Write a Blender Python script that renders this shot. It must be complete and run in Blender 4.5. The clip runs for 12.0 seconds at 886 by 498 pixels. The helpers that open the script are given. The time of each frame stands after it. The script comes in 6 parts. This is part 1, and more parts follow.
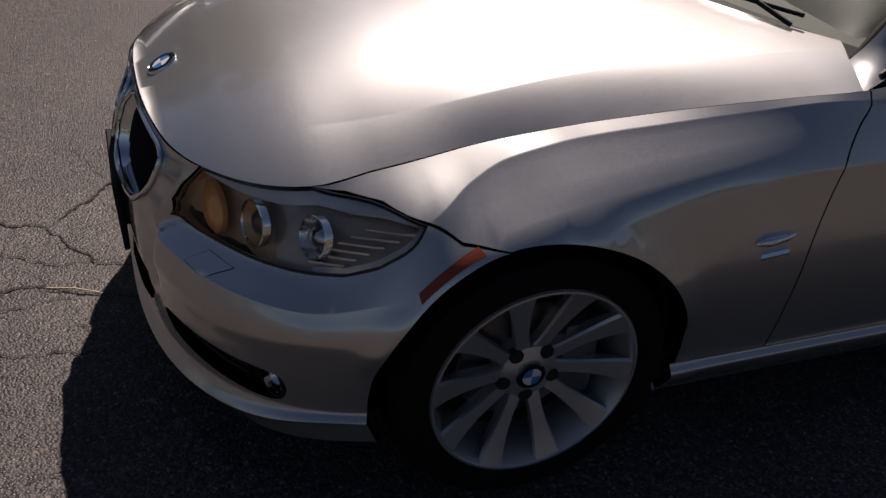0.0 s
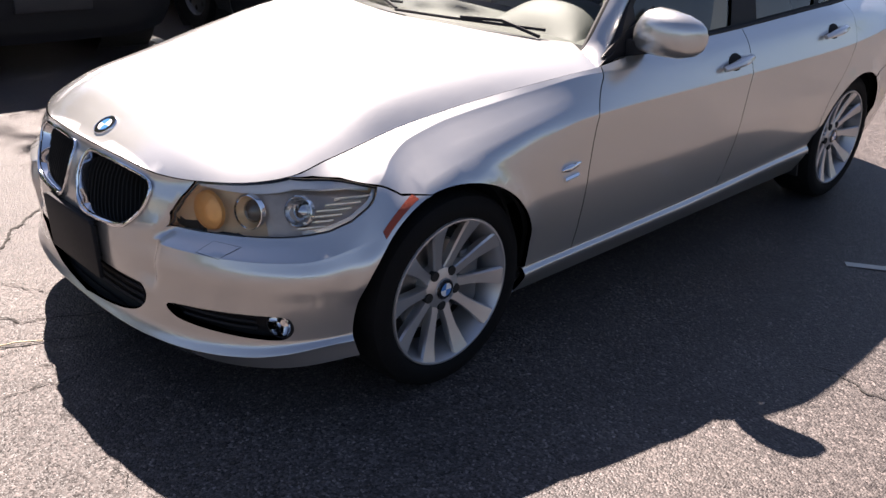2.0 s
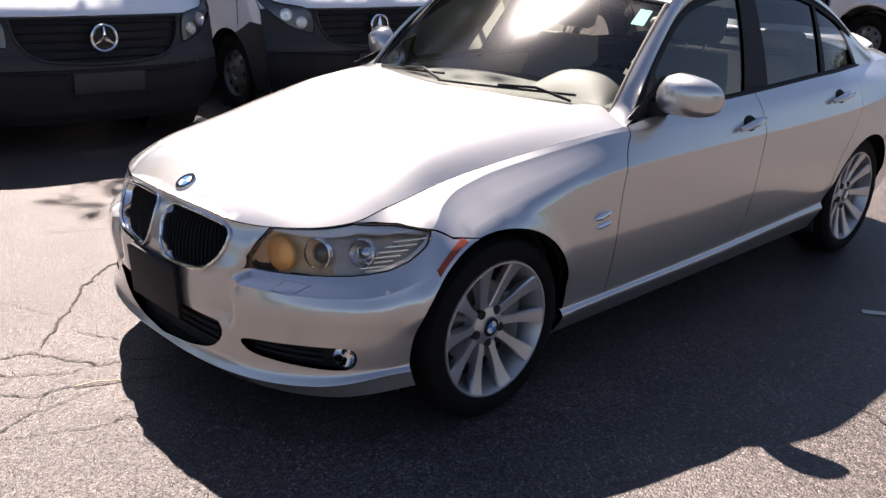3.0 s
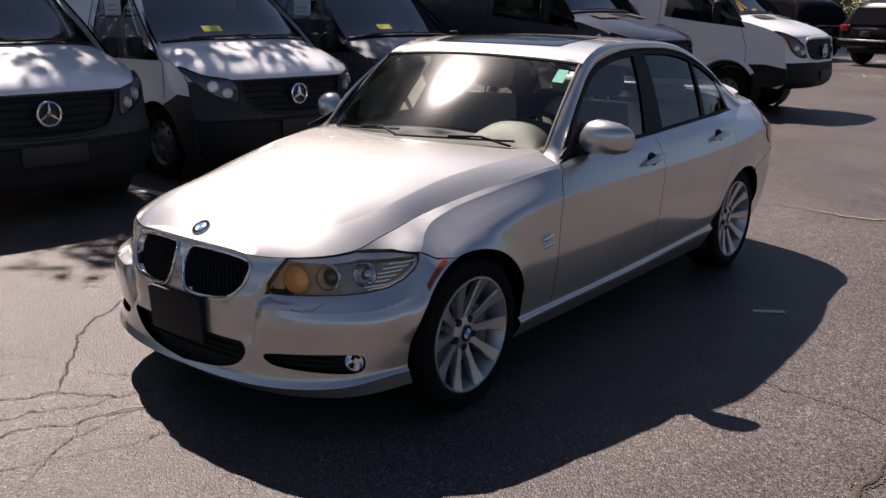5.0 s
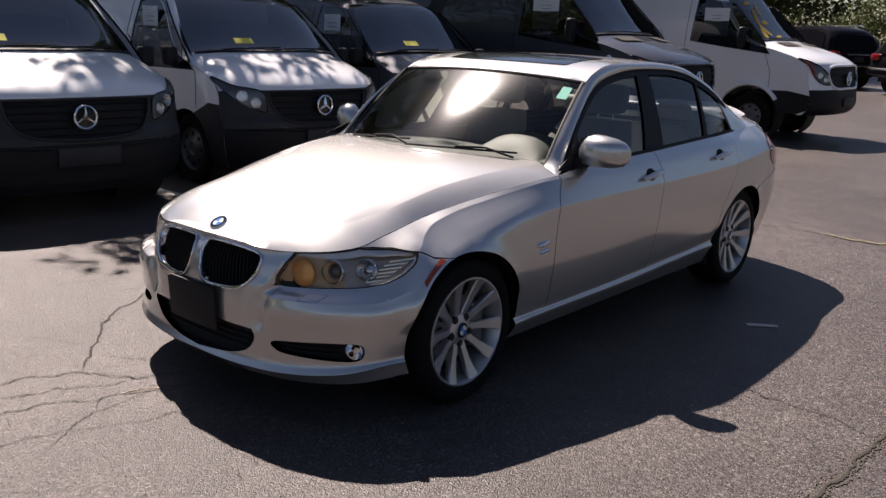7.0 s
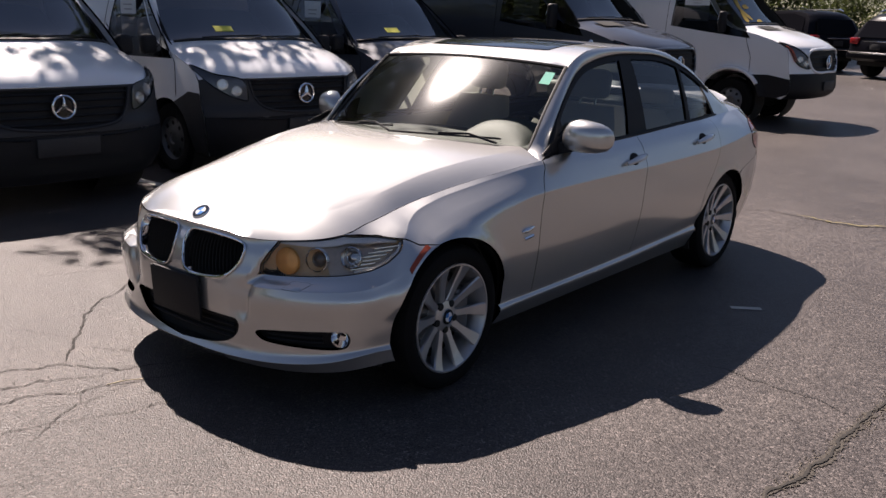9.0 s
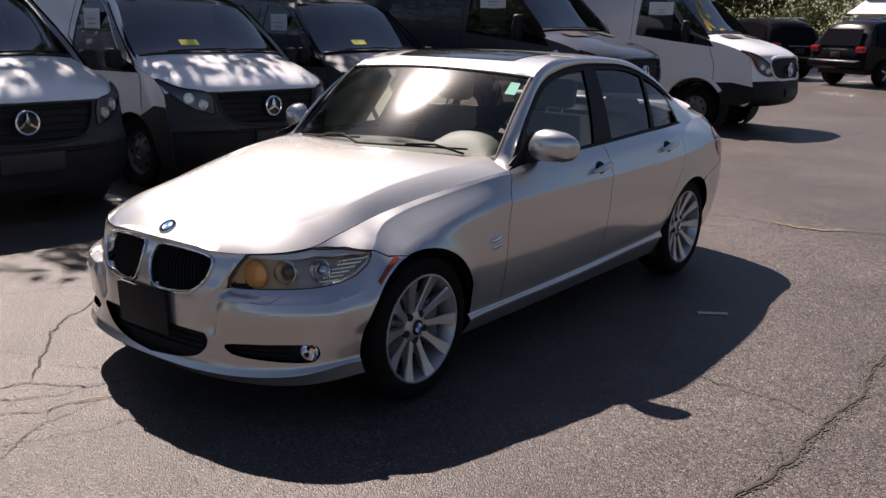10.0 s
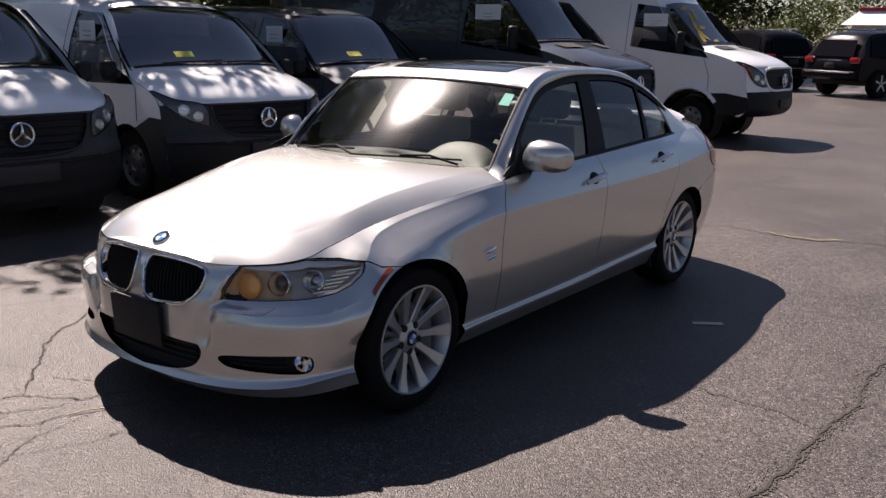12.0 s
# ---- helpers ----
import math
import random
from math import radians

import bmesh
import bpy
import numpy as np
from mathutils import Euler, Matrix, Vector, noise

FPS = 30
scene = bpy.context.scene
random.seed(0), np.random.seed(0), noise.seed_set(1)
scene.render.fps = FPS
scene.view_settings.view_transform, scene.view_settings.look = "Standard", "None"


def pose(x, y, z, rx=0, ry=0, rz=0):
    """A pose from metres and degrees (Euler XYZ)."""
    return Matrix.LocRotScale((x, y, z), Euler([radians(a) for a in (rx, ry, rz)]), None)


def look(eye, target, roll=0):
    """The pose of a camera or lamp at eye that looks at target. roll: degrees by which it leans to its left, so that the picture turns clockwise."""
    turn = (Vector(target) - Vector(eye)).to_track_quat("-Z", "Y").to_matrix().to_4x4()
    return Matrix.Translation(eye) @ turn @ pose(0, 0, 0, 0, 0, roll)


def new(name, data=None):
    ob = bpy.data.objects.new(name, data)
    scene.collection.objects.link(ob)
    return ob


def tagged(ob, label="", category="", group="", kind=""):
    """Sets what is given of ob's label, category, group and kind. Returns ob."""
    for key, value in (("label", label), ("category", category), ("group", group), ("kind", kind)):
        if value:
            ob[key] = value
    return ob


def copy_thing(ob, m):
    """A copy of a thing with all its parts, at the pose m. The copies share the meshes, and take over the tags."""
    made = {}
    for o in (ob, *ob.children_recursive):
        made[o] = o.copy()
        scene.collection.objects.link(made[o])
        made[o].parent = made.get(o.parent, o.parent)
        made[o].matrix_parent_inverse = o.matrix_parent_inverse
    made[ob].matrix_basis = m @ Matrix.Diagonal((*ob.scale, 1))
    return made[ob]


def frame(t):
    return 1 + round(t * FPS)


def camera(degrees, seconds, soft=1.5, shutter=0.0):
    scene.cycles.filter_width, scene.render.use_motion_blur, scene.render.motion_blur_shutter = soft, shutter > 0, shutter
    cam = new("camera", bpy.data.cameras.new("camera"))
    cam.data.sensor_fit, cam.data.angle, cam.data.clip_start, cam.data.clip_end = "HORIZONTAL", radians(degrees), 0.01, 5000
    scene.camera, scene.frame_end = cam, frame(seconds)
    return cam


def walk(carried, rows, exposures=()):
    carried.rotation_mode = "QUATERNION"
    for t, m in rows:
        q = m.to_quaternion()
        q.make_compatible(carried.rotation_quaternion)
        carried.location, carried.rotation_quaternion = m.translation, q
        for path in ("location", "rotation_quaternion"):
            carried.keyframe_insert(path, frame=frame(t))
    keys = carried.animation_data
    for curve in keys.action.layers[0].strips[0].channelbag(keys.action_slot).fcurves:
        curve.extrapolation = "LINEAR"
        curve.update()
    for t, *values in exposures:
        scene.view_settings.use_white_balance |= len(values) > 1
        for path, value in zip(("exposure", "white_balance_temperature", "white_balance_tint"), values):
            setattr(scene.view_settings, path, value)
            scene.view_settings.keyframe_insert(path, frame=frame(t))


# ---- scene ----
cam = camera(52.0, 12.0)
PATH = [
    (0, (-0.787, -2.145, 1.547), (-0.125, -0.576, 0.498), 5.5),
    (0.5, (-1.062, -2.364, 1.545), (-0.168, -0.863, 0.573), 2.4),
    (1, (-1.304, -2.461, 1.57), (-0.282, -1.0, 0.662), 0.4),
    (1.5, (-1.612, -2.444, 1.569), (-0.381, -1.096, 0.75), 1.3),
    (2, (-1.797, -2.549, 1.569), (-0.487, -1.28, 0.749), 3.5),
    (2.5, (-1.931, -2.678, 1.569), (-0.631, -1.363, 0.808), 1.63),
    (3, (-2.075, -2.699, 1.553), (-0.752, -1.35, 0.897), 2.39),
    (3.5, (-2.29, -2.708, 1.572), (-0.837, -1.474, 0.969), 1.74),
    (5.5, (-2.865, -2.931, 1.587), (-1.313, -1.772, 1.087), 0.9),
    (6, (-2.918, -2.978, 1.582), (-1.314, -1.897, 1.072), 1.7),
    (6.5, (-2.894, -3.087, 1.59), (-1.338, -1.93, 1.099), 2.6),
    (7, (-2.888, -3.132, 1.584), (-1.403, -1.882, 1.104), 2.3),
    (9, (-2.884, -3.122, 1.577), (-1.38, -1.905, 1.072), 1.9),
    (9.5, (-2.886, -3.13, 1.581), (-1.361, -1.937, 1.079), 1.5),
    (10, (-2.888, -3.14, 1.581), (-1.34, -1.968, 1.1), 1.4),
    (10.5, (-2.881, -3.154, 1.579), (-1.334, -1.975, 1.112), 1.1),
    (11, (-2.88, -3.154, 1.58), (-1.33, -1.978, 1.115), 0.7),
    (11.5, (-2.877, -3.153, 1.579), (-1.324, -1.978, 1.12), 0.8),
    (12, (-2.88, -3.147, 1.579), (-1.323, -1.977, 1.122), 1.3),
]
EXPOSURES = [(0.0, -0.05, 6900, 22), (0.5, 1.2, 6900, 22), (1.0, 1.85, 6900, 22), (1.5, 1.80, 6900, 22), (2.5, 2.1, 6900, 22), (3.5, 1.48, 6900, 22), (5.5, 1.02, 6900, 22), (12.0, 1.13, 6900, 22)]
walk(cam, [(t, look(eye, target, roll)) for t, eye, target, roll in PATH], EXPOSURES)

# ---- world, sun ----
SUN_TO = Vector((0.262, 0.593, 0.76)).normalized()
world = bpy.data.worlds.new("sky")
scene.world = world
world.use_nodes = True
wn = world.node_tree
wn.nodes.clear()
sky = wn.nodes.new("ShaderNodeTexSky")
sky.sky_type = "NISHITA"
sky.sun_disc = False
sky.air_density = 0.95
sky.dust_density = 0.3
sky.ozone_density = 1.5
sky.sun_elevation = math.asin(SUN_TO.z)
sky.sun_rotation = math.atan2(SUN_TO.x, SUN_TO.y)
wbg = wn.nodes.new("ShaderNodeBackground")
wbg.inputs[1].default_value = 0.036
wout = wn.nodes.new("ShaderNodeOutputWorld")
wn.links.new(sky.outputs[0], wbg.inputs[0])
wn.links.new(wbg.outputs[0], wout.inputs[0])
sun = new("sun", bpy.data.lights.new("sun", "SUN"))
sun.data.energy = 5.0
sun.data.angle = radians(0.53)
sun.data.color = (1.0, 0.95, 0.87)
sun.matrix_world = look(SUN_TO * 30, (0, 0, 0))


# ---- materials ----
def mat(name, color, rough=0.5, metal=0.0, coat=0.0, bump=0.0, bscale=60.0, vary=0.0, vscale=3.0, spec=0.5, emit=0.0):
    m = bpy.data.materials.new(name)
    m.use_nodes = True
    nt = m.node_tree
    b = nt.nodes["Principled BSDF"]
    b.inputs["Base Color"].default_value = (*color, 1)
    b.inputs["Roughness"].default_value = rough
    b.inputs["Metallic"].default_value = metal
    b.inputs["Coat Weight"].default_value = coat
    b.inputs["Coat Roughness"].default_value = 0.03
    b.inputs["Specular IOR Level"].default_value = spec
    tc = nt.nodes.new("ShaderNodeTexCoord")
    if vary:
        n = nt.nodes.new("ShaderNodeTexNoise")
        n.inputs["Scale"].default_value = vscale
        n.inputs["Detail"].default_value = 6
        n.inputs["Roughness"].default_value = 0.65
        nt.links.new(tc.outputs["Object"], n.inputs["Vector"])
        mix = nt.nodes.new("ShaderNodeMix")
        mix.data_type = "RGBA"
        mix.inputs["A"].default_value = (*[c * (1 - vary) for c in color], 1)
        mix.inputs["B"].default_value = (*[min(1, c * (1 + vary)) for c in color], 1)
        nt.links.new(n.outputs["Fac"], mix.inputs["Factor"])
        nt.links.new(mix.outputs["Result"], b.inputs["Base Color"])
    if bump:
        n2 = nt.nodes.new("ShaderNodeTexNoise")
        n2.inputs["Scale"].default_value = bscale
        n2.inputs["Detail"].default_value = 3
        nt.links.new(tc.outputs["Object"], n2.inputs["Vector"])
        bp = nt.nodes.new("ShaderNodeBump")
        bp.inputs["Strength"].default_value = bump
        bp.inputs["Distance"].default_value = 0.004
        nt.links.new(n2.outputs["Fac"], bp.inputs["Height"])
        nt.links.new(bp.outputs["Normal"], b.inputs["Normal"])
    if emit:
        b.inputs["Emission Color"].default_value = (*color, 1)
        b.inputs["Emission Strength"].default_value = emit
    return m


def glass(name, tint, gloss=0.02, ior=1.5, dust=0.0):
    """A thin pane: tinted see-through with a Fresnel gloss."""
    m = bpy.data.materials.new(name)
    m.use_nodes = True
    nt = m.node_tree
    nt.nodes.clear()
    out = nt.nodes.new("ShaderNodeOutputMaterial")
    tr = nt.nodes.new("ShaderNodeBsdfTransparent")
    tr.inputs[0].default_value = (*tint, 1)
    gl = nt.nodes.new("ShaderNodeBsdfGlossy")
    gl.inputs["Roughness"].default_value = gloss
    fr = nt.nodes.new("ShaderNodeFresnel")
    fr.inputs[0].default_value = ior
    mx = nt.nodes.new("ShaderNodeMixShader")
    nt.links.new(fr.outputs[0], mx.inputs[0])
    nt.links.new(tr.outputs[0], mx.inputs[1])
    nt.links.new(gl.outputs[0], mx.inputs[2])
    if dust:
        film = nt.nodes.new("ShaderNodeBsdfGlossy")
        film.inputs["Roughness"].default_value = 0.12
        mix = nt.nodes.new("ShaderNodeMixShader")
        mix.inputs[0].default_value = dust
        nt.links.new(gl.outputs[0], mix.inputs[1])
        nt.links.new(film.outputs[0], mix.inputs[2])
        nt.links.new(mix.outputs[0], mx.inputs[2])
    nt.links.new(mx.outputs[0], out.inputs[0])
    return m


def paint(name, color, flake=True, metal=0.75, rough=0.38):
    m = mat(name, color, rough, metal, coat=1.0)
    if flake:
        nt = m.node_tree
        b = nt.nodes["Principled BSDF"]
        tc = nt.nodes.new("ShaderNodeTexCoord")
        v = nt.nodes.new("ShaderNodeTexVoronoi")
        v.inputs["Scale"].default_value = 900
        nt.links.new(tc.outputs["Object"], v.inputs["Vector"])
        r = nt.nodes.new("ShaderNodeMapRange")
        r.inputs["To Min"].default_value = rough - 0.08
        r.inputs["To Max"].default_value = rough + 0.10
        nt.links.new(v.outputs["Color"], r.inputs["Value"])
        nt.links.new(r.outputs[0], b.inputs["Roughness"])
        n = nt.nodes.new("ShaderNodeTexNoise")
        n.inputs["Scale"].default_value = 2.5
        n.inputs["Detail"].default_value = 8
        nt.links.new(tc.outputs["Object"], n.inputs["Vector"])
        r2 = nt.nodes.new("ShaderNodeMapRange")
        r2.inputs["From Min"].default_value = 0.45
        r2.inputs["From Max"].default_value = 0.75
        r2.inputs["To Min"].default_value = 0.03
        r2.inputs["To Max"].default_value = 0.06
        nt.links.new(n.outputs["Fac"], r2.inputs["Value"])
        nt.links.new(r2.outputs[0], b.inputs["Coat Roughness"])
    return m


SILVER = paint("silver_paint", (0.58, 0.575, 0.565), True, 0.82, 0.44)


def two_lobes(m, rough, share):
    """Adds a tighter reflection under the lacquer, as aluminium flake paint has."""
    nt = m.node_tree
    a = nt.nodes["Principled BSDF"]
    b = nt.nodes.new("ShaderNodeBsdfPrincipled")
    for k in ("Base Color", "Metallic", "Coat Weight", "Coat Roughness"):
        b.inputs[k].default_value = a.inputs[k].default_value
    b.inputs["Roughness"].default_value = rough
    for n in (a, b):
        n.inputs["Coat IOR"].default_value = 1.6
    mx = nt.nodes.new("ShaderNodeMixShader")
    mx.inputs[0].default_value = share
    nt.links.new(a.outputs[0], mx.inputs[1])
    nt.links.new(b.outputs[0], mx.inputs[2])
    nt.links.new(mx.outputs[0], nt.nodes["Material Output"].inputs[0])


SILVER.node_tree.nodes["Principled BSDF"].inputs["Metallic"].default_value = 0.9
two_lobes(SILVER, 0.16, 0.46)
DARKGREY = paint("dark_grey_paint", (0.05, 0.053, 0.066), False, 0.4, 0.4)
BLACKPAINT = paint("black_paint", (0.006, 0.006, 0.009), False, 0.0, 0.3)
BLACKPAINT.node_tree.nodes["Principled BSDF"].inputs["Coat Weight"].default_value = 0.08
BLACKPAINT.node_tree.nodes["Principled BSDF"].inputs["Specular IOR Level"].default_value = 0.07
BLACKPAINT.node_tree.nodes["Principled BSDF"].inputs["Coat Roughness"].default_value = 0.22
DARKPANE = mat("dark_car_window", (0.006, 0.006, 0.008), 0.15, spec=0.05)
PLASTIC = mat("black_plastic", (0.012, 0.012, 0.014), 0.6, bump=0.15, bscale=400, vary=0.3, vscale=8, spec=0.25)
CLADDING = mat("grey_plastic_cladding", (0.022, 0.022, 0.025), 0.6, bump=0.2, bscale=300, vary=0.3, vscale=5)
LAMPDARK = mat("dark_lamp_housing", (0.10, 0.10, 0.11), 0.2, 0.3, coat=0.6, vary=0.3, vscale=20)
GLOSSBLACK = mat("gloss_black_trim", (0.008, 0.008, 0.009), 0.12, coat=0.5)
RUBBER = mat("rubber", (0.006, 0.006, 0.0065), 0.8, bump=0.2, bscale=150, vary=0.35, vscale=14, spec=0.15)
CHROME = mat("chrome", (0.82, 0.83, 0.85), 0.07, 1.0)
ALLOY = mat("silver_alloy", (0.52, 0.52, 0.53), 0.32, 0.7, coat=0.4, vary=0.06, vscale=25)
DISC = mat("brake_disc_steel", (0.25, 0.24, 0.23), 0.4, 1.0, vary=0.25, vscale=30)
STEEL = mat("steel_wheel_grey", (0.13, 0.135, 0.145), 0.45, 0.6, vary=0.2, vscale=15)
AMBER = mat("amber_reflector", (0.27, 0.030, 0.003), 0.4, coat=0.25, bump=0.4, bscale=500)
REDLENS = mat("red_lens", (0.35, 0.012, 0.014), 0.2, coat=1.0)
LAMPWARM = mat("amber_bowl", (1.0, 0.41, 0.13), 0.45, 0.0, bump=0.4, bscale=110, vary=0.3, vscale=30)
LAMPSHADE = mat("smoked_lamp_bezel", (0.50, 0.41, 0.34), 0.3, 0.4, coat=0.0, vary=0.4, vscale=22)
EYELID = mat("grey_lamp_strip", (0.72, 0.72, 0.74), 0.35, 0.0, coat=0.3, vary=0.1, vscale=25)
LAMPAMBER = mat("tan_bowl", (0.90, 0.52, 0.27), 0.25, 0.2, vary=0.3, vscale=14)
SEAL = mat("rubber_seal", (0.006, 0.006, 0.007), 0.7, vary=0.3, vscale=20)
LAMPBROWN = mat("brown_lamp_housing", (0.88, 0.54, 0.32), 0.5, 0.0, coat=0.0, vary=0.38, vscale=16)
LAMPSILVER = mat("lamp_reflector", (0.82, 0.80, 0.78), 0.16, 0.75, bump=0.5, bscale=30, vary=0.2, vscale=25)
LAMPGREY = mat("lamp_housing", (0.78, 0.77, 0.75), 0.22, 0.6, vary=0.25, vscale=25)
DARKLENS = mat("smoked_projector_lens", (0.10, 0.075, 0.055), 0.06, 0.2, coat=1.0, vary=0.3, vscale=18)
LAMPLENS = mat("lens_ball", (0.55, 0.57, 0.6), 0.05, 0.9, coat=1.0)
CLEAR = glass("clear_lens", (0.97, 0.96, 0.95), ior=1.3)
WINDSCREEN = glass("windscreen_glass", (0.86, 0.91, 0.87), 0.01, 1.6, 0.6)
SIDEGLASS = glass("side_glass", (0.44, 0.48, 0.48), 0.006, 1.7)
TINTED = glass("dark_glass", (0.42, 0.44, 0.46), 0.01, 3.0)
DOORGLASS = glass("dark_door_glass", (0.24, 0.26, 0.27), 0.01, 1.9)
# backing of the van windscreens, its grey lightened for the reflection in the glass
SCREENBACK = mat("van_screen_backing_grey", (0.28, 0.28, 0.29), 0.8, vary=0.4, vscale=4)
LEATHER = mat("beige_leather", (0.46, 0.43, 0.38), 0.55, bump=0.3, bscale=180, vary=0.12, vscale=9)
DASH = mat("dashboard_vinyl", (0.032, 0.039, 0.032), 0.6, bump=0.3, bscale=250, vary=0.15)
DASHLIGHT = mat("beige_vinyl", (0.40, 0.37, 0.32), 0.6, bump=0.3, bscale=250, vary=0.1)
PAPER = mat("paper", (0.75, 0.78, 0.78), 0.8, vary=0.06, vscale=40)
YELLOW = mat("yellow_paper", (0.72, 0.68, 0.12), 0.8, vary=0.08, vscale=40)
TEAL = mat("teal_sticker", (0.07, 0.48, 0.40), 0.6)
BLUE = mat("blue_enamel", (0.06, 0.22, 0.55), 0.2, coat=1.0)
WHITEENAMEL = mat("white_enamel", (0.8, 0.8, 0.8), 0.2, coat=1.0)
# underbody black, also put in for shade in hollows and behind windows
SHADEBLACK = mat("underbody_and_shade_black", (0.01, 0.01, 0.01), 0.85, vary=0.3)


# ---- building helpers ----
def inp(pts):
    """A smooth monotone curve through (place, value) pairs."""
    xs = np.array([p[0] for p in pts], float)
    ys = np.array([p[1] for p in pts], float)
    h, d = np.diff(xs), np.diff(ys) / np.diff(xs)
    m = np.zeros(len(xs))
    m[0], m[-1] = d[0], d[-1]
    for i in range(1, len(xs) - 1):
        if d[i - 1] * d[i] > 0:
            w1, w2 = 2 * h[i] + h[i - 1], h[i] + 2 * h[i - 1]
            m[i] = (w1 + w2) / (w1 / d[i - 1] + w2 / d[i])

    def f(x):
        x = np.asarray(x, float)
        c = np.clip(x, xs[0], xs[-1])
        i = np.clip(np.searchsorted(xs, c, side="right") - 1, 0, len(xs) - 2)
        t = (c - xs[i]) / h[i]
        return ((1 + 2 * t) * (1 - t) ** 2 * ys[i] + t * (1 - t) ** 2 * h[i] * m[i] + t * t * (3 - 2 * t) * ys[i + 1] + t * t * (t - 1) * h[i] * m[i + 1])

    return f


def spline(pts, n=8, closed=False):
    """Catmull-Rom through points of any dimension."""
    p = np.array(pts, float)
    k = len(p)
    out = []
    for i in range(k if closed else k - 1):
        a, b = p[i], p[(i + 1) % k]
        z = p[(i - 1) % k] if closed or i else 2 * a - b
        c = p[(i + 2) % k] if closed or i < k - 2 else 2 * b - a
        for t in np.arange(n) / n:
            out.append(0.5 * (2 * a + (b - z) * t + (2 * z - 5 * a + 4 * b - c) * t * t + (3 * a - z - 3 * b + c) * t ** 3))
    if not closed:
        out.append(p[-1])
    return np.array(out)


def part(name, bm, material, parent=None, label="", smooth=True):
    me = bpy.data.meshes.new(name)
    bm.normal_update()
    bm.to_mesh(me)
    bm.free()
    for mt in material if isinstance(material, (list, tuple)) else [material]:
        me.materials.append(mt)
    if smooth:
        me.shade_smooth()
        me.set_sharp_from_angle(angle=radians(35))
    ob = new(name, me)
    if parent is not None:
        ob.parent = parent
    if label:
        ob["label"] = label
    return ob


def raw(name, verts, faces, material, parent=None, label="", normals=None, creases=()):
    me = bpy.data.meshes.new(name)
    me.from_pydata([tuple(v) for v in verts], [], [tuple(int(i) for i in f) for f in faces])
    for mt in material if isinstance(material, (list, tuple)) else [material]:
        me.materials.append(mt)
    me.shade_smooth()
    if normals is not None:
        if creases:
            for e in me.edges:
                if (min(e.vertices), max(e.vertices)) in creases:
                    e.use_edge_sharp = True
        me.normals_split_custom_set([tuple(n) for n in normals])
    else:
        me.set_sharp_from_angle(angle=radians(35))
    ob = new(name, me)
    if parent is not None:
        ob.parent = parent
    if label:
        ob["label"] = label
    return ob


def empty(name, label, category, m=None, group="", kind=""):
    ob = new(name)
    ob.empty_display_size = 0.2
    if m is not None:
        ob.matrix_world = m
    return tagged(ob, label, category, group, kind)


def box(sx, sy, sz, at=(0, 0, 0), bevel=0.0, seg=2, turn=None):
    bm = bmesh.new()
    bmesh.ops.create_cube(bm, size=1, matrix=Matrix.Diagonal((sx, sy, sz, 1)))
    if bevel:
        bmesh.ops.bevel(bm, geom=bm.edges[:], offset=bevel, segments=seg, affect="EDGES", profile=0.5)
    m = Matrix.Translation(at)
    if turn is not None:
        m = m @ turn
    bmesh.ops.transform(bm, matrix=m, verts=bm.verts)
    return bm


def lathe(profile, seg=48, axis="y"):
    """Spins (radius, along) pairs round the axis."""
    bm = bmesh.new()
    rings = []
    for r, a in profile:
        ring = []
        for i in range(seg):
            c, s = math.cos(2 * math.pi * i / seg), math.sin(2 * math.pi * i / seg)
            co = {"y": (r * c, a, r * s), "z": (r * c, r * s, a), "x": (a, r * c, r * s)}[axis]
            ring.append(bm.verts.new(co))
        rings.append(ring)
    for a, b in zip(rings, rings[1:]):
        for i in range(seg):
            bm.faces.new((a[i], a[(i + 1) % seg], b[(i + 1) % seg], b[i]))
    bmesh.ops.recalc_face_normals(bm, faces=bm.faces)
    return bm


def tube(points, radius, seg=8, closed=False, flat=1.0):
    """A tube along points; radius may be a number or a list."""
    p = [Vector(q) for q in points]
    bm = bmesh.new()
    rings = []
    up = Vector((0, 0, 1))
    for i, q in enumerate(p):
        a = p[i - 1] if i or closed else q
        b = p[(i + 1) % len(p)] if i < len(p) - 1 or closed else q
        d = (b - a).normalized()
        side = d.cross(up)
        side = side.normalized() if side.length > 1e-3 else d.orthogonal().normalized()
        other = side.cross(d)
        r = radius[i] if isinstance(radius, (list, tuple)) else radius
        rings.append([bm.verts.new(q + side * r * math.cos(2 * math.pi * k / seg) + other * r * flat * math.sin(2 * math.pi * k / seg)) for k in range(seg)])
    pairs = list(zip(rings, rings[1:])) + ([(rings[-1], rings[0])] if closed else [])
    for a, b in pairs:
        for k in range(seg):
            bm.faces.new((a[k], a[(k + 1) % seg], b[(k + 1) % seg], b[k]))
    if not closed:
        bm.faces.new(rings[0][::-1])
        bm.faces.new(rings[-1])
    bmesh.ops.recalc_face_normals(bm, faces=bm.faces)
    return bm


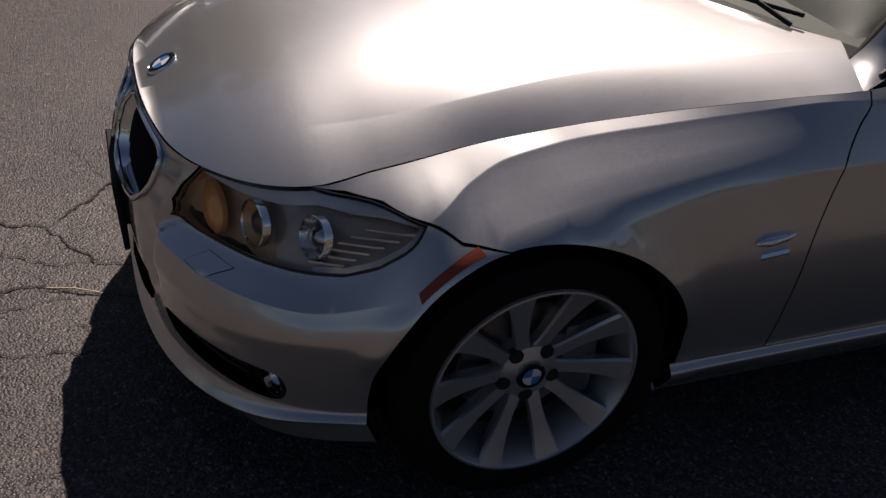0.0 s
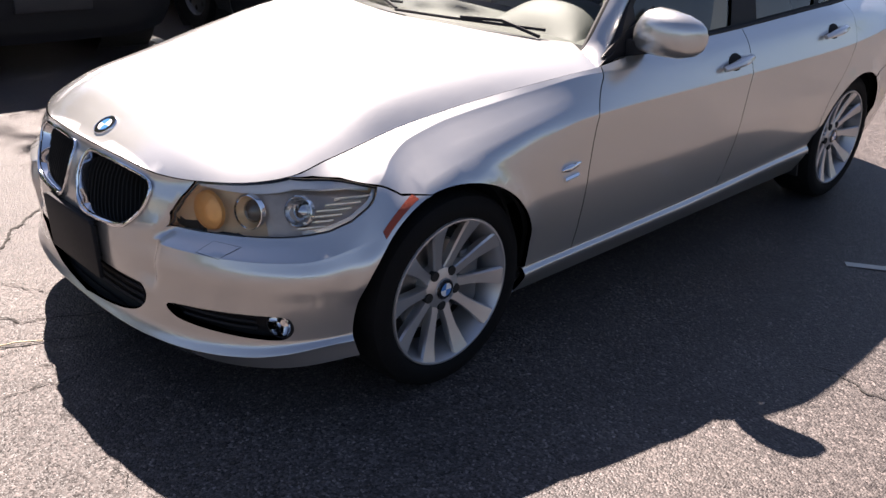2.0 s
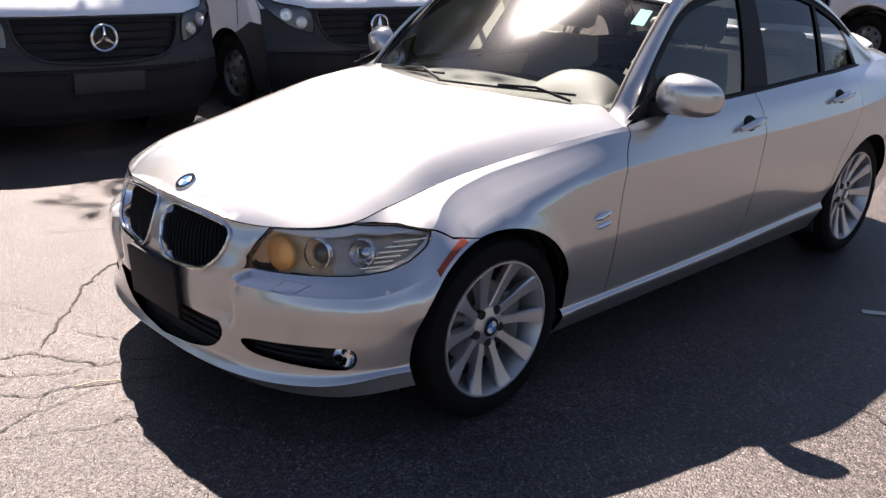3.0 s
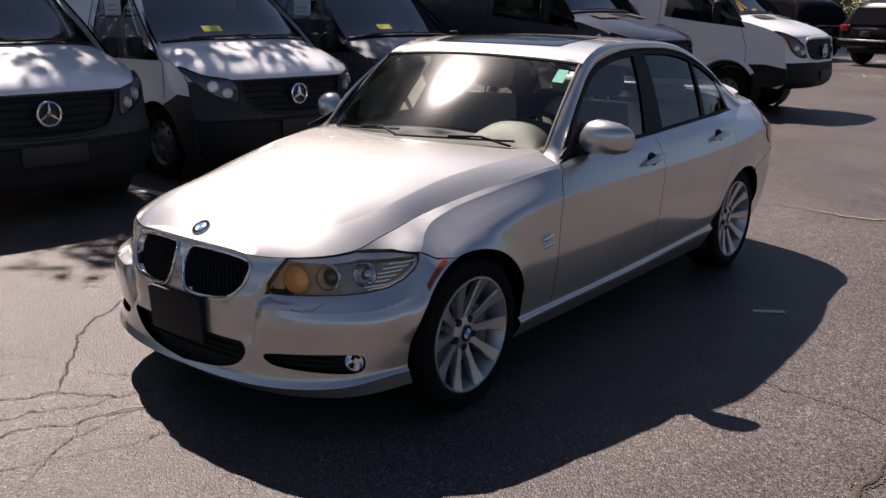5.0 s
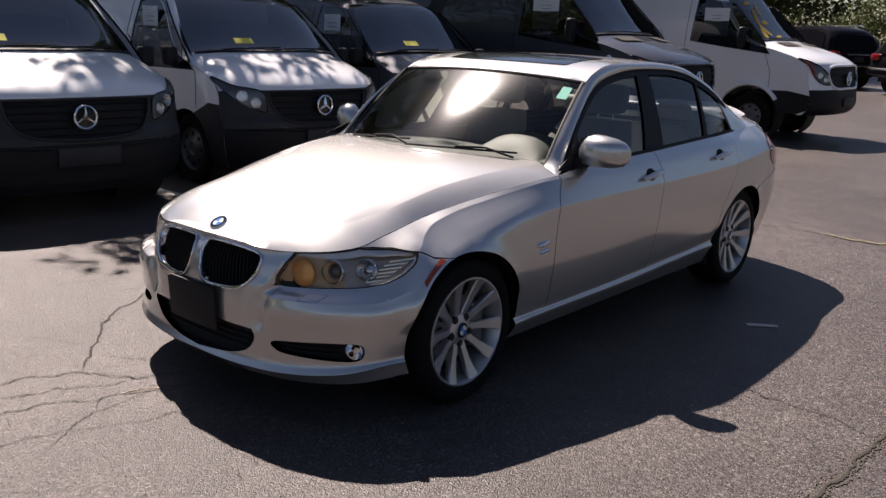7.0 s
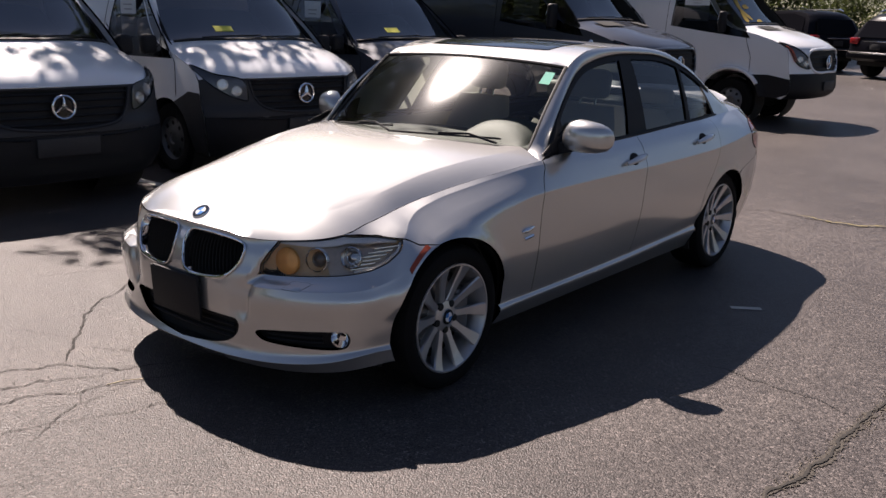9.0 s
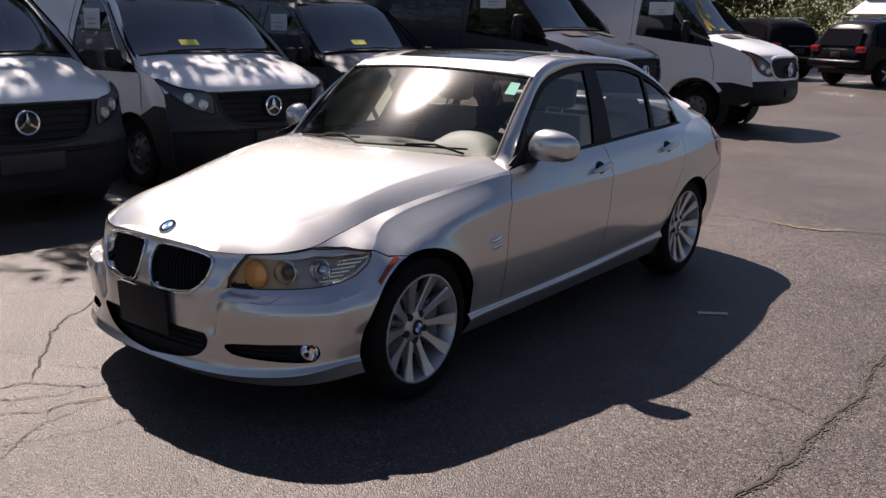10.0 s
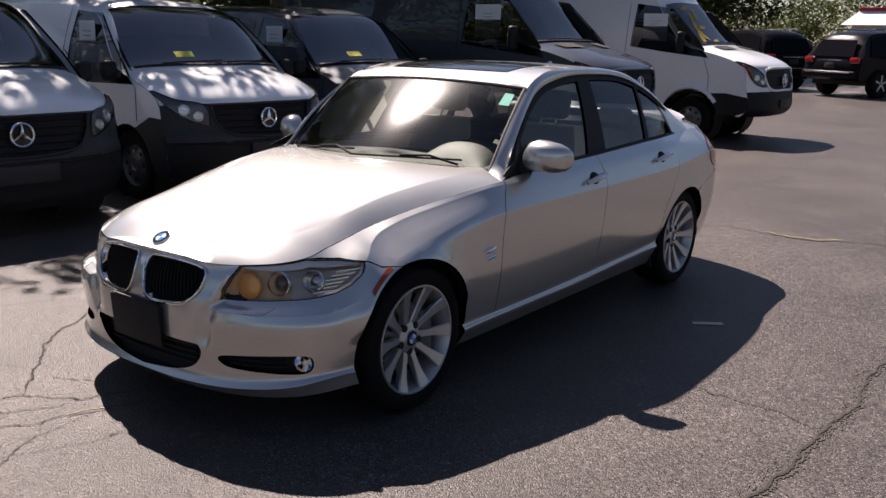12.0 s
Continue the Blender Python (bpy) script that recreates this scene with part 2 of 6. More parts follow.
def loft(curves, thick=0.0):
    """A sheet through curves of equal length, with thickness inwards (against its normal)."""
    g = np.array(curves, float)
    a, b = g.shape[:2]
    bm = bmesh.new()
    vs = [[bm.verts.new(g[i, j]) for j in range(b)] for i in range(a)]
    for i in range(a - 1):
        for j in range(b - 1):
            bm.faces.new((vs[i][j], vs[i + 1][j], vs[i + 1][j + 1], vs[i][j + 1]))
    bmesh.ops.remove_doubles(bm, verts=bm.verts, dist=1e-5)
    if thick:
        bmesh.ops.recalc_face_normals(bm, faces=bm.faces)
        bmesh.ops.solidify(bm, geom=bm.faces[:], thickness=thick)
    return bm


def between(A, B, n, bulge=0.0, way=(0, 0, 1)):
    """Curves from A to B, bulging along way."""
    A, B, way = np.array(A, float), np.array(B, float), np.array(way, float)
    return [A + (B - A) * t + way * bulge * 4 * t * (1 - t) for t in np.linspace(0, 1, n)]


def resample(poly, step):
    p = np.array(poly, float)
    out = []
    for a, b in zip(p, np.roll(p, -1, 0)):
        n = max(1, int(round(np.linalg.norm(b - a) / step)))
        out += [a + (b - a) * i / n for i in range(n)]
    return np.array(out)


def inside(pts, poly):
    x, y = pts[:, 0][:, None], pts[:, 1][:, None]
    a, b = poly, np.roll(poly, -1, 0)
    cond = (a[:, 1] > y) != (b[:, 1] > y)
    with np.errstate(divide="ignore", invalid="ignore"):
        cross = x < (b[:, 0] - a[:, 0]) * (y - a[:, 1]) / (b[:, 1] - a[:, 1]) + a[:, 0]
    return (cond & cross).sum(1) % 2 == 1


def edge_gap(pts, poly):
    a, d = poly, np.roll(poly, -1, 0) - poly
    w = pts[:, None] - a
    t = np.clip((w * d).sum(-1) / np.maximum((d * d).sum(-1), 1e-12), 0, 1)
    return np.linalg.norm(w - t[..., None] * d, axis=-1).min(1)


def inset(poly, d):
    """Moves a polygon's outline inwards by d."""
    p = np.array(poly, float)
    area = 0.5 * np.sum(p[:, 0] * np.roll(p[:, 1], -1) - np.roll(p[:, 0], -1) * p[:, 1])
    e = np.roll(p, -1, 0) - p
    n = np.stack([-e[:, 1], e[:, 0]], 1) / np.maximum(np.linalg.norm(e, axis=1), 1e-9)[:, None] * np.sign(area)
    m = n + np.roll(n, 1, 0)
    m /= np.maximum((m * m).sum(1) / 2, 0.35)[:, None]
    return p + m * d


from mathutils.geometry import delaunay_2d_cdt


def panel(name, poly, fmap, material, parent, holes=(), step=0.03, gap=0.0025, lip=0.012, off=0.0, side=1, label="", hole_lip=None, rows=(), extra=None):
    """A curved sheet: the outline in surface coordinates, laid on fmap(u, v) -> places, with turned-in edges; rows: the v of its creases."""
    outline = resample(inset(poly, gap) if gap else poly, step)
    cut = [resample(h, step) for h in holes]
    lo, hi = outline.min(0), outline.max(0)
    gx, gy = np.meshgrid(np.arange(lo[0] + step / 2, hi[0], step), np.arange(lo[1] + step / 2, hi[1], step))
    g = np.stack([gx.ravel(), gy.ravel()], 1)
    keep = inside(g, outline) & (edge_gap(g, outline) > 0.45 * step) if len(g) else np.zeros(0, bool)
    for h in cut:
        keep &= ~inside(g, h) & (edge_gap(g, h) > 0.45 * step)
    g = g[keep]
    for r in rows:
        g = g[np.abs(g[:, 1] - r) > 0.5 * step]
        us = np.arange(lo[0], hi[0], min(step, 0.016))
        line = np.concatenate([np.stack([us, np.full(len(us), r + k)], 1) for k in (-0.0022, 0.0022)])
        ok = inside(line, outline) & (edge_gap(line, outline) > 0.004)
        for h in cut:
            ok &= ~inside(line, h) & (edge_gap(line, h) > 0.004)
        g = np.concatenate([g, line[ok]])
    if extra is not None:
        far = np.array([((extra - q) ** 2).sum(1).min() for q in g]) > (0.4 * step) ** 2
        g = np.concatenate([g[far], extra[inside(extra, outline) & (edge_gap(extra, outline) > 0.004)]])
    pts, edges, at = [outline, *cut, g], [], 0
    for ring in (outline, *cut):
        n = len(ring)
        edges += [(at + i, at + (i + 1) % n) for i in range(n)]
        at += n
    flat = np.concatenate(pts)
    vs, _, fs, *_ = delaunay_2d_cdt([Vector(p) for p in flat], edges, [], 0, 1e-6)
    vs = np.array([tuple(v) for v in vs])
    fs = np.array([f for f in fs if len(f) == 3])
    mid = vs[fs].mean(1)
    ok = inside(mid, outline)
    for h in cut:
        ok &= ~inside(mid, h)
    fs = fs[ok]
    P, N = surf(fmap, vs, side)
    P = P + N * off
    tri = P[fs]
    fn = np.cross(tri[:, 1] - tri[:, 0], tri[:, 2] - tri[:, 0])
    flip = (fn * N[fs].mean(1)).sum(1) < 0
    fs[flip] = fs[flip][:, ::-1]
    verts, faces = [P], [tuple(f) for f in fs]
    loops = [N[fs].reshape(-1, 3)]
    base, creases = len(P), set()
    if lip:
        for num, ring in enumerate((outline, *cut)):
            p, n = surf(fmap, ring, side)
            p = p + n * off
            deep = lip if num == 0 or hole_lip is None else hole_lip
            along = np.roll(p, -1, 0) - np.roll(p, 1, 0)
            out = np.cross(along, n)
            out /= np.maximum(np.linalg.norm(out, axis=1), 1e-9)[:, None]
            k = len(ring)
            at = [int(((vs - q) ** 2).sum(1).argmin()) for q in ring]
            verts.append(p - n * deep)
            for i in range(k):
                j = (i + 1) % k
                if at[i] != at[j]:
                    faces.append((at[i], at[j], base + j, base + i))
                    creases.add((min(at[i], at[j]), max(at[i], at[j])))
                    loops.append(np.stack([out[i], out[j], out[j], out[i]]))
            base += k
    return raw(name, np.concatenate(verts), faces, material, parent, label, np.concatenate(loops), creases)


def surf(fmap, uv, side=1):
    u, v = uv[:, 0], uv[:, 1]
    e = 1e-3
    p = fmap(u, v)
    du, dv = fmap(u + e, v) - fmap(u - e, v), fmap(u, v + e) - fmap(u, v - e)
    n = np.cross(du, dv)
    n /= np.maximum(np.linalg.norm(n, axis=1), 1e-12)[:, None]
    flip = np.array({1: (1, 1, 1), -1: (1, -1, 1), 2: (-1, 1, 1)}[side])
    return p * flip, n * flip

# ---- the silver sedan ----
# Car axes: x from the front axle to the rear, the driver's side at negative y.
XC, XR, NOSE_N = -0.13, 3.10, 2.6
K_FRONT_X = [-0.722, -0.766, -0.748, -0.756, -0.766, -0.757, -0.688, -0.710]
K_REAR_X = [3.66, 3.72, 3.74, 3.755, 3.76, 3.74, 3.70, 3.69]
K_REAR_Z = [0.24, 0.28, 0.35, 0.44, 0.58, 0.72, 0.88, 1.00]
# half-widths, before the nose is rounded off
K_W = [inp(p) for p in (
    [(-0.76, 0.858), (-0.35, 0.856), (-0.15, 0.845), (0.45, 0.815), (2.3, 0.815), (3.1, 0.79)],
    [(-0.76, 0.868), (-0.15, 0.862), (0.45, 0.868), (2.3, 0.872), (3.1, 0.83)],
    [(-0.76, 0.850), (-0.15, 0.851), (0.45, 0.853), (1.5, 0.857), (2.3, 0.859), (3.1, 0.85)],
    [(-0.76, 0.862), (-0.15, 0.864), (0.45, 0.868), (1.5, 0.876), (2.3, 0.880), (3.1, 0.868)],
    [(-0.76, 0.868), (-0.15, 0.874), (0.05, 0.888), (0.5, 0.886), (1.5, 0.902), (2.76, 0.905), (3.1, 0.887)],
    [(-0.76, 0.850), (-0.35, 0.850), (-0.15, 0.853), (0.1, 0.868), (0.4, 0.880), (0.7, 0.890), (1.5, 0.903), (2.4, 0.907), (2.8, 0.895), (3.1, 0.872)],
    [(-0.76, 0.800), (-0.30, 0.800), (-0.22, 0.774), (-0.14, 0.722), (-0.06, 0.700), (0.05, 0.702), (0.15, 0.718), (0.25, 0.741), (0.4, 0.771), (0.55, 0.803), (0.68, 0.828), (0.85, 0.838), (1.0, 0.843), (1.5, 0.855), (2.4, 0.855), (2.8, 0.828), (3.1, 0.79)],
    [(-0.76, 0.700), (-0.60, 0.700), (-0.44, 0.683), (-0.30, 0.647), (-0.15, 0.642), (0.1, 0.678), (0.25, 0.714), (0.4, 0.752), (0.55, 0.788), (0.68, 0.812), (0.95, 0.807), (1.5, 0.812), (2.4, 0.80), (2.75, 0.762), (3.1, 0.728)],
)]
K_Z = [inp(p) for p in (
    [(-0.76, 0.166), (-0.55, 0.188), (-0.35, 0.214), (-0.15, 0.20), (0.45, 0.193), (2.3, 0.205), (3.1, 0.20)],
    [(-0.76, 0.209), (-0.60, 0.235), (-0.40, 0.272), (-0.15, 0.268), (0.33, 0.276), (0.45, 0.282), (1.3, 0.292), (2.3, 0.322), (3.1, 0.30)],
    [(-0.76, 0.258), (-0.60, 0.275), (-0.40, 0.290), (-0.15, 0.305), (0.45, 0.302), (1.0, 0.308), (1.9, 0.332), (2.3, 0.345), (3.1, 0.37)],
    [(-0.76, 0.385), (-0.15, 0.41), (0.45, 0.39), (2.3, 0.42), (3.1, 0.45)],
    [(-0.76, 0.460), (-0.45, 0.475), (-0.15, 0.535), (0.45, 0.56), (1.5, 0.60), (2.76, 0.65), (3.1, 0.64)],
    [(-0.76, 0.518), (-0.50, 0.522), (-0.35, 0.555), (-0.15, 0.628), (0.1, 0.690), (0.35, 0.748), (0.55, 0.782), (0.9, 0.793), (1.5, 0.798), (2.0, 0.804), (2.45, 0.815), (2.8, 0.835), (3.1, 0.86)],
    [(-0.76, 0.560), (-0.49, 0.575), (-0.35, 0.632), (-0.24, 0.695), (-0.15, 0.740), (-0.06, 0.776), (0.05, 0.803), (0.25, 0.843), (0.4, 0.868), (0.65, 0.902), (1.0, 0.904), (1.5, 0.908), (2.4, 0.935), (3.1, 0.95)],
    [(-0.72, 0.712), (-0.70, 0.706), (-0.669, 0.692), (-0.64, 0.693), (-0.605, 0.697), (-0.53, 0.703), (-0.43, 0.715), (-0.30, 0.743), (-0.15, 0.774), (0.1, 0.826), (0.4, 0.880), (0.7, 0.919), (0.95, 0.940), (1.5, 0.955), (2.4, 0.985), (2.75, 0.99), (3.1, 0.998)],
)]
_th = np.linspace(0, math.pi / 2, 400)
_nx, _nw = np.cos(_th) ** (2 / NOSE_N) * (XC - K_FRONT_X[4]), np.sin(_th) ** (2 / NOSE_N) * 0.874
_arc = np.r_[0, np.cumsum(np.hypot(np.diff(_nx), np.diff(_nw)))]
NOSE_L = _arc[-1]
_rx, _rw = np.cos(_th) ** (2 / 2.4) * (K_REAR_X[4] - XR), np.sin(_th) ** (2 / 2.4) * float(K_W[4](XR))
_rarc = np.r_[0, np.cumsum(np.hypot(np.diff(_rx), np.diff(_rw)))][::1]
REAR_L = _rarc[-1]
U0, U1 = XC - NOSE_L, XR + REAR_L


def nose_u(w):
    """The way along the body at half-width w on the nose."""
    return XC - (NOSE_L - np.interp(w, _nw, _arc))


def smooth01(x):
    x = np.clip(x, 0, 1)
    return x * x * (3 - 2 * x)


def knots(U):
    """Places of the eight long curves at U: arrays x, w, z of (n, 8)."""
    U = np.asarray(U, float)
    x, w, z = (np.zeros((len(U), 8)) for _ in range(3))
    side = np.clip(U, XC, XR)
    th = np.interp(np.clip(U, U0, XC), XC - NOSE_L + _arc, _th)
    rth = np.interp(np.clip(U1 - U, 0, REAR_L), _rarc, _th)
    front, rear = U < XC, U > XR
    c, s = np.maximum(np.cos(th), 0) ** (2 / NOSE_N), np.maximum(np.sin(th), 0) ** (2 / NOSE_N)
    rc, rs = np.maximum(np.cos(rth), 0) ** (2 / 2.4), np.maximum(np.sin(rth), 0) ** (2 / 2.4)
    for k in range(8):
        fx = XC - (XC - K_FRONT_X[k]) * c
        along = np.where(front, fx, side)
        sw, sz = K_W[k](along), K_Z[k](along)
        fz = sz
        qx = XR + (K_REAR_X[k] - XR) * rc
        qz = K_REAR_Z[k] + (float(K_Z[k](XR)) - K_REAR_Z[k]) * rs ** 3
        x[:, k] = np.where(front, fx, np.where(rear, qx, side))
        w[:, k] = np.where(front, sw * s, np.where(rear, sw * rs, sw))
        z[:, k] = np.where(front, fz, np.where(rear, qz, sz))
    return x, w, z


def hermite(Y, v, sharp=0.0, edge=0.0, lip=0.0):
    """Smooth from knot to knot; sharp and edge (0 to 1) make the sixth and seventh curves creases."""
    d = np.diff(Y, axis=1)
    a, b = d[:, :-1], d[:, 1:]
    with np.errstate(divide="ignore", invalid="ignore"):
        m = np.where(a * b > 0, 2 * a * b / (a + b), 0)
    m = np.concatenate([d[:, :1], m, d[:, -1:]], 1)
    i = np.clip(v.astype(int), 0, 6)
    t = v - i
    r = np.arange(len(v))
    ma, mb = m[r, i], m[r, i + 1]
    ma = np.where(i == 5, ma + (d[:, 5] * 1.15 - ma) * sharp, ma)
    mb = np.where(i == 4, mb + (d[:, 4] * 1.25 - mb) * sharp, mb)
    ma = np.where(i == 1, ma + (d[:, 1] * 1.2 - ma) * lip, ma)
    mb = np.where(i == 0, mb + (d[:, 0] * 1.2 - mb) * lip, mb)
    ma = np.where(i == 6, ma + (d[:, 6] - ma) * edge, ma)
    mb = np.where(i == 5, mb + (d[:, 5] - mb) * edge, mb)
    return (1 + 2 * t) * (1 - t) ** 2 * Y[r, i] + t * (1 - t) ** 2 * ma + t * t * (3 - 2 * t) * Y[r, i + 1] + t * t * (t - 1) * mb


VS = 0.1
# the raised middle of the nose: its foremost line and its roundness
CENTRE_X = inp([(0.30, -0.750), (0.40, -0.766), (0.50, -0.769), (0.55, -0.766), (0.60, -0.756), (0.65, -0.740), (0.69, -0.720), (0.71, -0.710)])
CENTRE_R = inp([(0.30, 0.022), (0.45, 0.024), (0.53, 0.034), (0.60, 0.046), (0.66, 0.046), (0.71, 0.036)])
ARCHES = ((-0.012, 0.312, 0.358), (2.735, 0.310, 0.352))


def shell(U, v):
    """The painted skin below the glass: U along, v up (0 to 0.7)."""
    v = np.clip(np.asarray(v) / VS, 0, 7)
    U = np.asarray(U, float)
    other = (U < U0) | (U > U1)
    U = np.where(U < U0, 2 * U0 - U, np.where(U > U1, 2 * U1 - U, U))
    x, w, z = knots(U)
    sharp = 1.0 * smooth01((U - 0.30) / 0.35) + 0.95 * smooth01((-0.30 - U) / 0.15)
    edge = 0.9 * smooth01((U + 0.32) / 0.22) * smooth01((0.90 - U) / 0.14)
    lip = smooth01((-0.15 - U) / 0.1)
    X, W, Z = hermite(x, v, sharp, 0.0, lip), hermite(w, v, sharp, edge, lip), hermite(z, v, 0.0, edge)
    # raised ring round the grille and the valley beside it
    outer = 0.372 + 0.20 * (Z - 0.35) + 0.8 * np.maximum(Z - 0.50, 0) ** 1.5
    inner = outer - 0.040
    mid = smooth01((outer - W) / (outer - inner)) * (X < -0.3) * smooth01((Z - 0.31) / 0.05) * smooth01((7.0 - v) / 0.35)
    X = X + mid * (CENTRE_X(Z) + CENTRE_R(Z) * (W / 0.334) ** 2 - X)
    # the valley between the grille's raised middle and the bumper
    c = outer - 0.012
    groove = np.exp(-((W - c) / np.where(W < c, 0.060, 0.022)) ** 2)
    X = X + 0.019 * groove * (X < -0.3) * smooth01((Z - 0.35) / 0.06) * smooth01((0.57 - Z) / 0.08)
    # the shelf under the lamp runs out towards the grille
    X = X - 0.020 * (1 - mid) * (X < -0.3) * smooth01((0.58 - W) / 0.20) * np.exp(-((v - 6.0) / 0.75) ** 2)
    # flared lips of the wheel arches
    for cx, cz, cr in ARCHES:
        r = np.hypot(X - cx, Z - cz)
        W = W + 0.012 * np.exp(-((r - cr) / 0.035) ** 2) * (W > 0.7) * (Z < 0.75) * smooth01((Z - 0.38) / 0.08)
    return np.stack([X, np.where(other, W, -W), Z], 1)


_vv = np.linspace(0, 7, 141)


def vz(U, z):
    """The v of height z at U."""
    U, z = np.atleast_1d(np.asarray(U, float)), np.atleast_1d(np.asarray(z, float))
    out = []
    for a, b in zip(U, z):
        zz = hermite(np.repeat(knots([a])[2], len(_vv), 0), _vv)
        out.append(np.interp(b, zz, _vv))
    return np.array(out) * VS


def uz(pts):
    """Points (U, z) as surface coordinates."""
    p = np.array(pts, float)
    return np.stack([p[:, 0], vz(p[:, 0], p[:, 1])], 1)


def arch(which, a0, a1, n=24, r=None):
    cx, cz, cr = ARCHES[which]
    r = r or cr
    return [(cx + r * math.cos(radians(a)), cz + r * math.sin(radians(a))) for a in np.linspace(a0, a1, n)]


CAR = empty("car", "silver four-door sedan parked on cracked asphalt", "car")
TOP = 7 * VS

# outlines, in (U, z) or along the top edge
HC_U = float(np.interp(-0.432, knots(np.linspace(U0, XC, 300))[0][:, 7], np.linspace(U0, XC, 300)))


def top_edge(u0, u1, n=16):
    return [(u, TOP) for u in np.linspace(u0, u1, n)]


def nu(w):
    return float(nose_u(w))


_gu = np.linspace(U0, XC, 160)
_gk = knots(_gu)
_gv = np.linspace(0, 7, 71)
_gw = np.array([hermite(_gk[1], np.full(160, v)) for v in _gv])
_gz = np.array([hermite(_gk[2], np.full(160, v)) for v in _gv])


def nz(pts):
    """Points (half-width, z) on the nose as surface coordinates."""
    out = []
    for w, z in pts:
        at = [np.interp(z, _gz[:, j], _gw[:, j]) for j in range(160)]
        u = float(np.interp(w, at, _gu))
        out.append((u, float(vz([u], [z])[0])))
    return np.array(out)


def mirrored(poly, at):
    p = np.array(poly)
    return np.stack([2 * at - p[:, 0], p[:, 1]], 1)[::-1]


LAMP_END = -0.262
TU = np.linspace(U0, 0.9, 600)
TK = knots(TU)


def tu(w):
    """U on the bonnet edge at half-width w."""
    return float(np.interp(w, TK[1][:300, 7], TU[:300]))


lamp_low = np.concatenate([uz(spline([(LAMP_END, 0.692), (-0.30, 0.655), (-0.37, 0.614)], 4)), nz(spline([(0.765, 0.588), (0.706, 0.572), (0.60, 0.563), (0.50, 0.558), (0.408, 0.557)], 4))])
lamp_up = np.concatenate([nz([(0.424, 0.60), (0.448, 0.645)]), top_edge(tu(0.472), HC_U, 8), uz(spline([(HC_U + 0.07, 0.708), (-0.335, 0.704), (LAMP_END, 0.692)], 3))[:-1]])
lamp_poly = np.concatenate([lamp_low, lamp_up])
bump_half = np.concatenate([
    np.array(top_edge(U0, tu(0.467), 14)), nz([(0.444, 0.645), (0.420, 0.60)]),
    lamp_low[::-1],
    uz([(LAMP_END + 0.07, 0.666)]),
    uz(arch(0, 105, 196, 26)),
    uz([(-0.355, 0.20)]),
    np.array([(u, 0.0) for u in np.linspace(-0.362, U0, 30)]),
])
bump_poly = np.concatenate([bump_half, mirrored(bump_half, U0)])
kidney = nz(spline([(0.027, 0.640), (0.035, 0.676), (0.065, 0.690), (0.18, 0.691), (0.295, 0.680), (0.340, 0.664), (0.350, 0.638), (0.333, 0.588), (0.296, 0.545), (0.245, 0.525), (0.11, 0.518), (0.060, 0.532), (0.035, 0.578)], 5, True))
low_half = nz(spline([(0.0, 0.222), (0.18, 0.238), (0.275, 0.262), (0.325, 0.298), (0.346, 0.340), (0.340, 0.364), (0.312, 0.372), (0.15, 0.376), (0.0, 0.385)], 5))
low_grille = np.concatenate([low_half, mirrored(low_half, U0)[1:-1]])
fog_slot = nz(spline([(0.424, 0.331), (0.434, 0.312), (0.475, 0.296), (0.60, 0.288), (0.705, 0.284), (0.738, 0.291), (0.751, 0.314), (0.752, 0.340), (0.743, 0.357), (0.71, 0.362), (0.60, 0.358), (0.46, 0.345)], 5, True))
wing = np.concatenate([
    np.array(top_edge(HC_U, 0.69, 30)),
    uz(spline([(0.684, 0.90), (0.650, 0.865), (0.612, 0.78), (0.595, 0.65), (0.591, 0.48), (0.592, 0.33)], 5)),
    [(0.592, 0.2), (0.333, 0.2)],
    uz([q for q in arch(0, -8, 105, 36) if q[1] > 0.30]),
    uz([(LAMP_END + 0.07, 0.668), (LAMP_END, 0.694), (-0.335, 0.706), (HC_U + 0.07, 0.710)]),
])
front_edge = uz(spline([(0.684, 0.90), (0.650, 0.865), (0.612, 0.78), (0.595, 0.65), (0.591, 0.48), (0.592, 0.33)], 5))
fdoor = np.concatenate([[(0.592, 0.2)], [(1.55, 0.2)], uz([(1.565, 0.5), (1.60, 0.8)]), [(1.612, TOP)], np.array(top_edge(1.57, 0.69, 20)), front_edge])
back_edge = uz(spline([(2.60, 0.97), (2.585, 0.85), (2.52, 0.70), (2.43, 0.58), (2.388, 0.45), (2.375, 0.32)], 5))
rdoor = np.concatenate([[(1.55, 0.2)], uz([(1.565, 0.5), (1.60, 0.8)]), [(1.612, TOP)], np.array(top_edge(1.65, 2.60, 20)), back_edge, [(2.372, 0.2)]])
sill = np.array([(0.333, 0.0), (2.375, 0.0), (2.375, 0.2), (0.333, 0.2)])
QE = XR + 0.14
quarter = np.concatenate([back_edge[::-1], np.array(top_edge(2.60, QE, 14)), uz([(QE + 0.03, 0.90), (QE + 0.02, 0.70), (3.08, 0.655)]), uz(arch(1, 62, 178, 36)), uz([(2.405, 0.30)])])
tail_lamp = np.concatenate([uz(spline([(QE - 0.07, 0.895), (QE - 0.03, 0.76), (QE + 0.3, 0.73), (QE + 0.45, 0.78), (QE + 0.44, 0.93), (QE + 0.2, 0.97)], 4, True))])
rb_half = np.concatenate([uz([q for q in arch(1, -20, 60, 20)][::-1]), [(3.08, 0.0)] , np.array([(u, 0.0) for u in np.linspace(3.1, U1, 10)])])
rb_top = uz([(3.08, 0.657), (QE + 0.02, 0.702), (QE + 0.3, 0.705), (U1, 0.705)])
rb_half = np.concatenate([rb_top[:1], rb_half, ])
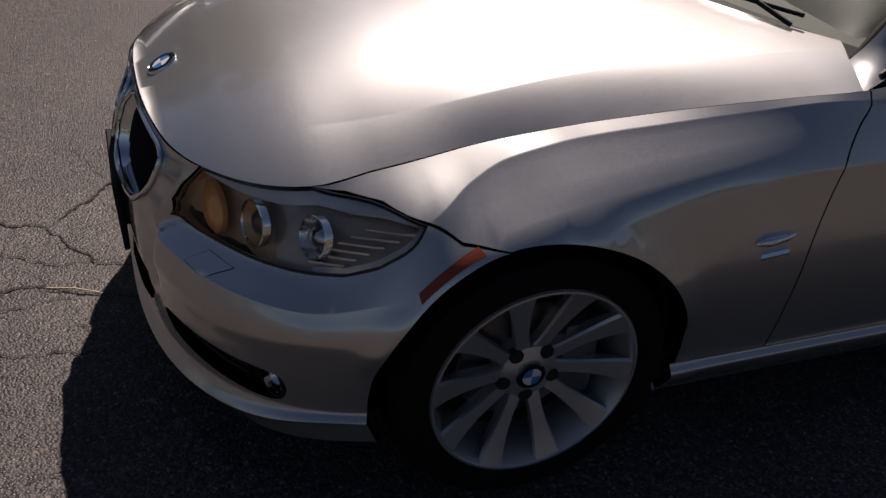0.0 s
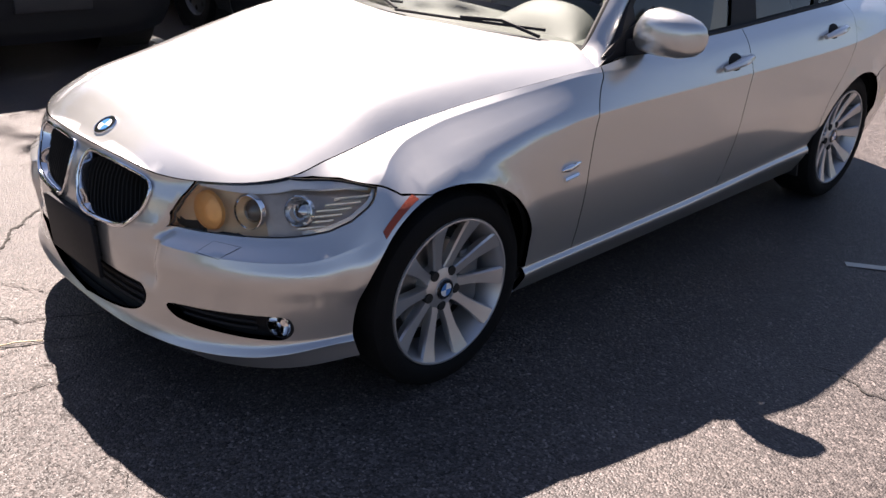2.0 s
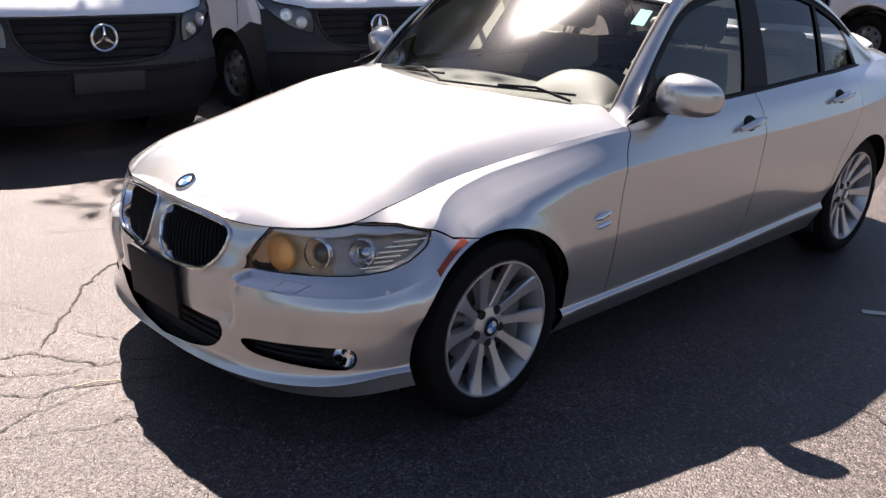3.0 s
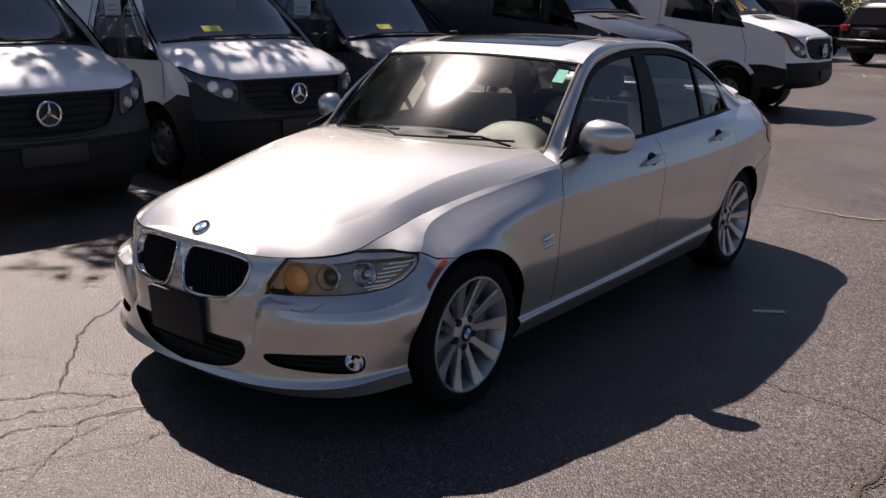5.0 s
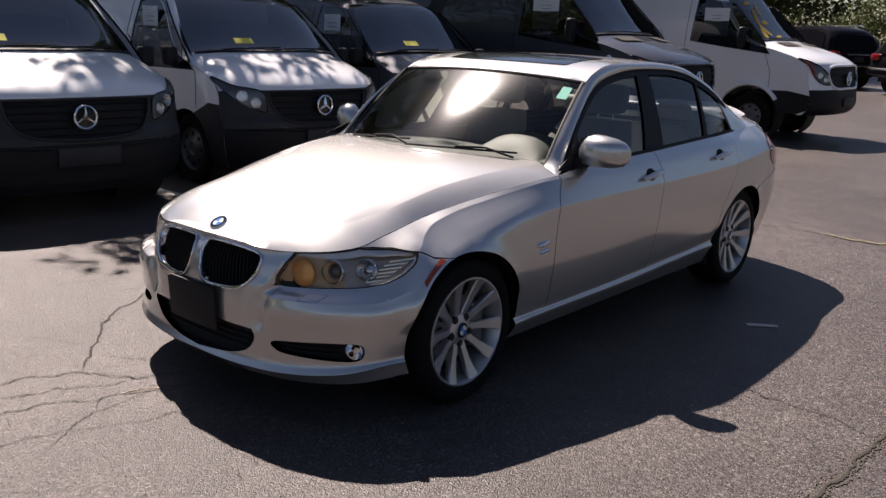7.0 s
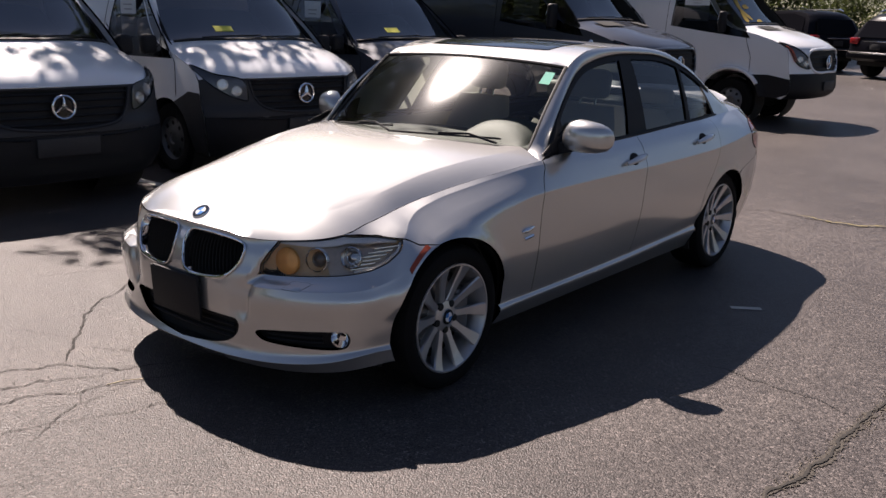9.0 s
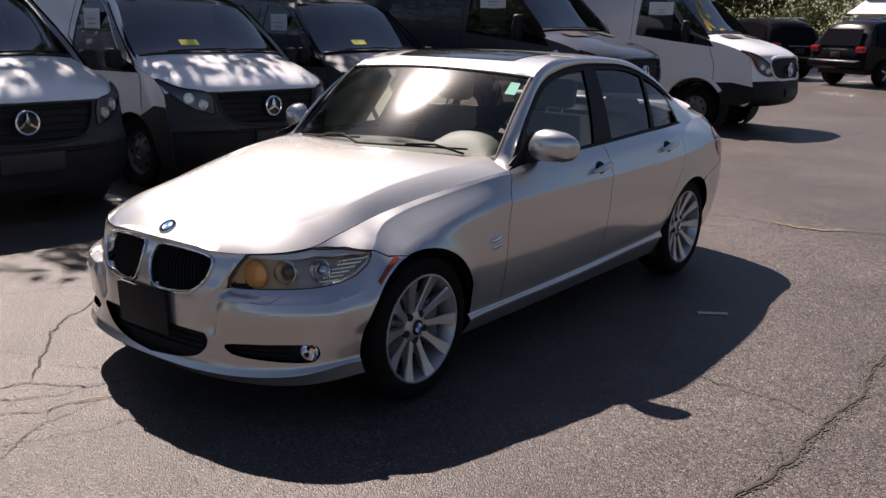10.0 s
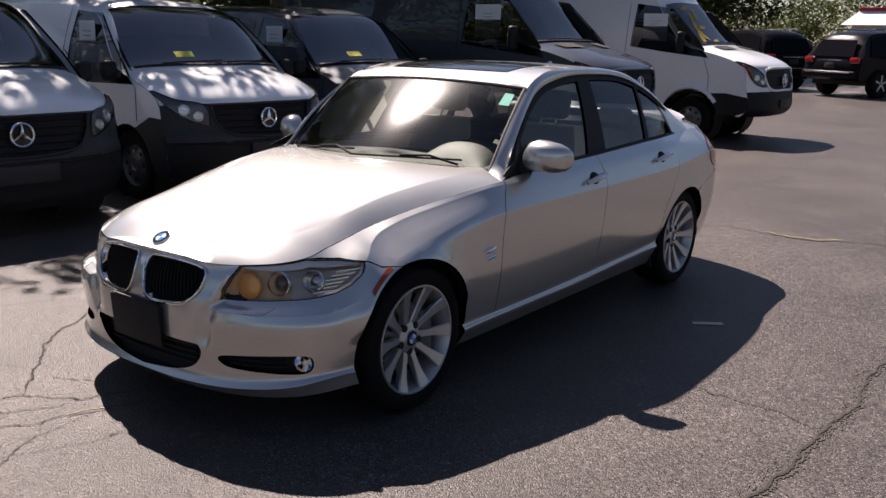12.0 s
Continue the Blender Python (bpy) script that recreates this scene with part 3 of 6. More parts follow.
rear_bump = np.concatenate([rb_half, mirrored(rb_half, U1), mirrored(rb_top, U1)[:-1], rb_top[::-1][1:-1]])
boot_face = np.concatenate([uz([(QE + 0.03, 0.705)]), uz([(U1, 0.705)]), mirrored(uz([(QE + 0.03, 0.705)]), U1), [(2 * U1 - QE - 0.03, TOP), (U1, TOP), (QE + 0.03, TOP)]])

def valley_w(z):
    return 0.360 + 0.20 * (z - 0.35) + 0.8 * max(z - 0.50, 0) ** 1.5


vp = np.concatenate([nz([(valley_w(z) + e, z) for z in np.linspace(0.36, 0.60, 30)]) for e in (-0.008, 0.0, 0.006, 0.012, 0.018, 0.026)])
panel("front_bumper", bump_poly, shell, SILVER, CAR, [kidney, mirrored(kidney, U0), low_grille, fog_slot, mirrored(fog_slot, U0)], 0.013, 0.001, 0.02, label="silver front bumper with black openings", hole_lip=0.022, rows=(0.1, 0.2, 0.5, 0.6), extra=np.concatenate([vp, mirrored(vp, U0)]))
for sd in (1, -1):
    panel("wing", wing, shell, SILVER, CAR, (), 0.025, 0.002, 0.018, side=sd, rows=(0.5, 0.6))
    panel("front_door", fdoor, shell, SILVER, CAR, (), 0.025, 0.002, 0.018, side=sd, rows=(0.5,))
    panel("rear_door", rdoor, shell, SILVER, CAR, (), 0.025, 0.002, 0.018, side=sd, rows=(0.5,))
    panel("sill", sill, shell, SILVER, CAR, (), 0.02, 0.002, 0.018, side=sd, rows=(0.1,))
    panel("rear_quarter", quarter, shell, SILVER, CAR, (), 0.025, 0.0, 0.018, side=sd, rows=(0.5,))
    panel("tail_lamp", tail_lamp, shell, REDLENS, CAR, (), 0.03, 0.0, 0.02, off=0.004, side=sd, label="red tail lamp")
panel("rear_bumper", rear_bump, shell, SILVER, CAR, (), 0.03, -0.001, 0.02, off=0.0015)
panel("boot_face", boot_face, shell, SILVER, CAR, (), 0.04, 0.002, 0.02)


# bonnet
hood_c = inp([(-0.74, 0.690), (-0.705, 0.705), (-0.64, 0.744), (-0.55, 0.795), (-0.4, 0.855), (-0.2, 0.903), (0.1, 0.948), (0.4, 0.968), (0.62, 0.972), (0.9, 0.978)])
_eu = np.linspace(U0, 0.9, 500)
_ek = knots(_eu)
_ex, _ew, _ez = _ek[0][:, 7], _ek[1][:, 7], _ek[2][:, 7]


ridge_y = inp([(-0.75, 0.40), (-0.45, 0.50), (-0.12, 0.555), (0.12, 0.578), (0.3, 0.612), (0.5, 0.645), (0.72, 0.675)])
ridge_k = inp([(-0.5, 0.32), (-0.12, 0.41), (0.3, 0.54), (0.72, 0.60)])


def bonnet(x, y):
    x, y = np.asarray(x, float), np.asarray(y, float)
    we, ze = np.interp(x, _ex, _ew), np.interp(x, _ex, _ez)
    a = np.abs(y)
    zc = np.maximum(hood_c(x), ze)
    plain = ze + (zc - ze) * (1 - np.minimum(a / np.maximum(we, 0.05), 1.3) ** 3.2)
    # a crease from the lamp to the screen pillar, outside which the panel falls away
    yr = ridge_y(x)
    zr = ze + ridge_k(x) * (zc - ze) + 0.003
    inner = zr + (zc - zr) * (1 - np.minimum(a / yr, 1) ** 2.8)
    t = (a - yr) / np.maximum(we - yr, 0.02)
    outer = zr + (ze - zr) * t + 0.004 * np.clip(4 * t * (1 - t), 0, 1)
    z = plain + smooth01((x + 0.50) / 0.40) * (np.where(a < yr, inner, outer) - plain)
    return np.stack([x, y, z], 1)


def rear_edge(y):
    return 0.745 - 0.235 * (1 - (np.abs(y) / 0.64) ** 2)


eu = np.linspace(U0, 0.672, 60)
ek = knots(eu)
hood_poly = np.concatenate([np.stack([ek[0][:, 7], -ek[1][:, 7]], 1), [(0.708, -0.71)], [(float(rear_edge(y)), y) for y in np.linspace(-0.64, 0.64, 25)], [(0.708, 0.71)], np.stack([ek[0][1:, 7], ek[1][1:, 7]], 1)[::-1]])
rx = np.arange(-0.40, 0.73, 0.018)
ridge_pts = np.concatenate([np.stack([rx, k * (ridge_y(rx) + e)], 1) for k in (-1, 1) for e in (-0.0025, 0.0025)])
panel("bonnet", hood_poly, bonnet, SILVER, CAR, (), 0.025, 0.0005, 0.014, label="silver bonnet with two raised ridges", extra=ridge_pts)

# ---- upper body ----
RAIL_IN = spline([(0.705, 0.698, 0.920), (0.772, 0.702, 0.988), (0.880, 0.686, 1.108), (1.010, 0.662, 1.217), (1.163, 0.627, 1.321), (1.280, 0.613, 1.374), (1.462, 0.592, 1.410), (1.8, 0.572, 1.418), (2.1, 0.563, 1.411), (2.38, 0.568, 1.378), (2.62, 0.580, 1.303), (2.83, 0.595, 1.212), (3.06, 0.600, 1.085)], 8)
RAIL_OUT = spline([(0.685, 0.806, 0.908), (0.814, 0.754, 0.963), (0.913, 0.729, 1.079), (1.041, 0.693, 1.184), (1.146, 0.663, 1.253), (1.243, 0.640, 1.302), (1.356, 0.622, 1.336), (1.566, 0.604, 1.369), (1.778, 0.596, 1.381), (2.016, 0.594, 1.378), (2.18, 0.594, 1.370), (2.362, 0.604, 1.340), (2.531, 0.627, 1.285), (2.693, 0.647, 1.212), (2.81, 0.680, 1.120), (2.90, 0.705, 1.000)], 8)
RAIL_OUT = np.array([RAIL_OUT[int(round(i))] for i in np.linspace(0, len(RAIL_OUT) - 1, len(RAIL_IN))])
roof_w = inp([(p[0], p[1]) for p in RAIL_IN[32:73]])
roof_e = inp([(p[0], p[2]) for p in RAIL_IN[32:73]])
roof_c = inp([(1.08, 1.338), (1.2, 1.376), (1.35, 1.408), (1.6, 1.432), (1.9, 1.436), (2.2, 1.418), (2.46, 1.384)])


def roof(x, y):
    w, e = roof_w(x), roof_e(x)
    q = np.minimum(np.abs(y) / w, 1.2)
    return np.stack([x, y, e + (roof_c(x) - e) * (1 - q ** 2.4)], 1)


front_y = np.linspace(-0.622, 0.622, 15)
screen_top = np.array([(1.167 - 0.05 * (1 - (y / 0.622) ** 2), y) for y in front_y])
back_top = np.array([(2.375 + 0.06 * (1 - (y / 0.56) ** 2), y) for y in np.linspace(0.560, -0.560, 15)])
side_in = np.array([(p[0], p[1] - 0.003) for p in RAIL_IN[33:72]])
roof_poly = np.concatenate([screen_top, side_in[:, :], back_top, np.stack([side_in[:, 0], -side_in[:, 1]], 1)[::-1]])
sun_rounded = spline([(1.29, 0.0), (1.305, -0.36), (1.36, -0.41), (1.66, -0.41), (1.71, -0.36), (1.715, 0.0), (1.71, 0.36), (1.66, 0.41), (1.36, 0.41), (1.305, 0.36)], 3, True)
panel("roof", roof_poly, roof, SILVER, CAR, [sun_rounded], 0.035, 0.0, 0.015)
panel("sunroof_glass", sun_rounded, roof, GLOSSBLACK, CAR, (), 0.05, 0.006, 0.01, off=0.003, label="dark glass sunroof panel")


def strip(name, A, B, n, material, bulge=0.0, way=(0, -1, 0.5), thick=0.012, parent=CAR, sides=(1, -1), label=""):
    for sd in sides:
        f = np.array([1, -1 if sd == 1 else 1, 1])
        part(name, loft([c * f for c in between(np.array(A), np.array(B), n, bulge, (way[0], -way[1], way[2]))], thick), material, parent, label)


strip("side_rail", RAIL_IN, RAIL_OUT, 8, SILVER, 0.010, (-0.25, -1, 0.35), 0.012)

# side windows, in (x, z)
belt_w, belt_z, rail_w, rail_z = K_W[7], K_Z[7], inp([(p[0], p[1]) for p in RAIL_OUT]), inp([(p[0], p[2]) for p in RAIL_OUT])


def side_glass(x, z):
    x, z = np.asarray(x, float), np.asarray(z, float)
    zb, wb = belt_z(x), belt_w(x) - 0.018
    zt, wt = 1.37, inp([(0.7, 0.60), (1.5, 0.605), (2.2, 0.592), (3.0, 0.56)])(x)
    t = np.clip((z - zb) / (zt - zb), -0.2, 1.2)
    return np.stack([x, -(wb + (wt - wb) * t + 0.012 * 4 * t * (1 - t)), z], 1)


def under_rail(x, d):
    return float(rail_z(x)) - d


def belt(x, d):
    return float(belt_z(x)) + d


FW = np.array([(x, under_rail(x, 0.03)) for x in np.linspace(0.95, 1.715, 20)] + [(1.640, 1.15)] + [(x, belt(x, 0.012)) for x in np.linspace(1.569, 0.95, 12)])
RW = np.array([(x, under_rail(x, 0.03)) for x in np.linspace(1.858, 2.418, 18)] + [(x, belt(x, 0.012)) for x in np.linspace(2.312, 1.775, 12)])
QW = np.array([(x, under_rail(x, 0.03)) for x in np.linspace(2.442, 2.765, 12)] + [(2.776, 1.07)] + [(x, belt(x, 0.012)) for x in np.linspace(2.768, 2.362, 8)])
DLO = np.array([(x, under_rail(x, 0.002)) for x in np.linspace(0.705, 2.80, 46)] + [(2.806, 1.06)] + [(x, belt(x, -0.004)) for x in np.linspace(2.79, 0.70, 30)])
for sd in (1, -1):
    panel("window_frame", DLO, side_glass, PLASTIC, CAR, [FW, RW, QW], 0.03, 0.0, 0.03, off=-0.004, side=sd, label="black window surround", hole_lip=0.02)
    panel("front_side_window", FW, side_glass, SIDEGLASS, CAR, (), 0.06, -0.004, 0.0, off=-0.012, side=sd, label="lightly tinted glass")
    panel("rear_side_window", RW, side_glass, SIDEGLASS, CAR, (), 0.06, -0.004, 0.0, off=-0.012, side=sd, label="lightly tinted glass")
    panel("quarter_window", QW, side_glass, SIDEGLASS, CAR, (), 0.06, -0.004, 0.0, off=-0.012, side=sd, label="lightly tinted glass")

seal_x = np.linspace(0.70, 2.79, 60)
seal_in = np.array([[x, float(rail_w(x)), float(rail_z(x)) + 0.001] for x in seal_x])
seal_out = side_glass(seal_x, np.array([under_rail(x, 0.004) for x in seal_x])) * np.array([1, -1, 1])
strip("window_seal", seal_in, seal_out, 3, PLASTIC, 0.004, (0, -1, 0.5), 0.006)

# windscreen and rear screen
ys = np.linspace(-1, 1, 25)
scr_low = np.array([(float(rear_edge(0.64 * t)) + 0.004, 0.694 * t, 0.934 + 0.026 * (1 - t * t)) for t in ys])
scr_top = np.array([(1.163 - 0.05 * (1 - t * t), 0.620 * t, 1.321 + 0.028 * (1 - t * t)) for t in ys])
WS = np.array(between(scr_low, scr_top, 14, 0.012, (-0.5, 0, 0.85)))
part("windscreen", loft(WS, 0.0), WINDSCREEN, CAR, "windscreen glass reflecting trees and sun").visible_shadow = False
for sd in (0, -1):
    part("screen_seal", tube([tuple(p + np.array([0, 0.004 * (1 if sd == 0 else -1), 0])) for p in WS[:, sd]], 0.012, 8, flat=0.8), SEAL, CAR)
part("screen_seal", tube([tuple(p) for p in WS[-1]], 0.009, 6), PLASTIC, CAR)
cowl_a = scr_low + np.array([-0.03, 0, -0.022])
cowl_b = scr_low + np.array([0.05, 0, 0.014])
part("cowl_panel", loft(between(cowl_a, cowl_b, 4), 0.01), PLASTIC, CAR, "black plastic cowl below the windscreen")
bk_top = np.array([(2.375 + 0.06 * (1 - t * t), 0.563 * t, 1.376 + 0.010 * (1 - t * t)) for t in ys])
bk_low = np.array([(3.05 + 0.06 * (1 - t * t), 0.598 * t, 1.084 + 0.006 * (1 - t * t)) for t in ys])
part("rear_screen", loft(between(bk_top, bk_low, 12, 0.02, (0.4, 0, 0.9)), 0.0), SIDEGLASS, CAR, "tinted rear screen")

# boot lid and shoulders
_ru = np.linspace(2.5, U1, 300)
_rk = knots(_ru)


def deck(x, y):
    we, ze = np.interp(x, _rk[0][:, 7], _rk[1][:, 7]), np.interp(x, _rk[0][:, 7], _rk[2][:, 7])
    q = np.minimum(np.abs(y) / np.maximum(we, 0.05), 1.2)
    zc = inp([(2.9, 1.078), (3.1, 1.083), (3.4, 1.080), (3.6, 1.088), (3.7, 1.075)])(x)
    return np.stack([x, y, ze + (np.maximum(zc, ze) - ze) * (1 - q ** 3)], 1)


du = np.linspace(3.0, U1, 26)
dk = knots(du)
deck_poly = np.concatenate([np.stack([dk[0][:, 7], -dk[1][:, 7]], 1), np.stack([dk[0][:-1, 7], dk[1][:-1, 7]], 1)[::-1], [(3.02, 0.59), (3.075, 0.0), (3.02, -0.59)]])
panel("boot_lid", deck_poly, deck, SILVER, CAR, (), 0.04, 0.0, 0.01)
lip_y = np.linspace(-0.56, 0.56, 25)
lip_in = deck(3.47 - 0.16 * (lip_y / 0.6) ** 4, lip_y)
lip_top = lip_in + np.stack([0.105 - 0.05 * (lip_y / 0.6) ** 4, 0 * lip_y, 0.032 * (1 - 0.6 * (np.abs(lip_y) / 0.6) ** 3)], 1)
lip_out = lip_top + np.array([0.022, 0, -0.030])
part("boot_spoiler", loft([lip_in, lip_in * 0.5 + lip_top * 0.5 - np.array([0, 0, 0.004]), lip_top, lip_top + np.array([0.012, 0, -0.004]), lip_out], 0.006), SILVER, CAR, "silver lip spoiler on the boot edge")
sh_b = np.array([[float(x), float(belt_w(min(x, 3.1))), float(belt_z(min(x, 3.1)))] for x in np.linspace(2.76, 3.06, 15)])
strip("rear_shoulder", RAIL_IN[-15:], sh_b, 5, SILVER, 0.012, (0, -1, 0.7), 0.012)

# dark inner body behind the joints and openings
inner_poly = np.concatenate([np.array([(U0, 0.02)]), np.array([(u, 0.02) for u in np.linspace(U0 + 0.05, -0.36, 12)]), uz(arch(0, 195, -3, 30, 0.375)), np.array([(0.36, 0.03), (2.36, 0.03)]), uz(arch(1, 188, -15, 30, 0.368)), np.array([(3.15, 0.05), (U1, 0.05), (U1, TOP - 0.02), (2.6, TOP - 0.015), (0.7, TOP - 0.02), (HC_U, TOP - 0.03), (U0, TOP - 0.04)])])
for sd in (1, -1):
    panel("inner_body", inner_poly, shell, SHADEBLACK, CAR, (), 0.05, 0.0, 0.0, off=-0.045, side=sd)
part("floor_pan", box(3.7, 1.40, 0.03, (1.55, 0, 0.21), 0.01), SHADEBLACK, CAR)

tray = bmesh.new()
tray.faces.new([tray.verts.new((x, y, 0.205)) for x, y in ((-0.67, -0.36), (-0.60, -0.56), (-0.45, -0.70), (-0.2, -0.74), (-0.2, 0.74), (-0.45, 0.70), (-0.60, 0.56), (-0.67, 0.36))])
bmesh.ops.solidify(tray, geom=tray.faces[:], thickness=0.01)
part("undertray", tray, SHADEBLACK, CAR)
part("radiator_panel", box(0.02, 0.95, 0.40, (-0.60, 0, 0.42)), SHADEBLACK, CAR)

# ---- wheels ----
def make_wheel(x, sd):
    """A ten-spoke alloy wheel with its tyre; the outer face points to negative y."""
    w = new("wheel")
    w.parent = CAR
    w.matrix_basis = pose(x, -0.752 if sd == 1 else 0.752, 0.316, 0, 0, 0 if sd == 1 else 180)
    tyre = lathe([(0.225, 0.10), (0.245, 0.112), (0.285, 0.113), (0.306, 0.100), (0.3165, 0.075), (0.3175, 0.0), (0.3165, -0.075), (0.306, -0.100), (0.285, -0.113), (0.265, -0.114), (0.250, -0.111), (0.238, -0.102), (0.228, -0.09)], 72)
    part("tyre", tyre, RUBBER, w, "black tyre")
    rim = lathe([(0.210, 0.10), (0.205, 0.06), (0.207, -0.02), (0.214, -0.065), (0.224, -0.090), (0.2285, -0.103), (0.232, -0.109), (0.2375, -0.109), (0.2405, -0.103), (0.238, -0.094)], 72)
    part("rim", rim, ALLOY, w, "silver alloy rim")
    part("brake_disc", lathe([(0.0, -0.02), (0.145, -0.02), (0.15, -0.015), (0.15, 0.01), (0.0, 0.01)], 48), DISC, w)
    part("brake_caliper", box(0.09, 0.07, 0.20, (0.125, -0.02, 0.0), 0.015), STEEL, w)
    part("wheel_well_back", lathe([(0.0, 0.03), (0.19, 0.03), (0.195, 0.0)], 32), SHADEBLACK, w)
    part("hub", lathe([(0.0, -0.076), (0.034, -0.075), (0.036, -0.070), (0.050, -0.067), (0.066, -0.062), (0.073, -0.045), (0.073, -0.01)], 48), ALLOY, w)
    part("centre_cap", lathe([(0.0, -0.0795), (0.031, -0.079), (0.034, -0.0765), (0.034, -0.07)], 32), GLOSSBLACK, w, "round blue and white centre cap")
    for k in range(4):
        bm = bmesh.new()
        vs = [bm.verts.new((0, -0.0808, 0))] + [bm.verts.new((0.022 * math.cos(a), -0.0808, 0.022 * math.sin(a))) for a in np.linspace(k * math.pi / 2, (k + 1) * math.pi / 2, 7)]
        for i in range(1, 7):
            bm.faces.new((vs[0], vs[i], vs[i + 1]))
        part("cap_sector", bm, BLUE if k % 2 else WHITEENAMEL, w)
    # one spoke, then nine more on the same mesh
    sections = []
    for r, half, out, deep in ((0.058, 0.0185, -0.060, 0.035), (0.085, 0.0165, -0.066, 0.034), (0.115, 0.0165, -0.072, 0.034), (0.15, 0.0195, -0.080, 0.034), (0.185, 0.0245, -0.090, 0.034), (0.21, 0.029, -0.099, 0.030), (0.2295, 0.033, -0.107, 0.02)):
        lean = 0.010 * (r - 0.06) / 0.15
        sections.append([(lean + half, out + 0.009, r), (lean + half * 0.85, out + 0.001, r), (lean - half * 0.8, out + 0.001, r), (lean - half, out + 0.007, r), (lean - half * 0.75, out + deep, r), (lean + half * 0.75, out + deep, r)])
    bm = bmesh.new()
    rows = [[bm.verts.new(p) for p in s] for s in sections]
    for a, b in zip(rows, rows[1:]):
        for i in range(6):
            bm.faces.new((a[i], a[(i + 1) % 6], b[(i + 1) % 6], b[i]))
    bm.faces.new(rows[0])
    bm.faces.new(rows[-1][::-1])
    bmesh.ops.recalc_face_normals(bm, faces=bm.faces)
    sp = part("spoke", bm, ALLOY, w)
    sp.matrix_basis = Matrix.Rotation(math.pi / 10, 4, "Y")
    for k in range(1, 10):
        o = new("spoke", sp.data)
        o.parent = w
        o.matrix_basis = Matrix.Rotation(2 * math.pi * (k + 0.5) / 10, 4, "Y")
    bolt = part("wheel_bolt", lathe([(0.0, -0.0685), (0.006, -0.0685), (0.008, -0.067)], 12), SHADEBLACK, w)
    pock = part("bolt_recess", lathe([(0.0, -0.0680), (0.0150, -0.0682), (0.0165, -0.066), (0.0165, -0.05)], 20), SHADEBLACK, w)
    off = Matrix.Translation((0.060, 0, 0))
    for k in range(5):
        m = Matrix.Rotation(2 * math.pi * k / 5 + math.pi / 2, 4, "Y") @ off
        for src in (bolt, pock):
            o = src if k == 0 else new(src.name.split(".")[0], src.data)
            o.parent = w
            o.matrix_basis = m
    return w


for wx in (0.0, 2.76):
    for sd in (1, -1):
        make_wheel(wx, sd)
    # arch liners
    for sd in (1, -1):
        f = -1 if sd == 1 else 1
        arcs = [[(wx + 0.378 * math.cos(a) - 0.018, f * yy, max(0.17, 0.312 + 0.378 * math.sin(a))) for a in np.linspace(radians(-6), radians(200), 30)] for yy in (0.785 if wx < 1 else 0.84, 0.55)]
        part("arch_liner", loft(arcs, 0.01), SHADEBLACK, CAR)
        part("arch_back", box(0.74, 0.02, 0.55, (wx, f * 0.56, 0.43)), SHADEBLACK, CAR)

# ---- grille, openings, plate ----
for sd, k in ((1, kidney), (-1, mirrored(kidney, U0))):
    P, N = surf(shell, resample(k, 0.008), 1)
    for _ in range(6):
        P = (np.roll(P, 1, 0) + P + np.roll(P, -1, 0)) / 3
    thick = [0.0052 + 0.003 * float(smooth01((0.56 - p[2]) / 0.03)) for p in P]
    part("grille_surround", tube(P + N * 0.005, thick, 10, True), CHROME, CAR, "chrome grille surround")
    part("grille_frame", loft([np.concatenate([q, q[:1]]) for q in (P + N * 0.004, P + N * 0.001 + (P.mean(0) - P) * 0.025, P - N * 0.024 + (P.mean(0) - P) * 0.05)]), CHROME, CAR, "chrome inner grille frame")
    panel("grille_back", k, shell, SHADEBLACK, CAR, (), 0.03, 0.0, 0.0, off=-0.040)
    cu = k[:, 0]
    for u in np.linspace(cu.min() + 0.020, cu.max() - 0.020, 17):
        ins = [v for v in np.linspace(k[:, 1].min(), k[:, 1].max(), 60) if inside(np.array([[u, v]]), inset(k, 0.004))[0]]
        if len(ins) > 4:
            vv = np.linspace(ins[0], ins[-1], 8)
            P, N = surf(shell, np.stack([np.full(8, u), vv], 1))
            T = np.cross(N, np.array([0, 0, 1.0]))
            T /= np.linalg.norm(T, axis=1)[:, None]
            part("grille_slat", loft([P - N * 0.024 - T * 0.002, P - N * 0.021, P - N * 0.024 + T * 0.002, P - N * 0.040], 0.0), SHADEBLACK, CAR)
panel("lower_grille_back", low_grille, shell, SHADEBLACK, CAR, (), 0.04, 0.0, 0.0, off=-0.042)
for zc in (0.27, 0.295, 0.32, 0.345):
    us = np.linspace(nu(0.30), 2 * U0 - nu(0.30), 24)
    vv = vz(np.where(us < U0, 2 * U0 - us, us), np.full(24, zc))
    P, N = surf(shell, np.stack([us, vv], 1))
    part("lower_grille_bar", tube(P - N * 0.03, 0.006, 6), PLASTIC, CAR)
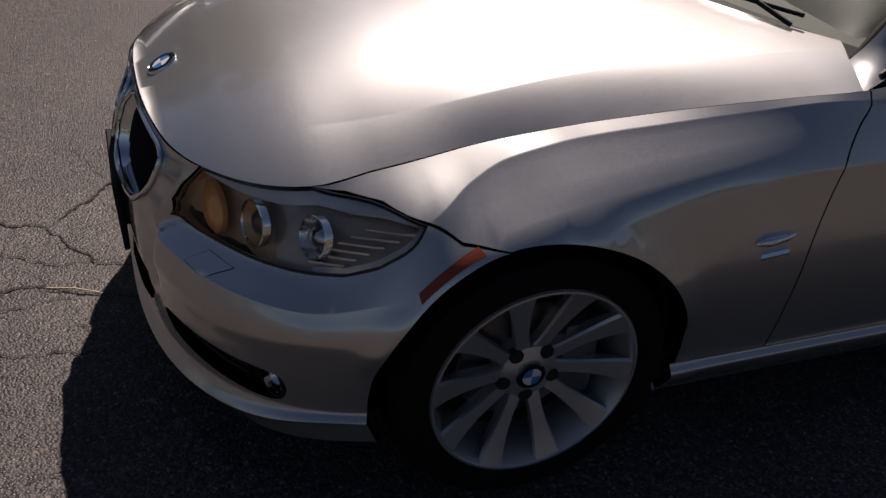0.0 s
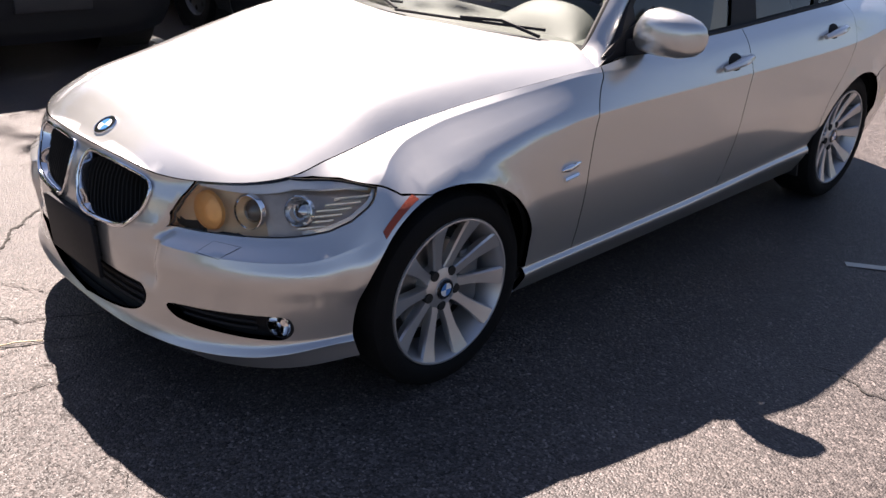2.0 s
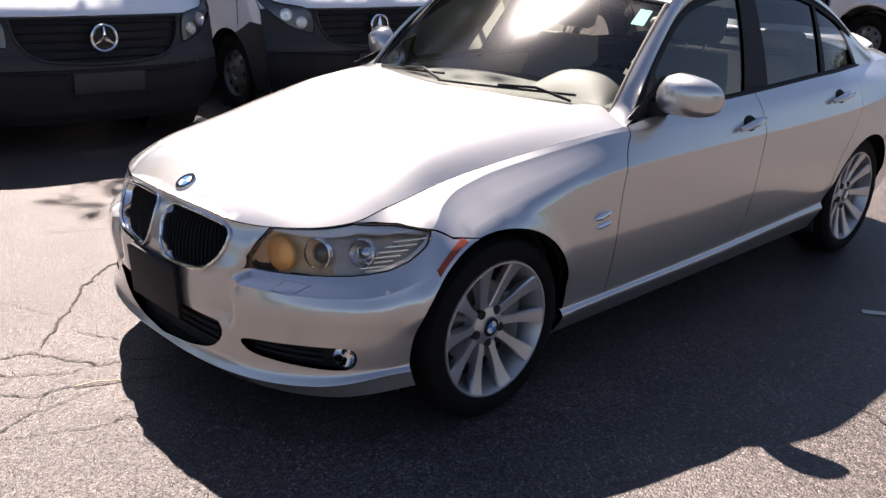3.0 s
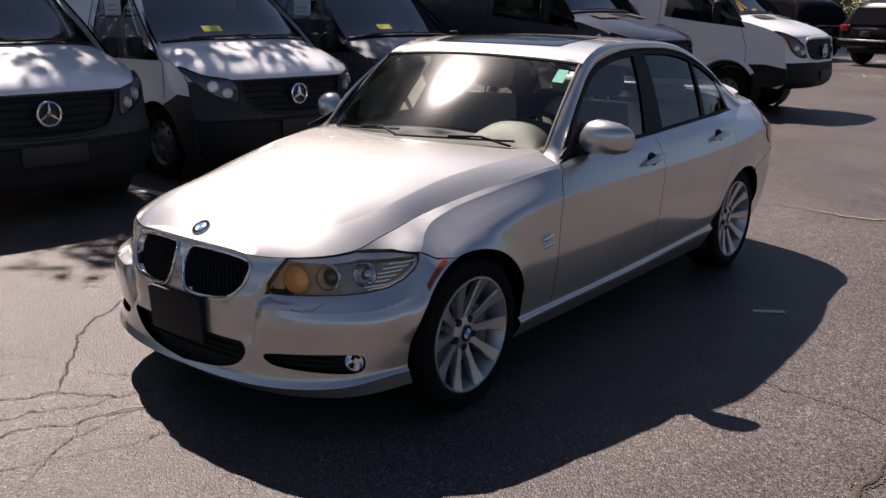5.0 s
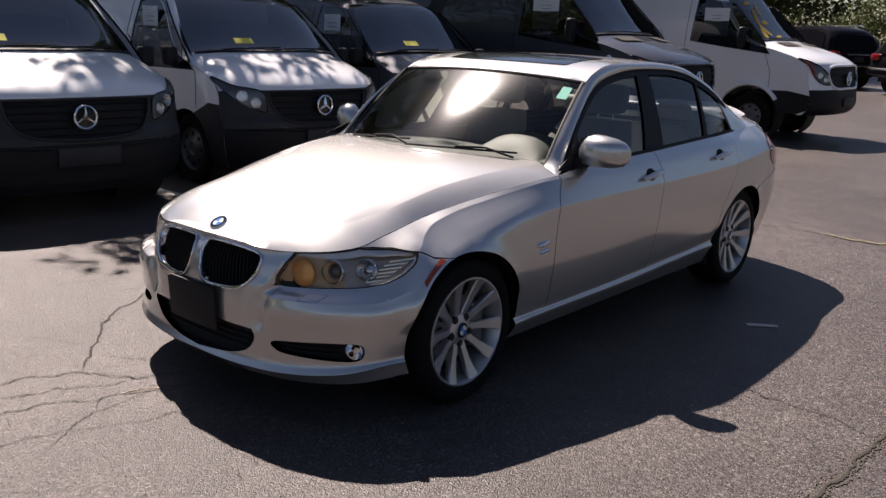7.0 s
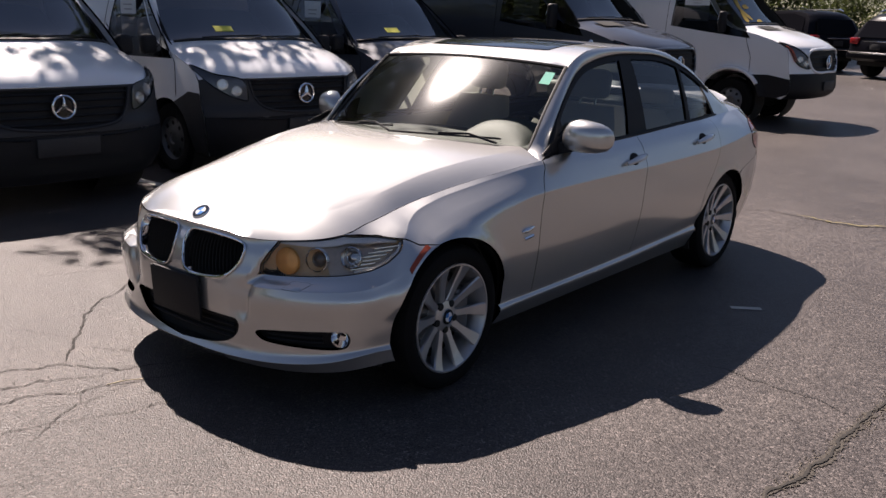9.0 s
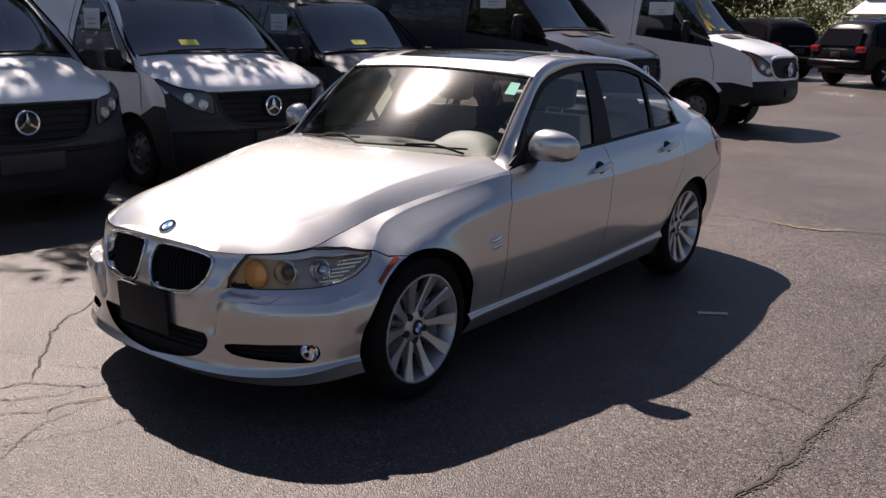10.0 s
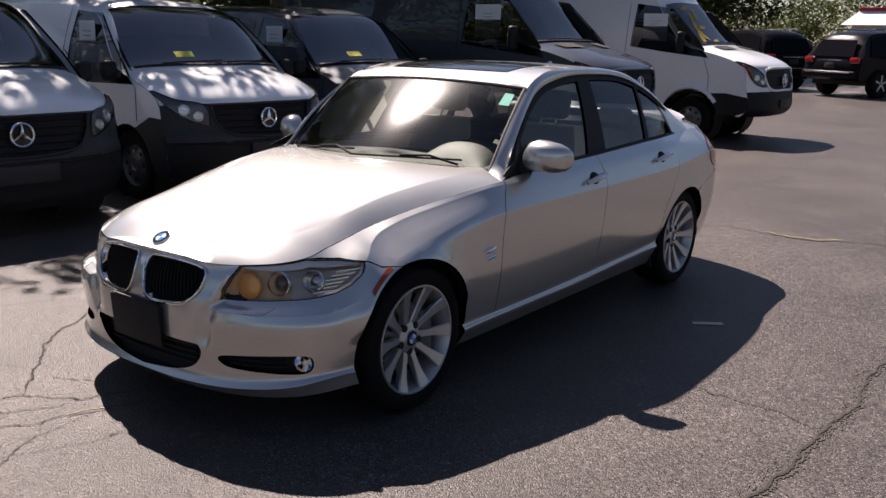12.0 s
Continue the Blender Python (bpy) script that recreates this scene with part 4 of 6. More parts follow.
for sd, k in ((1, fog_slot), (-1, mirrored(fog_slot, U0))):
    panel("fog_recess", k, shell, PLASTIC, CAR, (), 0.03, 0.0, 0.0, off=-0.042)
    f = -1 if sd == 1 else 1
    for zc in (0.302, 0.322, 0.342):
        P, N = surf(shell, nz([(w, zc) for w in np.linspace(0.46, 0.675, 10)]), sd)
        part("fog_grille_bar", tube(P - N * 0.028, 0.005, 6), PLASTIC, CAR)
    c, n = surf(shell, nz([(0.722, 0.326)]), sd)
    c, n = Vector(c[0]), Vector(n[0])
    n = (n + Vector((-0.9, 0, 0))).normalized()
    m = Matrix.Translation(c - n * 0.016) @ n.to_track_quat("Z", "Y").to_matrix().to_4x4()
    fl = new("fog_lamp")
    fl.parent, fl.matrix_basis = CAR, m
    fl["label"] = "round fog lamp in a black bezel"
    part("bezel", lathe([(0.036, 0.002), (0.038, 0.005), (0.041, 0.002), (0.042, -0.025)], 32, "z"), PLASTIC, fl)
    part("reflector", lathe([(0.0, -0.028), (0.018, -0.024), (0.032, -0.008), (0.037, 0.002)], 32, "z"), CHROME, fl)
    part("lens", lathe([(0.0, 0.008), (0.02, 0.007), (0.038, 0.002)], 32, "z"), CLEAR, fl)

plate_holder = empty("number_plate_holder", "blank black plastic number plate holder on the bumper", "plate holder")
part("backing", box(0.014, 0.325, 0.178, (-0.780, 0, 0.418), 0.004, 2, Matrix.Rotation(radians(-4), 4, "Y")), PLASTIC, plate_holder)
part("lip", box(0.022, 0.30, 0.012, (-0.780, 0, 0.505), 0.003), PLASTIC, plate_holder)
for yy in (-0.12, 0.12):
    part("mounting_block", box(0.05, 0.05, 0.10, (-0.760, yy, 0.44), 0.004), PLASTIC, plate_holder)

# washer cover and side markers
for sd in (1, -1):
    wz = nz([(0.548, 0.544), (0.538, 0.522), (0.602, 0.518), (0.622, 0.542)])
    panel("washer_cover", wz, shell, SILVER, CAR, (), 0.02, 0.0, 0.003, off=0.0012, side=sd)
    panel("washer_joint", inset(wz, -0.0016), shell, SHADEBLACK, CAR, [inset(wz, 0.0010)], 0.02, 0.0, 0.0, off=0.0006, side=sd)
    mk = uz([q for q in arch(0, 112, 136, 14, 0.369)] + [q for q in arch(0, 134.5, 113, 14, 0.385)])
    panel("side_marker", mk, shell, AMBER, CAR, (), 0.012, 0.0, 0.006, off=0.003, side=sd, label="amber side marker reflector")

# ---- headlamps ----
def lamp_bowl(at, n, rad, deep, ring_mat, bowl_mat, parent, ball=None):
    """A reflector bowl with its ring, and a round projector lens where there is one."""
    pr = new("projector")
    pr.parent = parent
    pr.matrix_basis = Matrix.Translation(at) @ n.to_track_quat("Z", "Y").to_matrix().to_4x4()
    if ball is not None:
        part("ring", lathe([(rad * 0.90, 0.000), (rad * 0.95, 0.004), (rad, 0.003), (rad * 1.03, -0.012)], 40, "z"), ring_mat, pr)
    if ball is None:
        part("bowl", lathe([(0.0, 0.004), (rad * 0.4, 0.003), (rad * 0.75, -0.002), (rad * 0.95, -0.010), (rad * 1.0, -0.02)], 40, "z"), bowl_mat, pr)
        return pr
    part("bowl", lathe([(0.0, -deep), (rad * 0.35, -deep * 0.93), (rad * 0.7, -deep * 0.6), (rad * 0.92, 0.0)], 40, "z"), bowl_mat, pr)
    if ball:
        part("ball_lens", lathe([(0.0, 0.002), (rad * 0.35, -0.002), (rad * 0.6, -0.012), (rad * 0.72, -0.024)], 36, "z"), ball, pr)
    return pr


for sd in (1, -1):
    hl = new("headlamp")
    hl.parent = CAR
    hl["label"] = "headlamp with amber bowl and clear projectors under clear lens"
    panel("housing", lamp_poly, shell, LAMPBROWN, hl, (), 0.03, 0.0, 0.0, off=-0.040, side=sd)
    split = float(nz([(0.615, 0.62)])[0][0])
    right = np.array([q for q in inset(lamp_poly, 0.004) if q[0] > split])
    panel("reflector", right, shell, LAMPSHADE, hl, (), 0.02, 0.0, 0.0, off=-0.034, side=sd, label="smoked brown reflector bezel")
    cover = panel("lens_cover", lamp_poly, shell, CLEAR, hl, (), 0.02, 0.003, 0.004, off=0.001, side=sd, label="clear lens cover")
    cover.visible_shadow = False
    panel("bezel", inset(lamp_poly, 0.001), shell, GLOSSBLACK, hl, [inset(lamp_poly, 0.005)], 0.015, 0.0, 0.0, off=-0.004, side=sd, hole_lip=0.0)
    walls = resample(lamp_poly, 0.02)
    P, N = surf(shell, walls, sd)
    A, B = P - N * 0.003, P - N * 0.046
    part("side_wall", loft((np.concatenate([A, A[:1]]), np.concatenate([B, B[:1]]))), LAMPBROWN, hl)
    for wv, zc, rad, deep, rm, bm_, ball in ((0.496, 0.613, 0.056, 0.030, LAMPBROWN, LAMPWARM, None), (0.597, 0.626, 0.048, 0.030, CHROME, LAMPAMBER, DARKLENS), (0.686, 0.634, 0.044, 0.030, CHROME, LAMPSILVER, LAMPLENS)):
        c, n = surf(shell, nz([(wv, zc)]), sd)
        c, n = Vector(c[0]), Vector(n[0])
        n = (n * 0.8 + Vector((-1, 0, 0))).normalized()
        lamp_bowl(c - n * (0.009 if ball else 0.006), n, rad, deep, rm, bm_, hl, ball)
    # stepped reflector fins towards the wing
    for j, zc in enumerate((0.592, 0.607, 0.622, 0.637, 0.652, 0.667)):
        a, b = 0.704 + 0.005 * j, 0.752 + 0.007 * j
        P, N = surf(shell, nz([(w, zc + 0.010 * (w - a) / (b - a)) for w in np.linspace(a, b, 6)]), sd)
        part("indicator_fin", loft([P - N * 0.012, P - N * 0.013 + np.array([0, 0, 0.0045]), P - N * 0.044 + np.array([0, 0, 0.0065]), P - N * 0.044]), LAMPGREY, hl)
    # bright border of the stepped reflector, along the lower edge
    rim = np.array([q for q in inset(lamp_poly, 0.006)[:len(lamp_low)] if q[0] > float(nz([(0.69, 0.60)])[0][0])])
    rim2 = rim + np.array([-0.004, 0.011])
    P, N = surf(shell, rim, sd)
    P2, N2 = surf(shell, rim2, sd)
    part("reflector_border", loft([P - N * 0.008, P2 - N2 * 0.013, P2 - N2 * 0.030]), LAMPGREY, hl, "silver border")
    # grey strip along the upper edge
    up = lamp_up[2:]
    low = up - np.stack([np.zeros(len(up)), 0.021 * np.sin(np.linspace(0.15, math.pi - 0.05, len(up))) ** 0.5], 1)
    P, N = surf(shell, low, sd)
    P2, N2 = surf(shell, up, sd)
    part("eyelid", loft([P - N * 0.020, P - N * 0.010, P2 - N2 * 0.006]), EYELID, hl, "grey strip under the lens")


def roundel(at, n, r, parent, up=Vector((0, 0, 1))):
    m = Matrix.Translation(at) @ Vector(n).to_track_quat("Z", "Y").to_matrix().to_4x4()
    o = new("emblem")
    o.parent, o.matrix_basis = parent, m
    o["label"] = "round blue and white emblem"
    part("ring", lathe([(0.0, 0.004), (r * 0.62, 0.0045), (r * 0.95, 0.004), (r, 0.001), (r, -0.004)], 40, "z"), GLOSSBLACK, o)
    part("rim", lathe([(r * 0.93, 0.0045), (r * 0.97, 0.006), (r * 1.02, 0.003), (r * 1.02, -0.003)], 40, "z"), CHROME, o)
    for k in range(4):
        bm = bmesh.new()
        vs = [bm.verts.new((0, 0, 0.006))] + [bm.verts.new((0.62 * r * math.cos(a), 0.62 * r * math.sin(a), 0.0056)) for a in np.linspace(k * math.pi / 2, (k + 1) * math.pi / 2, 8)]
        for i in range(1, 8):
            bm.faces.new((vs[0], vs[i], vs[i + 1]))
        part("sector", bm, BLUE if k % 2 else WHITEENAMEL, o)


bp, bn = surf(bonnet, np.array([(-0.648, -0.010)]))
roundel(Vector(bp[0]), bn[0], 0.038, CAR)

# ---- mirrors, handles, wipers, small trim ----
for sd in (1, -1):
    f = -1 if sd == 1 else 1
    mir = new("door_mirror")
    mir.parent = CAR
    mir["label"] = "silver door mirror on a black foot"
    if sd == -1:
        mir.matrix_basis = Matrix.Translation((0.93, 0.79, 0)) @ Matrix.Rotation(radians(-28), 4, "Z") @ Matrix.Translation((-0.93, -0.79, 0))
    secs = []
    for w, lo, hi, d, dx in ((0.774, 0.954, 0.964, 0.012, 0.030), (0.790, 0.947, 1.000, 0.035, 0.022), (0.815, 0.941, 1.052, 0.060, 0.010), (0.845, 0.938, 1.085, 0.075, 0.002), (0.880, 0.937, 1.096, 0.085, 0.0), (0.930, 0.938, 1.094, 0.088, 0.0), (0.985, 0.942, 1.084, 0.080, 0.010), (1.020, 0.953, 1.068, 0.060, 0.024), (1.038, 0.972, 1.048, 0.036, 0.036), (1.045, 0.998, 1.026, 0.012, 0.044)):
        ring = []
        for a in np.linspace(0, 2 * math.pi, 24, endpoint=False):
            ca, sa = math.cos(a), math.sin(a)
            px = -d * abs(ca) ** 0.85 if ca > 0 else 0.3 * d * abs(ca) ** 0.8
            ring.append((0.925 + dx + px, f * (w - 0.017), 0.004 + (lo + hi) / 2 + math.copysign(abs(sa) ** (0.68 if sa > 0 else 0.65), sa) * (hi - lo) / 2))
        secs.append(ring + ring[:1])
    bm = loft(secs)
    bmesh.ops.holes_fill(bm, edges=bm.edges[:], sides=30)
    bmesh.ops.recalc_face_normals(bm, faces=bm.faces)
    part("mirror_shell", bm, SILVER, mir, "silver mirror cap")
    part("mirror_glass", box(0.004, 0.15, 0.09, (0.950, f * 0.905, 1.015), 0.002), CHROME, mir)
    part("mirror_foot", loft([[(0.86, f * 0.785, 0.925), (0.95, f * 0.785, 0.925), (0.95, f * 0.785, 0.985), (0.86, f * 0.785, 0.985), (0.86, f * 0.785, 0.925)], [(0.875, f * 0.87, 0.950), (0.935, f * 0.87, 0.950), (0.935, f * 0.87, 0.975), (0.875, f * 0.87, 0.975), (0.875, f * 0.87, 0.950)]]), PLASTIC, mir)
    part("mirror_base", loft([[(0.74, f * 0.772, 0.935), (1.03, f * 0.795, 0.940)], [(0.85, f * 0.757, 0.99), (1.045, f * 0.748, 1.075)]], 0.01), PLASTIC, mir)
    for hx, hz in ((1.478, 0.848), (2.345, 0.884)):
        h = new("door_handle")
        h.parent = CAR
        us = np.linspace(hx - 0.105, hx + 0.105, 15)
        P, N = surf(shell, uz([(u, hz + 0.012 * (u - hx) / 0.1) for u in us]), sd)
        arch_up = np.array([0.012 + 0.022 * math.sin(math.pi * i / 14) ** 0.6 for i in range(15)])
        part("grip", tube(P + N * arch_up[:, None], [0.013 + 0.008 * math.sin(math.pi * i / 14) for i in range(15)], 10, flat=0.8), SILVER, h, "silver pull handle")
        c, n = surf(shell, uz([(hx + 0.0, hz + 0.005)]), sd)
        cup = lathe([(0.0, 0.0012), (0.040, 0.0012), (0.043, 0.0)], 24, "z")
        bmesh.ops.transform(cup, matrix=Matrix.Translation(c[0]) @ Vector(n[0]).to_track_quat("Z", "Y").to_matrix().to_4x4() @ Matrix.Diagonal((1.2, 0.8, 1, 1)), verts=cup.verts)
        part("cup", cup, SHADEBLACK, h)
    # wing badge bars and repeater
    P, N = surf(shell, uz([(0.440, 0.624), (0.515, 0.634), (0.460, 0.590), (0.530, 0.597)]), sd)
    part("repeater", tube([P[0] + N[0] * 0.003, P[0] * 0.6 + P[1] * 0.4 + N[0] * 0.005, P[1] + N[1] * 0.004, P[1] * 1.35 - P[0] * 0.35 + N[1] * 0.002], [0.004, 0.013, 0.010, 0.002], 10), CHROME, CAR, "clear side repeater")
    part("wing_badge", tube([P[2] + N[2] * 0.003, P[3] + N[3] * 0.003], 0.008, 6), CHROME, CAR, "small chrome badge")
    # belt line trim
    part("belt_trim", tube([(x, f * (float(belt_w(x)) - 0.004), float(belt_z(x)) + 0.004) for x in np.linspace(0.95, 2.79, 40)], 0.006, 6), SEAL, CAR)
for y0, y1 in ((-0.56, 0.02), (0.02, 0.55)):
    pts = []
    for t in np.linspace(0, 1, 9):
        y = y0 + (y1 - y0) * t
        r = (y / 0.69 + 1) / 2 * 24
        j = int(np.clip(r, 0, 23))
        k = 0.35 + 0.75 * (1 - t)
        q = WS[int(k)][j] + (WS[int(k)][j + 1] - WS[int(k)][j]) * (r - j)
        q = q + (WS[int(k) + 1][j] - WS[int(k)][j]) * (k - int(k))
        pts.append(q + np.array([-0.008, 0, 0.012]))
    wp = empty("wiper", "", "")
    wp.parent = CAR
    part("blade", tube(pts, 0.0055, 6), PLASTIC, wp)
    part("arm", tube([pts[0] + np.array([-0.03, 0.0, -0.02]), pts[0] * 0.5 + pts[4] * 0.5 + np.array([-0.005, 0, 0.014]), pts[4] + np.array([0, 0, 0.008])], 0.006, 6), PLASTIC, wp)
fin = loft([[(2.34 + 0.15 * t, -0.022 * math.sin(math.pi * t) ** 0.5, 1.390) for t in np.linspace(0, 1, 7)], [(2.39 + 0.09 * t, 0, 1.395 + 0.058 * math.sin(math.pi * min(1, 0.25 + 0.75 * t)) ** 0.6 * (0.35 + 0.65 * t)) for t in np.linspace(0, 1, 7)], [(2.34 + 0.15 * t, 0.022 * math.sin(math.pi * t) ** 0.5, 1.390) for t in np.linspace(0, 1, 7)]])
part("aerial_fin", fin, SILVER, CAR)
part("inspection_sticker", loft([[WS[10][1] + np.array([0.012, 0, -0.006]), WS[10][2] + np.array([0.012, 0, -0.006])], [WS[12][1] + np.array([0.012, 0, -0.006]), WS[12][2] + np.array([0.012, 0, -0.006])]]), TEAL, CAR, "teal inspection sticker on the windscreen")

# ---- cabin ----
def seat_back(x, y, w, h0, h1, lean, mtl, parent):
    secs = []
    for t in np.linspace(0, 1, 7):
        z = h0 + (h1 - h0) * t
        xx = x + lean * t
        hw = w / 2 * (1.0 - 0.28 * t ** 3)
        d = 0.10 - 0.03 * t
        secs.append([(xx - d * math.cos(a) ** 1 * (0.9 if abs(math.sin(a)) < 0.9 else 0.6), y + hw * math.copysign(abs(math.sin(a)) ** 0.6, math.sin(a)), z) for a in np.linspace(0, 2 * math.pi, 21)])
    bm = loft(secs)
    bmesh.ops.holes_fill(bm, edges=bm.edges[:], sides=30)
    bmesh.ops.recalc_face_normals(bm, faces=bm.faces)
    part("seat_back", bm, mtl, parent)


for y in (-0.37, 0.37):
    st = new("front_seat")
    st.parent = CAR
    st["label"] = "beige leather front seat with headrest"
    seat_back(1.60, y, 0.52, 0.52, 1.08, 0.20, LEATHER, st)
    part("cushion", box(0.52, 0.50, 0.16, (1.38, y, 0.48), 0.06, 4), LEATHER, st)
    part("headrest", box(0.10, 0.26, 0.17, (1.84, y, 1.20), 0.045, 4, Matrix.Rotation(radians(12), 4, "Y")), LEATHER, st)
    for dy in (-0.05, 0.05):
        part("headrest_post", tube([(1.81, y + dy, 1.06), (1.835, y + dy, 1.14)], 0.007, 8), CHROME, st)
bs = new("rear_seat")
bs.parent = CAR
bs["label"] = "beige leather rear bench"
seat_back(2.50, 0, 1.22, 0.50, 1.00, 0.20, LEATHER, bs)
part("cushion", box(0.50, 1.22, 0.18, (2.28, 0, 0.47), 0.06, 4), LEATHER, bs)
for y in (-0.36, 0.36):
    part("headrest", box(0.09, 0.25, 0.13, (2.72, y, 1.07), 0.04, 4), LEATHER, bs)
part("parcel_shelf", box(0.40, 1.15, 0.03, (2.86, 0, 1.02), 0.01), DASH, CAR)
dsec = []
for y in np.linspace(-0.72, 0.72, 17):
    dip = 0.02 * math.cos(y * 4)
    dsec.append([(0.80 - 0.15 * (1 - (y / 0.72) ** 2), y, 0.93), (0.95, y, 0.955 + dip * 0.3), (1.08, y, 0.945 + dip), (1.16, y, 0.90), (1.15, y, 0.78), (1.10, y, 0.60)])
part("dashboard", loft(dsec, 0.02), DASH, CAR, "sunlit grey dashboard")
cowl = []
for q in np.linspace(-1, 1, 23):
    h = 0.108 * (1 - abs(q) ** 2.3) ** 0.62
    cowl.append([(x, -0.365 + 0.225 * q, 0.938 + h * k) for x, k in ((0.84, 0.0), (0.865, 0.22), (0.90, 0.50), (0.94, 0.75), (0.99, 0.93), (1.04, 1.0), (1.10, 0.99), (1.135, 0.92), (1.14, 0.80), (1.12, 0.0))])
part("instrument_hood", loft(cowl), DASH, CAR, "domed grey instrument hood")
part("bulkhead", box(0.30, 1.10, 0.46, (0.60, 0, 0.60)), DASH, CAR)
sw = new("steering_wheel")
sw.parent = CAR
sw.matrix_basis = Matrix.Translation((1.27, -0.37, 0.90)) @ Matrix.Rotation(radians(65), 4, "Y")
part("rim", tube([(0.185 * math.cos(a), 0.185 * math.sin(a), 0) for a in np.linspace(0, 2 * math.pi, 36, endpoint=False)], 0.015, 8, True), PLASTIC, sw)
part("boss", lathe([(0.0, 0.03), (0.06, 0.025), (0.075, -0.01), (0.06, -0.05)], 24, "z"), PLASTIC, sw)
for a in (0, 180, 90):
    part("spoke", box(0.13, 0.03, 0.012, (0.11 * math.cos(radians(a)), 0.11 * math.sin(radians(a)), 0), 0.004, 2, Matrix.Rotation(radians(a), 4, "Z")), PLASTIC, sw)
part("rear_view_mirror", box(0.03, 0.22, 0.06, (1.20, 0.0, 1.28), 0.015, 3), PLASTIC, CAR)
for sd in (-1, 1):
    part("door_card", loft([[(x, sd * 0.77, z) for x in np.linspace(0.85, 2.4, 8)] for z in (0.35, 0.6, 0.80, 0.93)], 0.02), DASHLIGHT, CAR)
hl_in = [[(x, y, 1.335 + 0.035 * (1 - (y / 0.55) ** 2) - 0.10 * ((x - 1.75) / 0.65) ** 2 * 0.4) for y in np.linspace(-0.55, 0.55, 9)] for x in np.linspace(1.25, 2.35, 10)]
part("headliner", loft(hl_in, 0.01), DASHLIGHT, CAR)
part("cabin_floor", box(1.9, 1.4, 0.03, (1.75, 0, 0.33)), DASH, CAR)

# ---- ground ----
def asphalt():
    m = mat("asphalt", (0.05, 0.05, 0.05), 0.9, spec=0.22)
    nt = m.node_tree
    b = nt.nodes["Principled BSDF"]
    N, L = nt.nodes.new, nt.links.new
    tc = N("ShaderNodeTexCoord")

    def noise_tex(scale, detail=5.0, rough=0.6):
        n = N("ShaderNodeTexNoise")
        n.inputs["Scale"].default_value, n.inputs["Detail"].default_value, n.inputs["Roughness"].default_value = scale, detail, rough
        L(tc.outputs["Object"], n.inputs["Vector"])
        return n

    def ramp(sock, stops):
        r = N("ShaderNodeValToRGB")
        r.color_ramp.elements[0].position, r.color_ramp.elements[0].color = stops[0][0], (*stops[0][1], 1)
        r.color_ramp.elements[1].position, r.color_ramp.elements[1].color = stops[-1][0], (*stops[-1][1], 1)
        for p, c in stops[1:-1]:
            e = r.color_ramp.elements.new(p)
            e.color = (*c, 1)
        L(sock, r.inputs[0])
        return r

    def mixc(kind, fac, a, bb):
        x = N("ShaderNodeMix")
        x.data_type, x.blend_type = "RGBA", kind
        if isinstance(fac, float):
            x.inputs["Factor"].default_value = fac
        else:
            L(fac, x.inputs["Factor"])
        L(a, x.inputs["A"])
        if isinstance(bb, tuple):
            x.inputs["B"].default_value = (*bb, 1)
        else:
            L(bb, x.inputs["B"])
        return x.outputs["Result"]

    big = ramp(noise_tex(0.35, 6).outputs["Fac"], [(0.3, (0.070, 0.0625, 0.060)), (0.7, (0.110, 0.0985, 0.094))])
    stone = N("ShaderNodeTexVoronoi")
    stone.inputs["Scale"].default_value = 145
    L(tc.outputs["Object"], stone.inputs["Vector"])
    grain = ramp(stone.outputs["Color"], [(0.12, (0.34, 0.33, 0.32)), (0.50, (0.80, 0.78, 0.76)), (0.78, (1.35, 1.30, 1.26)), (0.97, (2.9, 2.75, 2.65))])
    col = mixc("MULTIPLY", 1.0, big.outputs[0], grain.outputs[0])
    stain = ramp(noise_tex(1.3, 8, 0.7).outputs["Fac"], [(0.35, (0.72, 0.72, 0.74)), (0.6, (1.0, 1.0, 1.0))])
    col = mixc("MULTIPLY", 0.8, col, stain.outputs[0])
    L(col, b.inputs["Base Color"])
    rr = ramp(stone.outputs["Color"], [(0.2, (0.36, 0.36, 0.36)), (0.9, (0.60, 0.60, 0.60))])
    L(rr.outputs[0], b.inputs["Roughness"])
    bp1 = N("ShaderNodeBump")
    bp1.inputs["Strength"].default_value, bp1.inputs["Distance"].default_value = 0.65, 0.004
    L(stone.outputs["Distance"], bp1.inputs["Height"])
    bp1.invert = True
    L(bp1.outputs[0], b.inputs["Normal"])
    return m


# flat lot that rises a little towards its far end
FAR_RISE = inp([(13.0, 0.0), (15.0, 0.015), (24.0, 0.185), (32.0, 0.26)])
gxs = [-600.0, -60.0, 8.0, 11.0] + [12.5 + 1.5 * k for k in range(15)] + [40.0, 60.0, 600.0]
gys = (-600.0, -60.0, 0.0, 60.0, 600.0)
gv = [(x, y, float(FAR_RISE(x))) for x in gxs for y in gys]
gf = [(5 * i + j, 5 * i + 5 + j, 5 * i + 6 + j, 5 * i + 1 + j) for i in range(len(gxs) - 1) for j in range(4)]
tagged(raw("ground", gv, gf, asphalt()), "weathered grey asphalt with cracks", "ground", kind="structure")

CRACK = mat("crack_dirt", (0.026, 0.023, 0.020), 0.95, vary=0.5, vscale=40)
GRASS = mat("dry_grass", (0.20, 0.165, 0.07), 0.9, vary=0.5, vscale=30)
LINE = mat("worn_line_paint", (0.55, 0.53, 0.47), 0.8, vary=0.35, vscale=12)


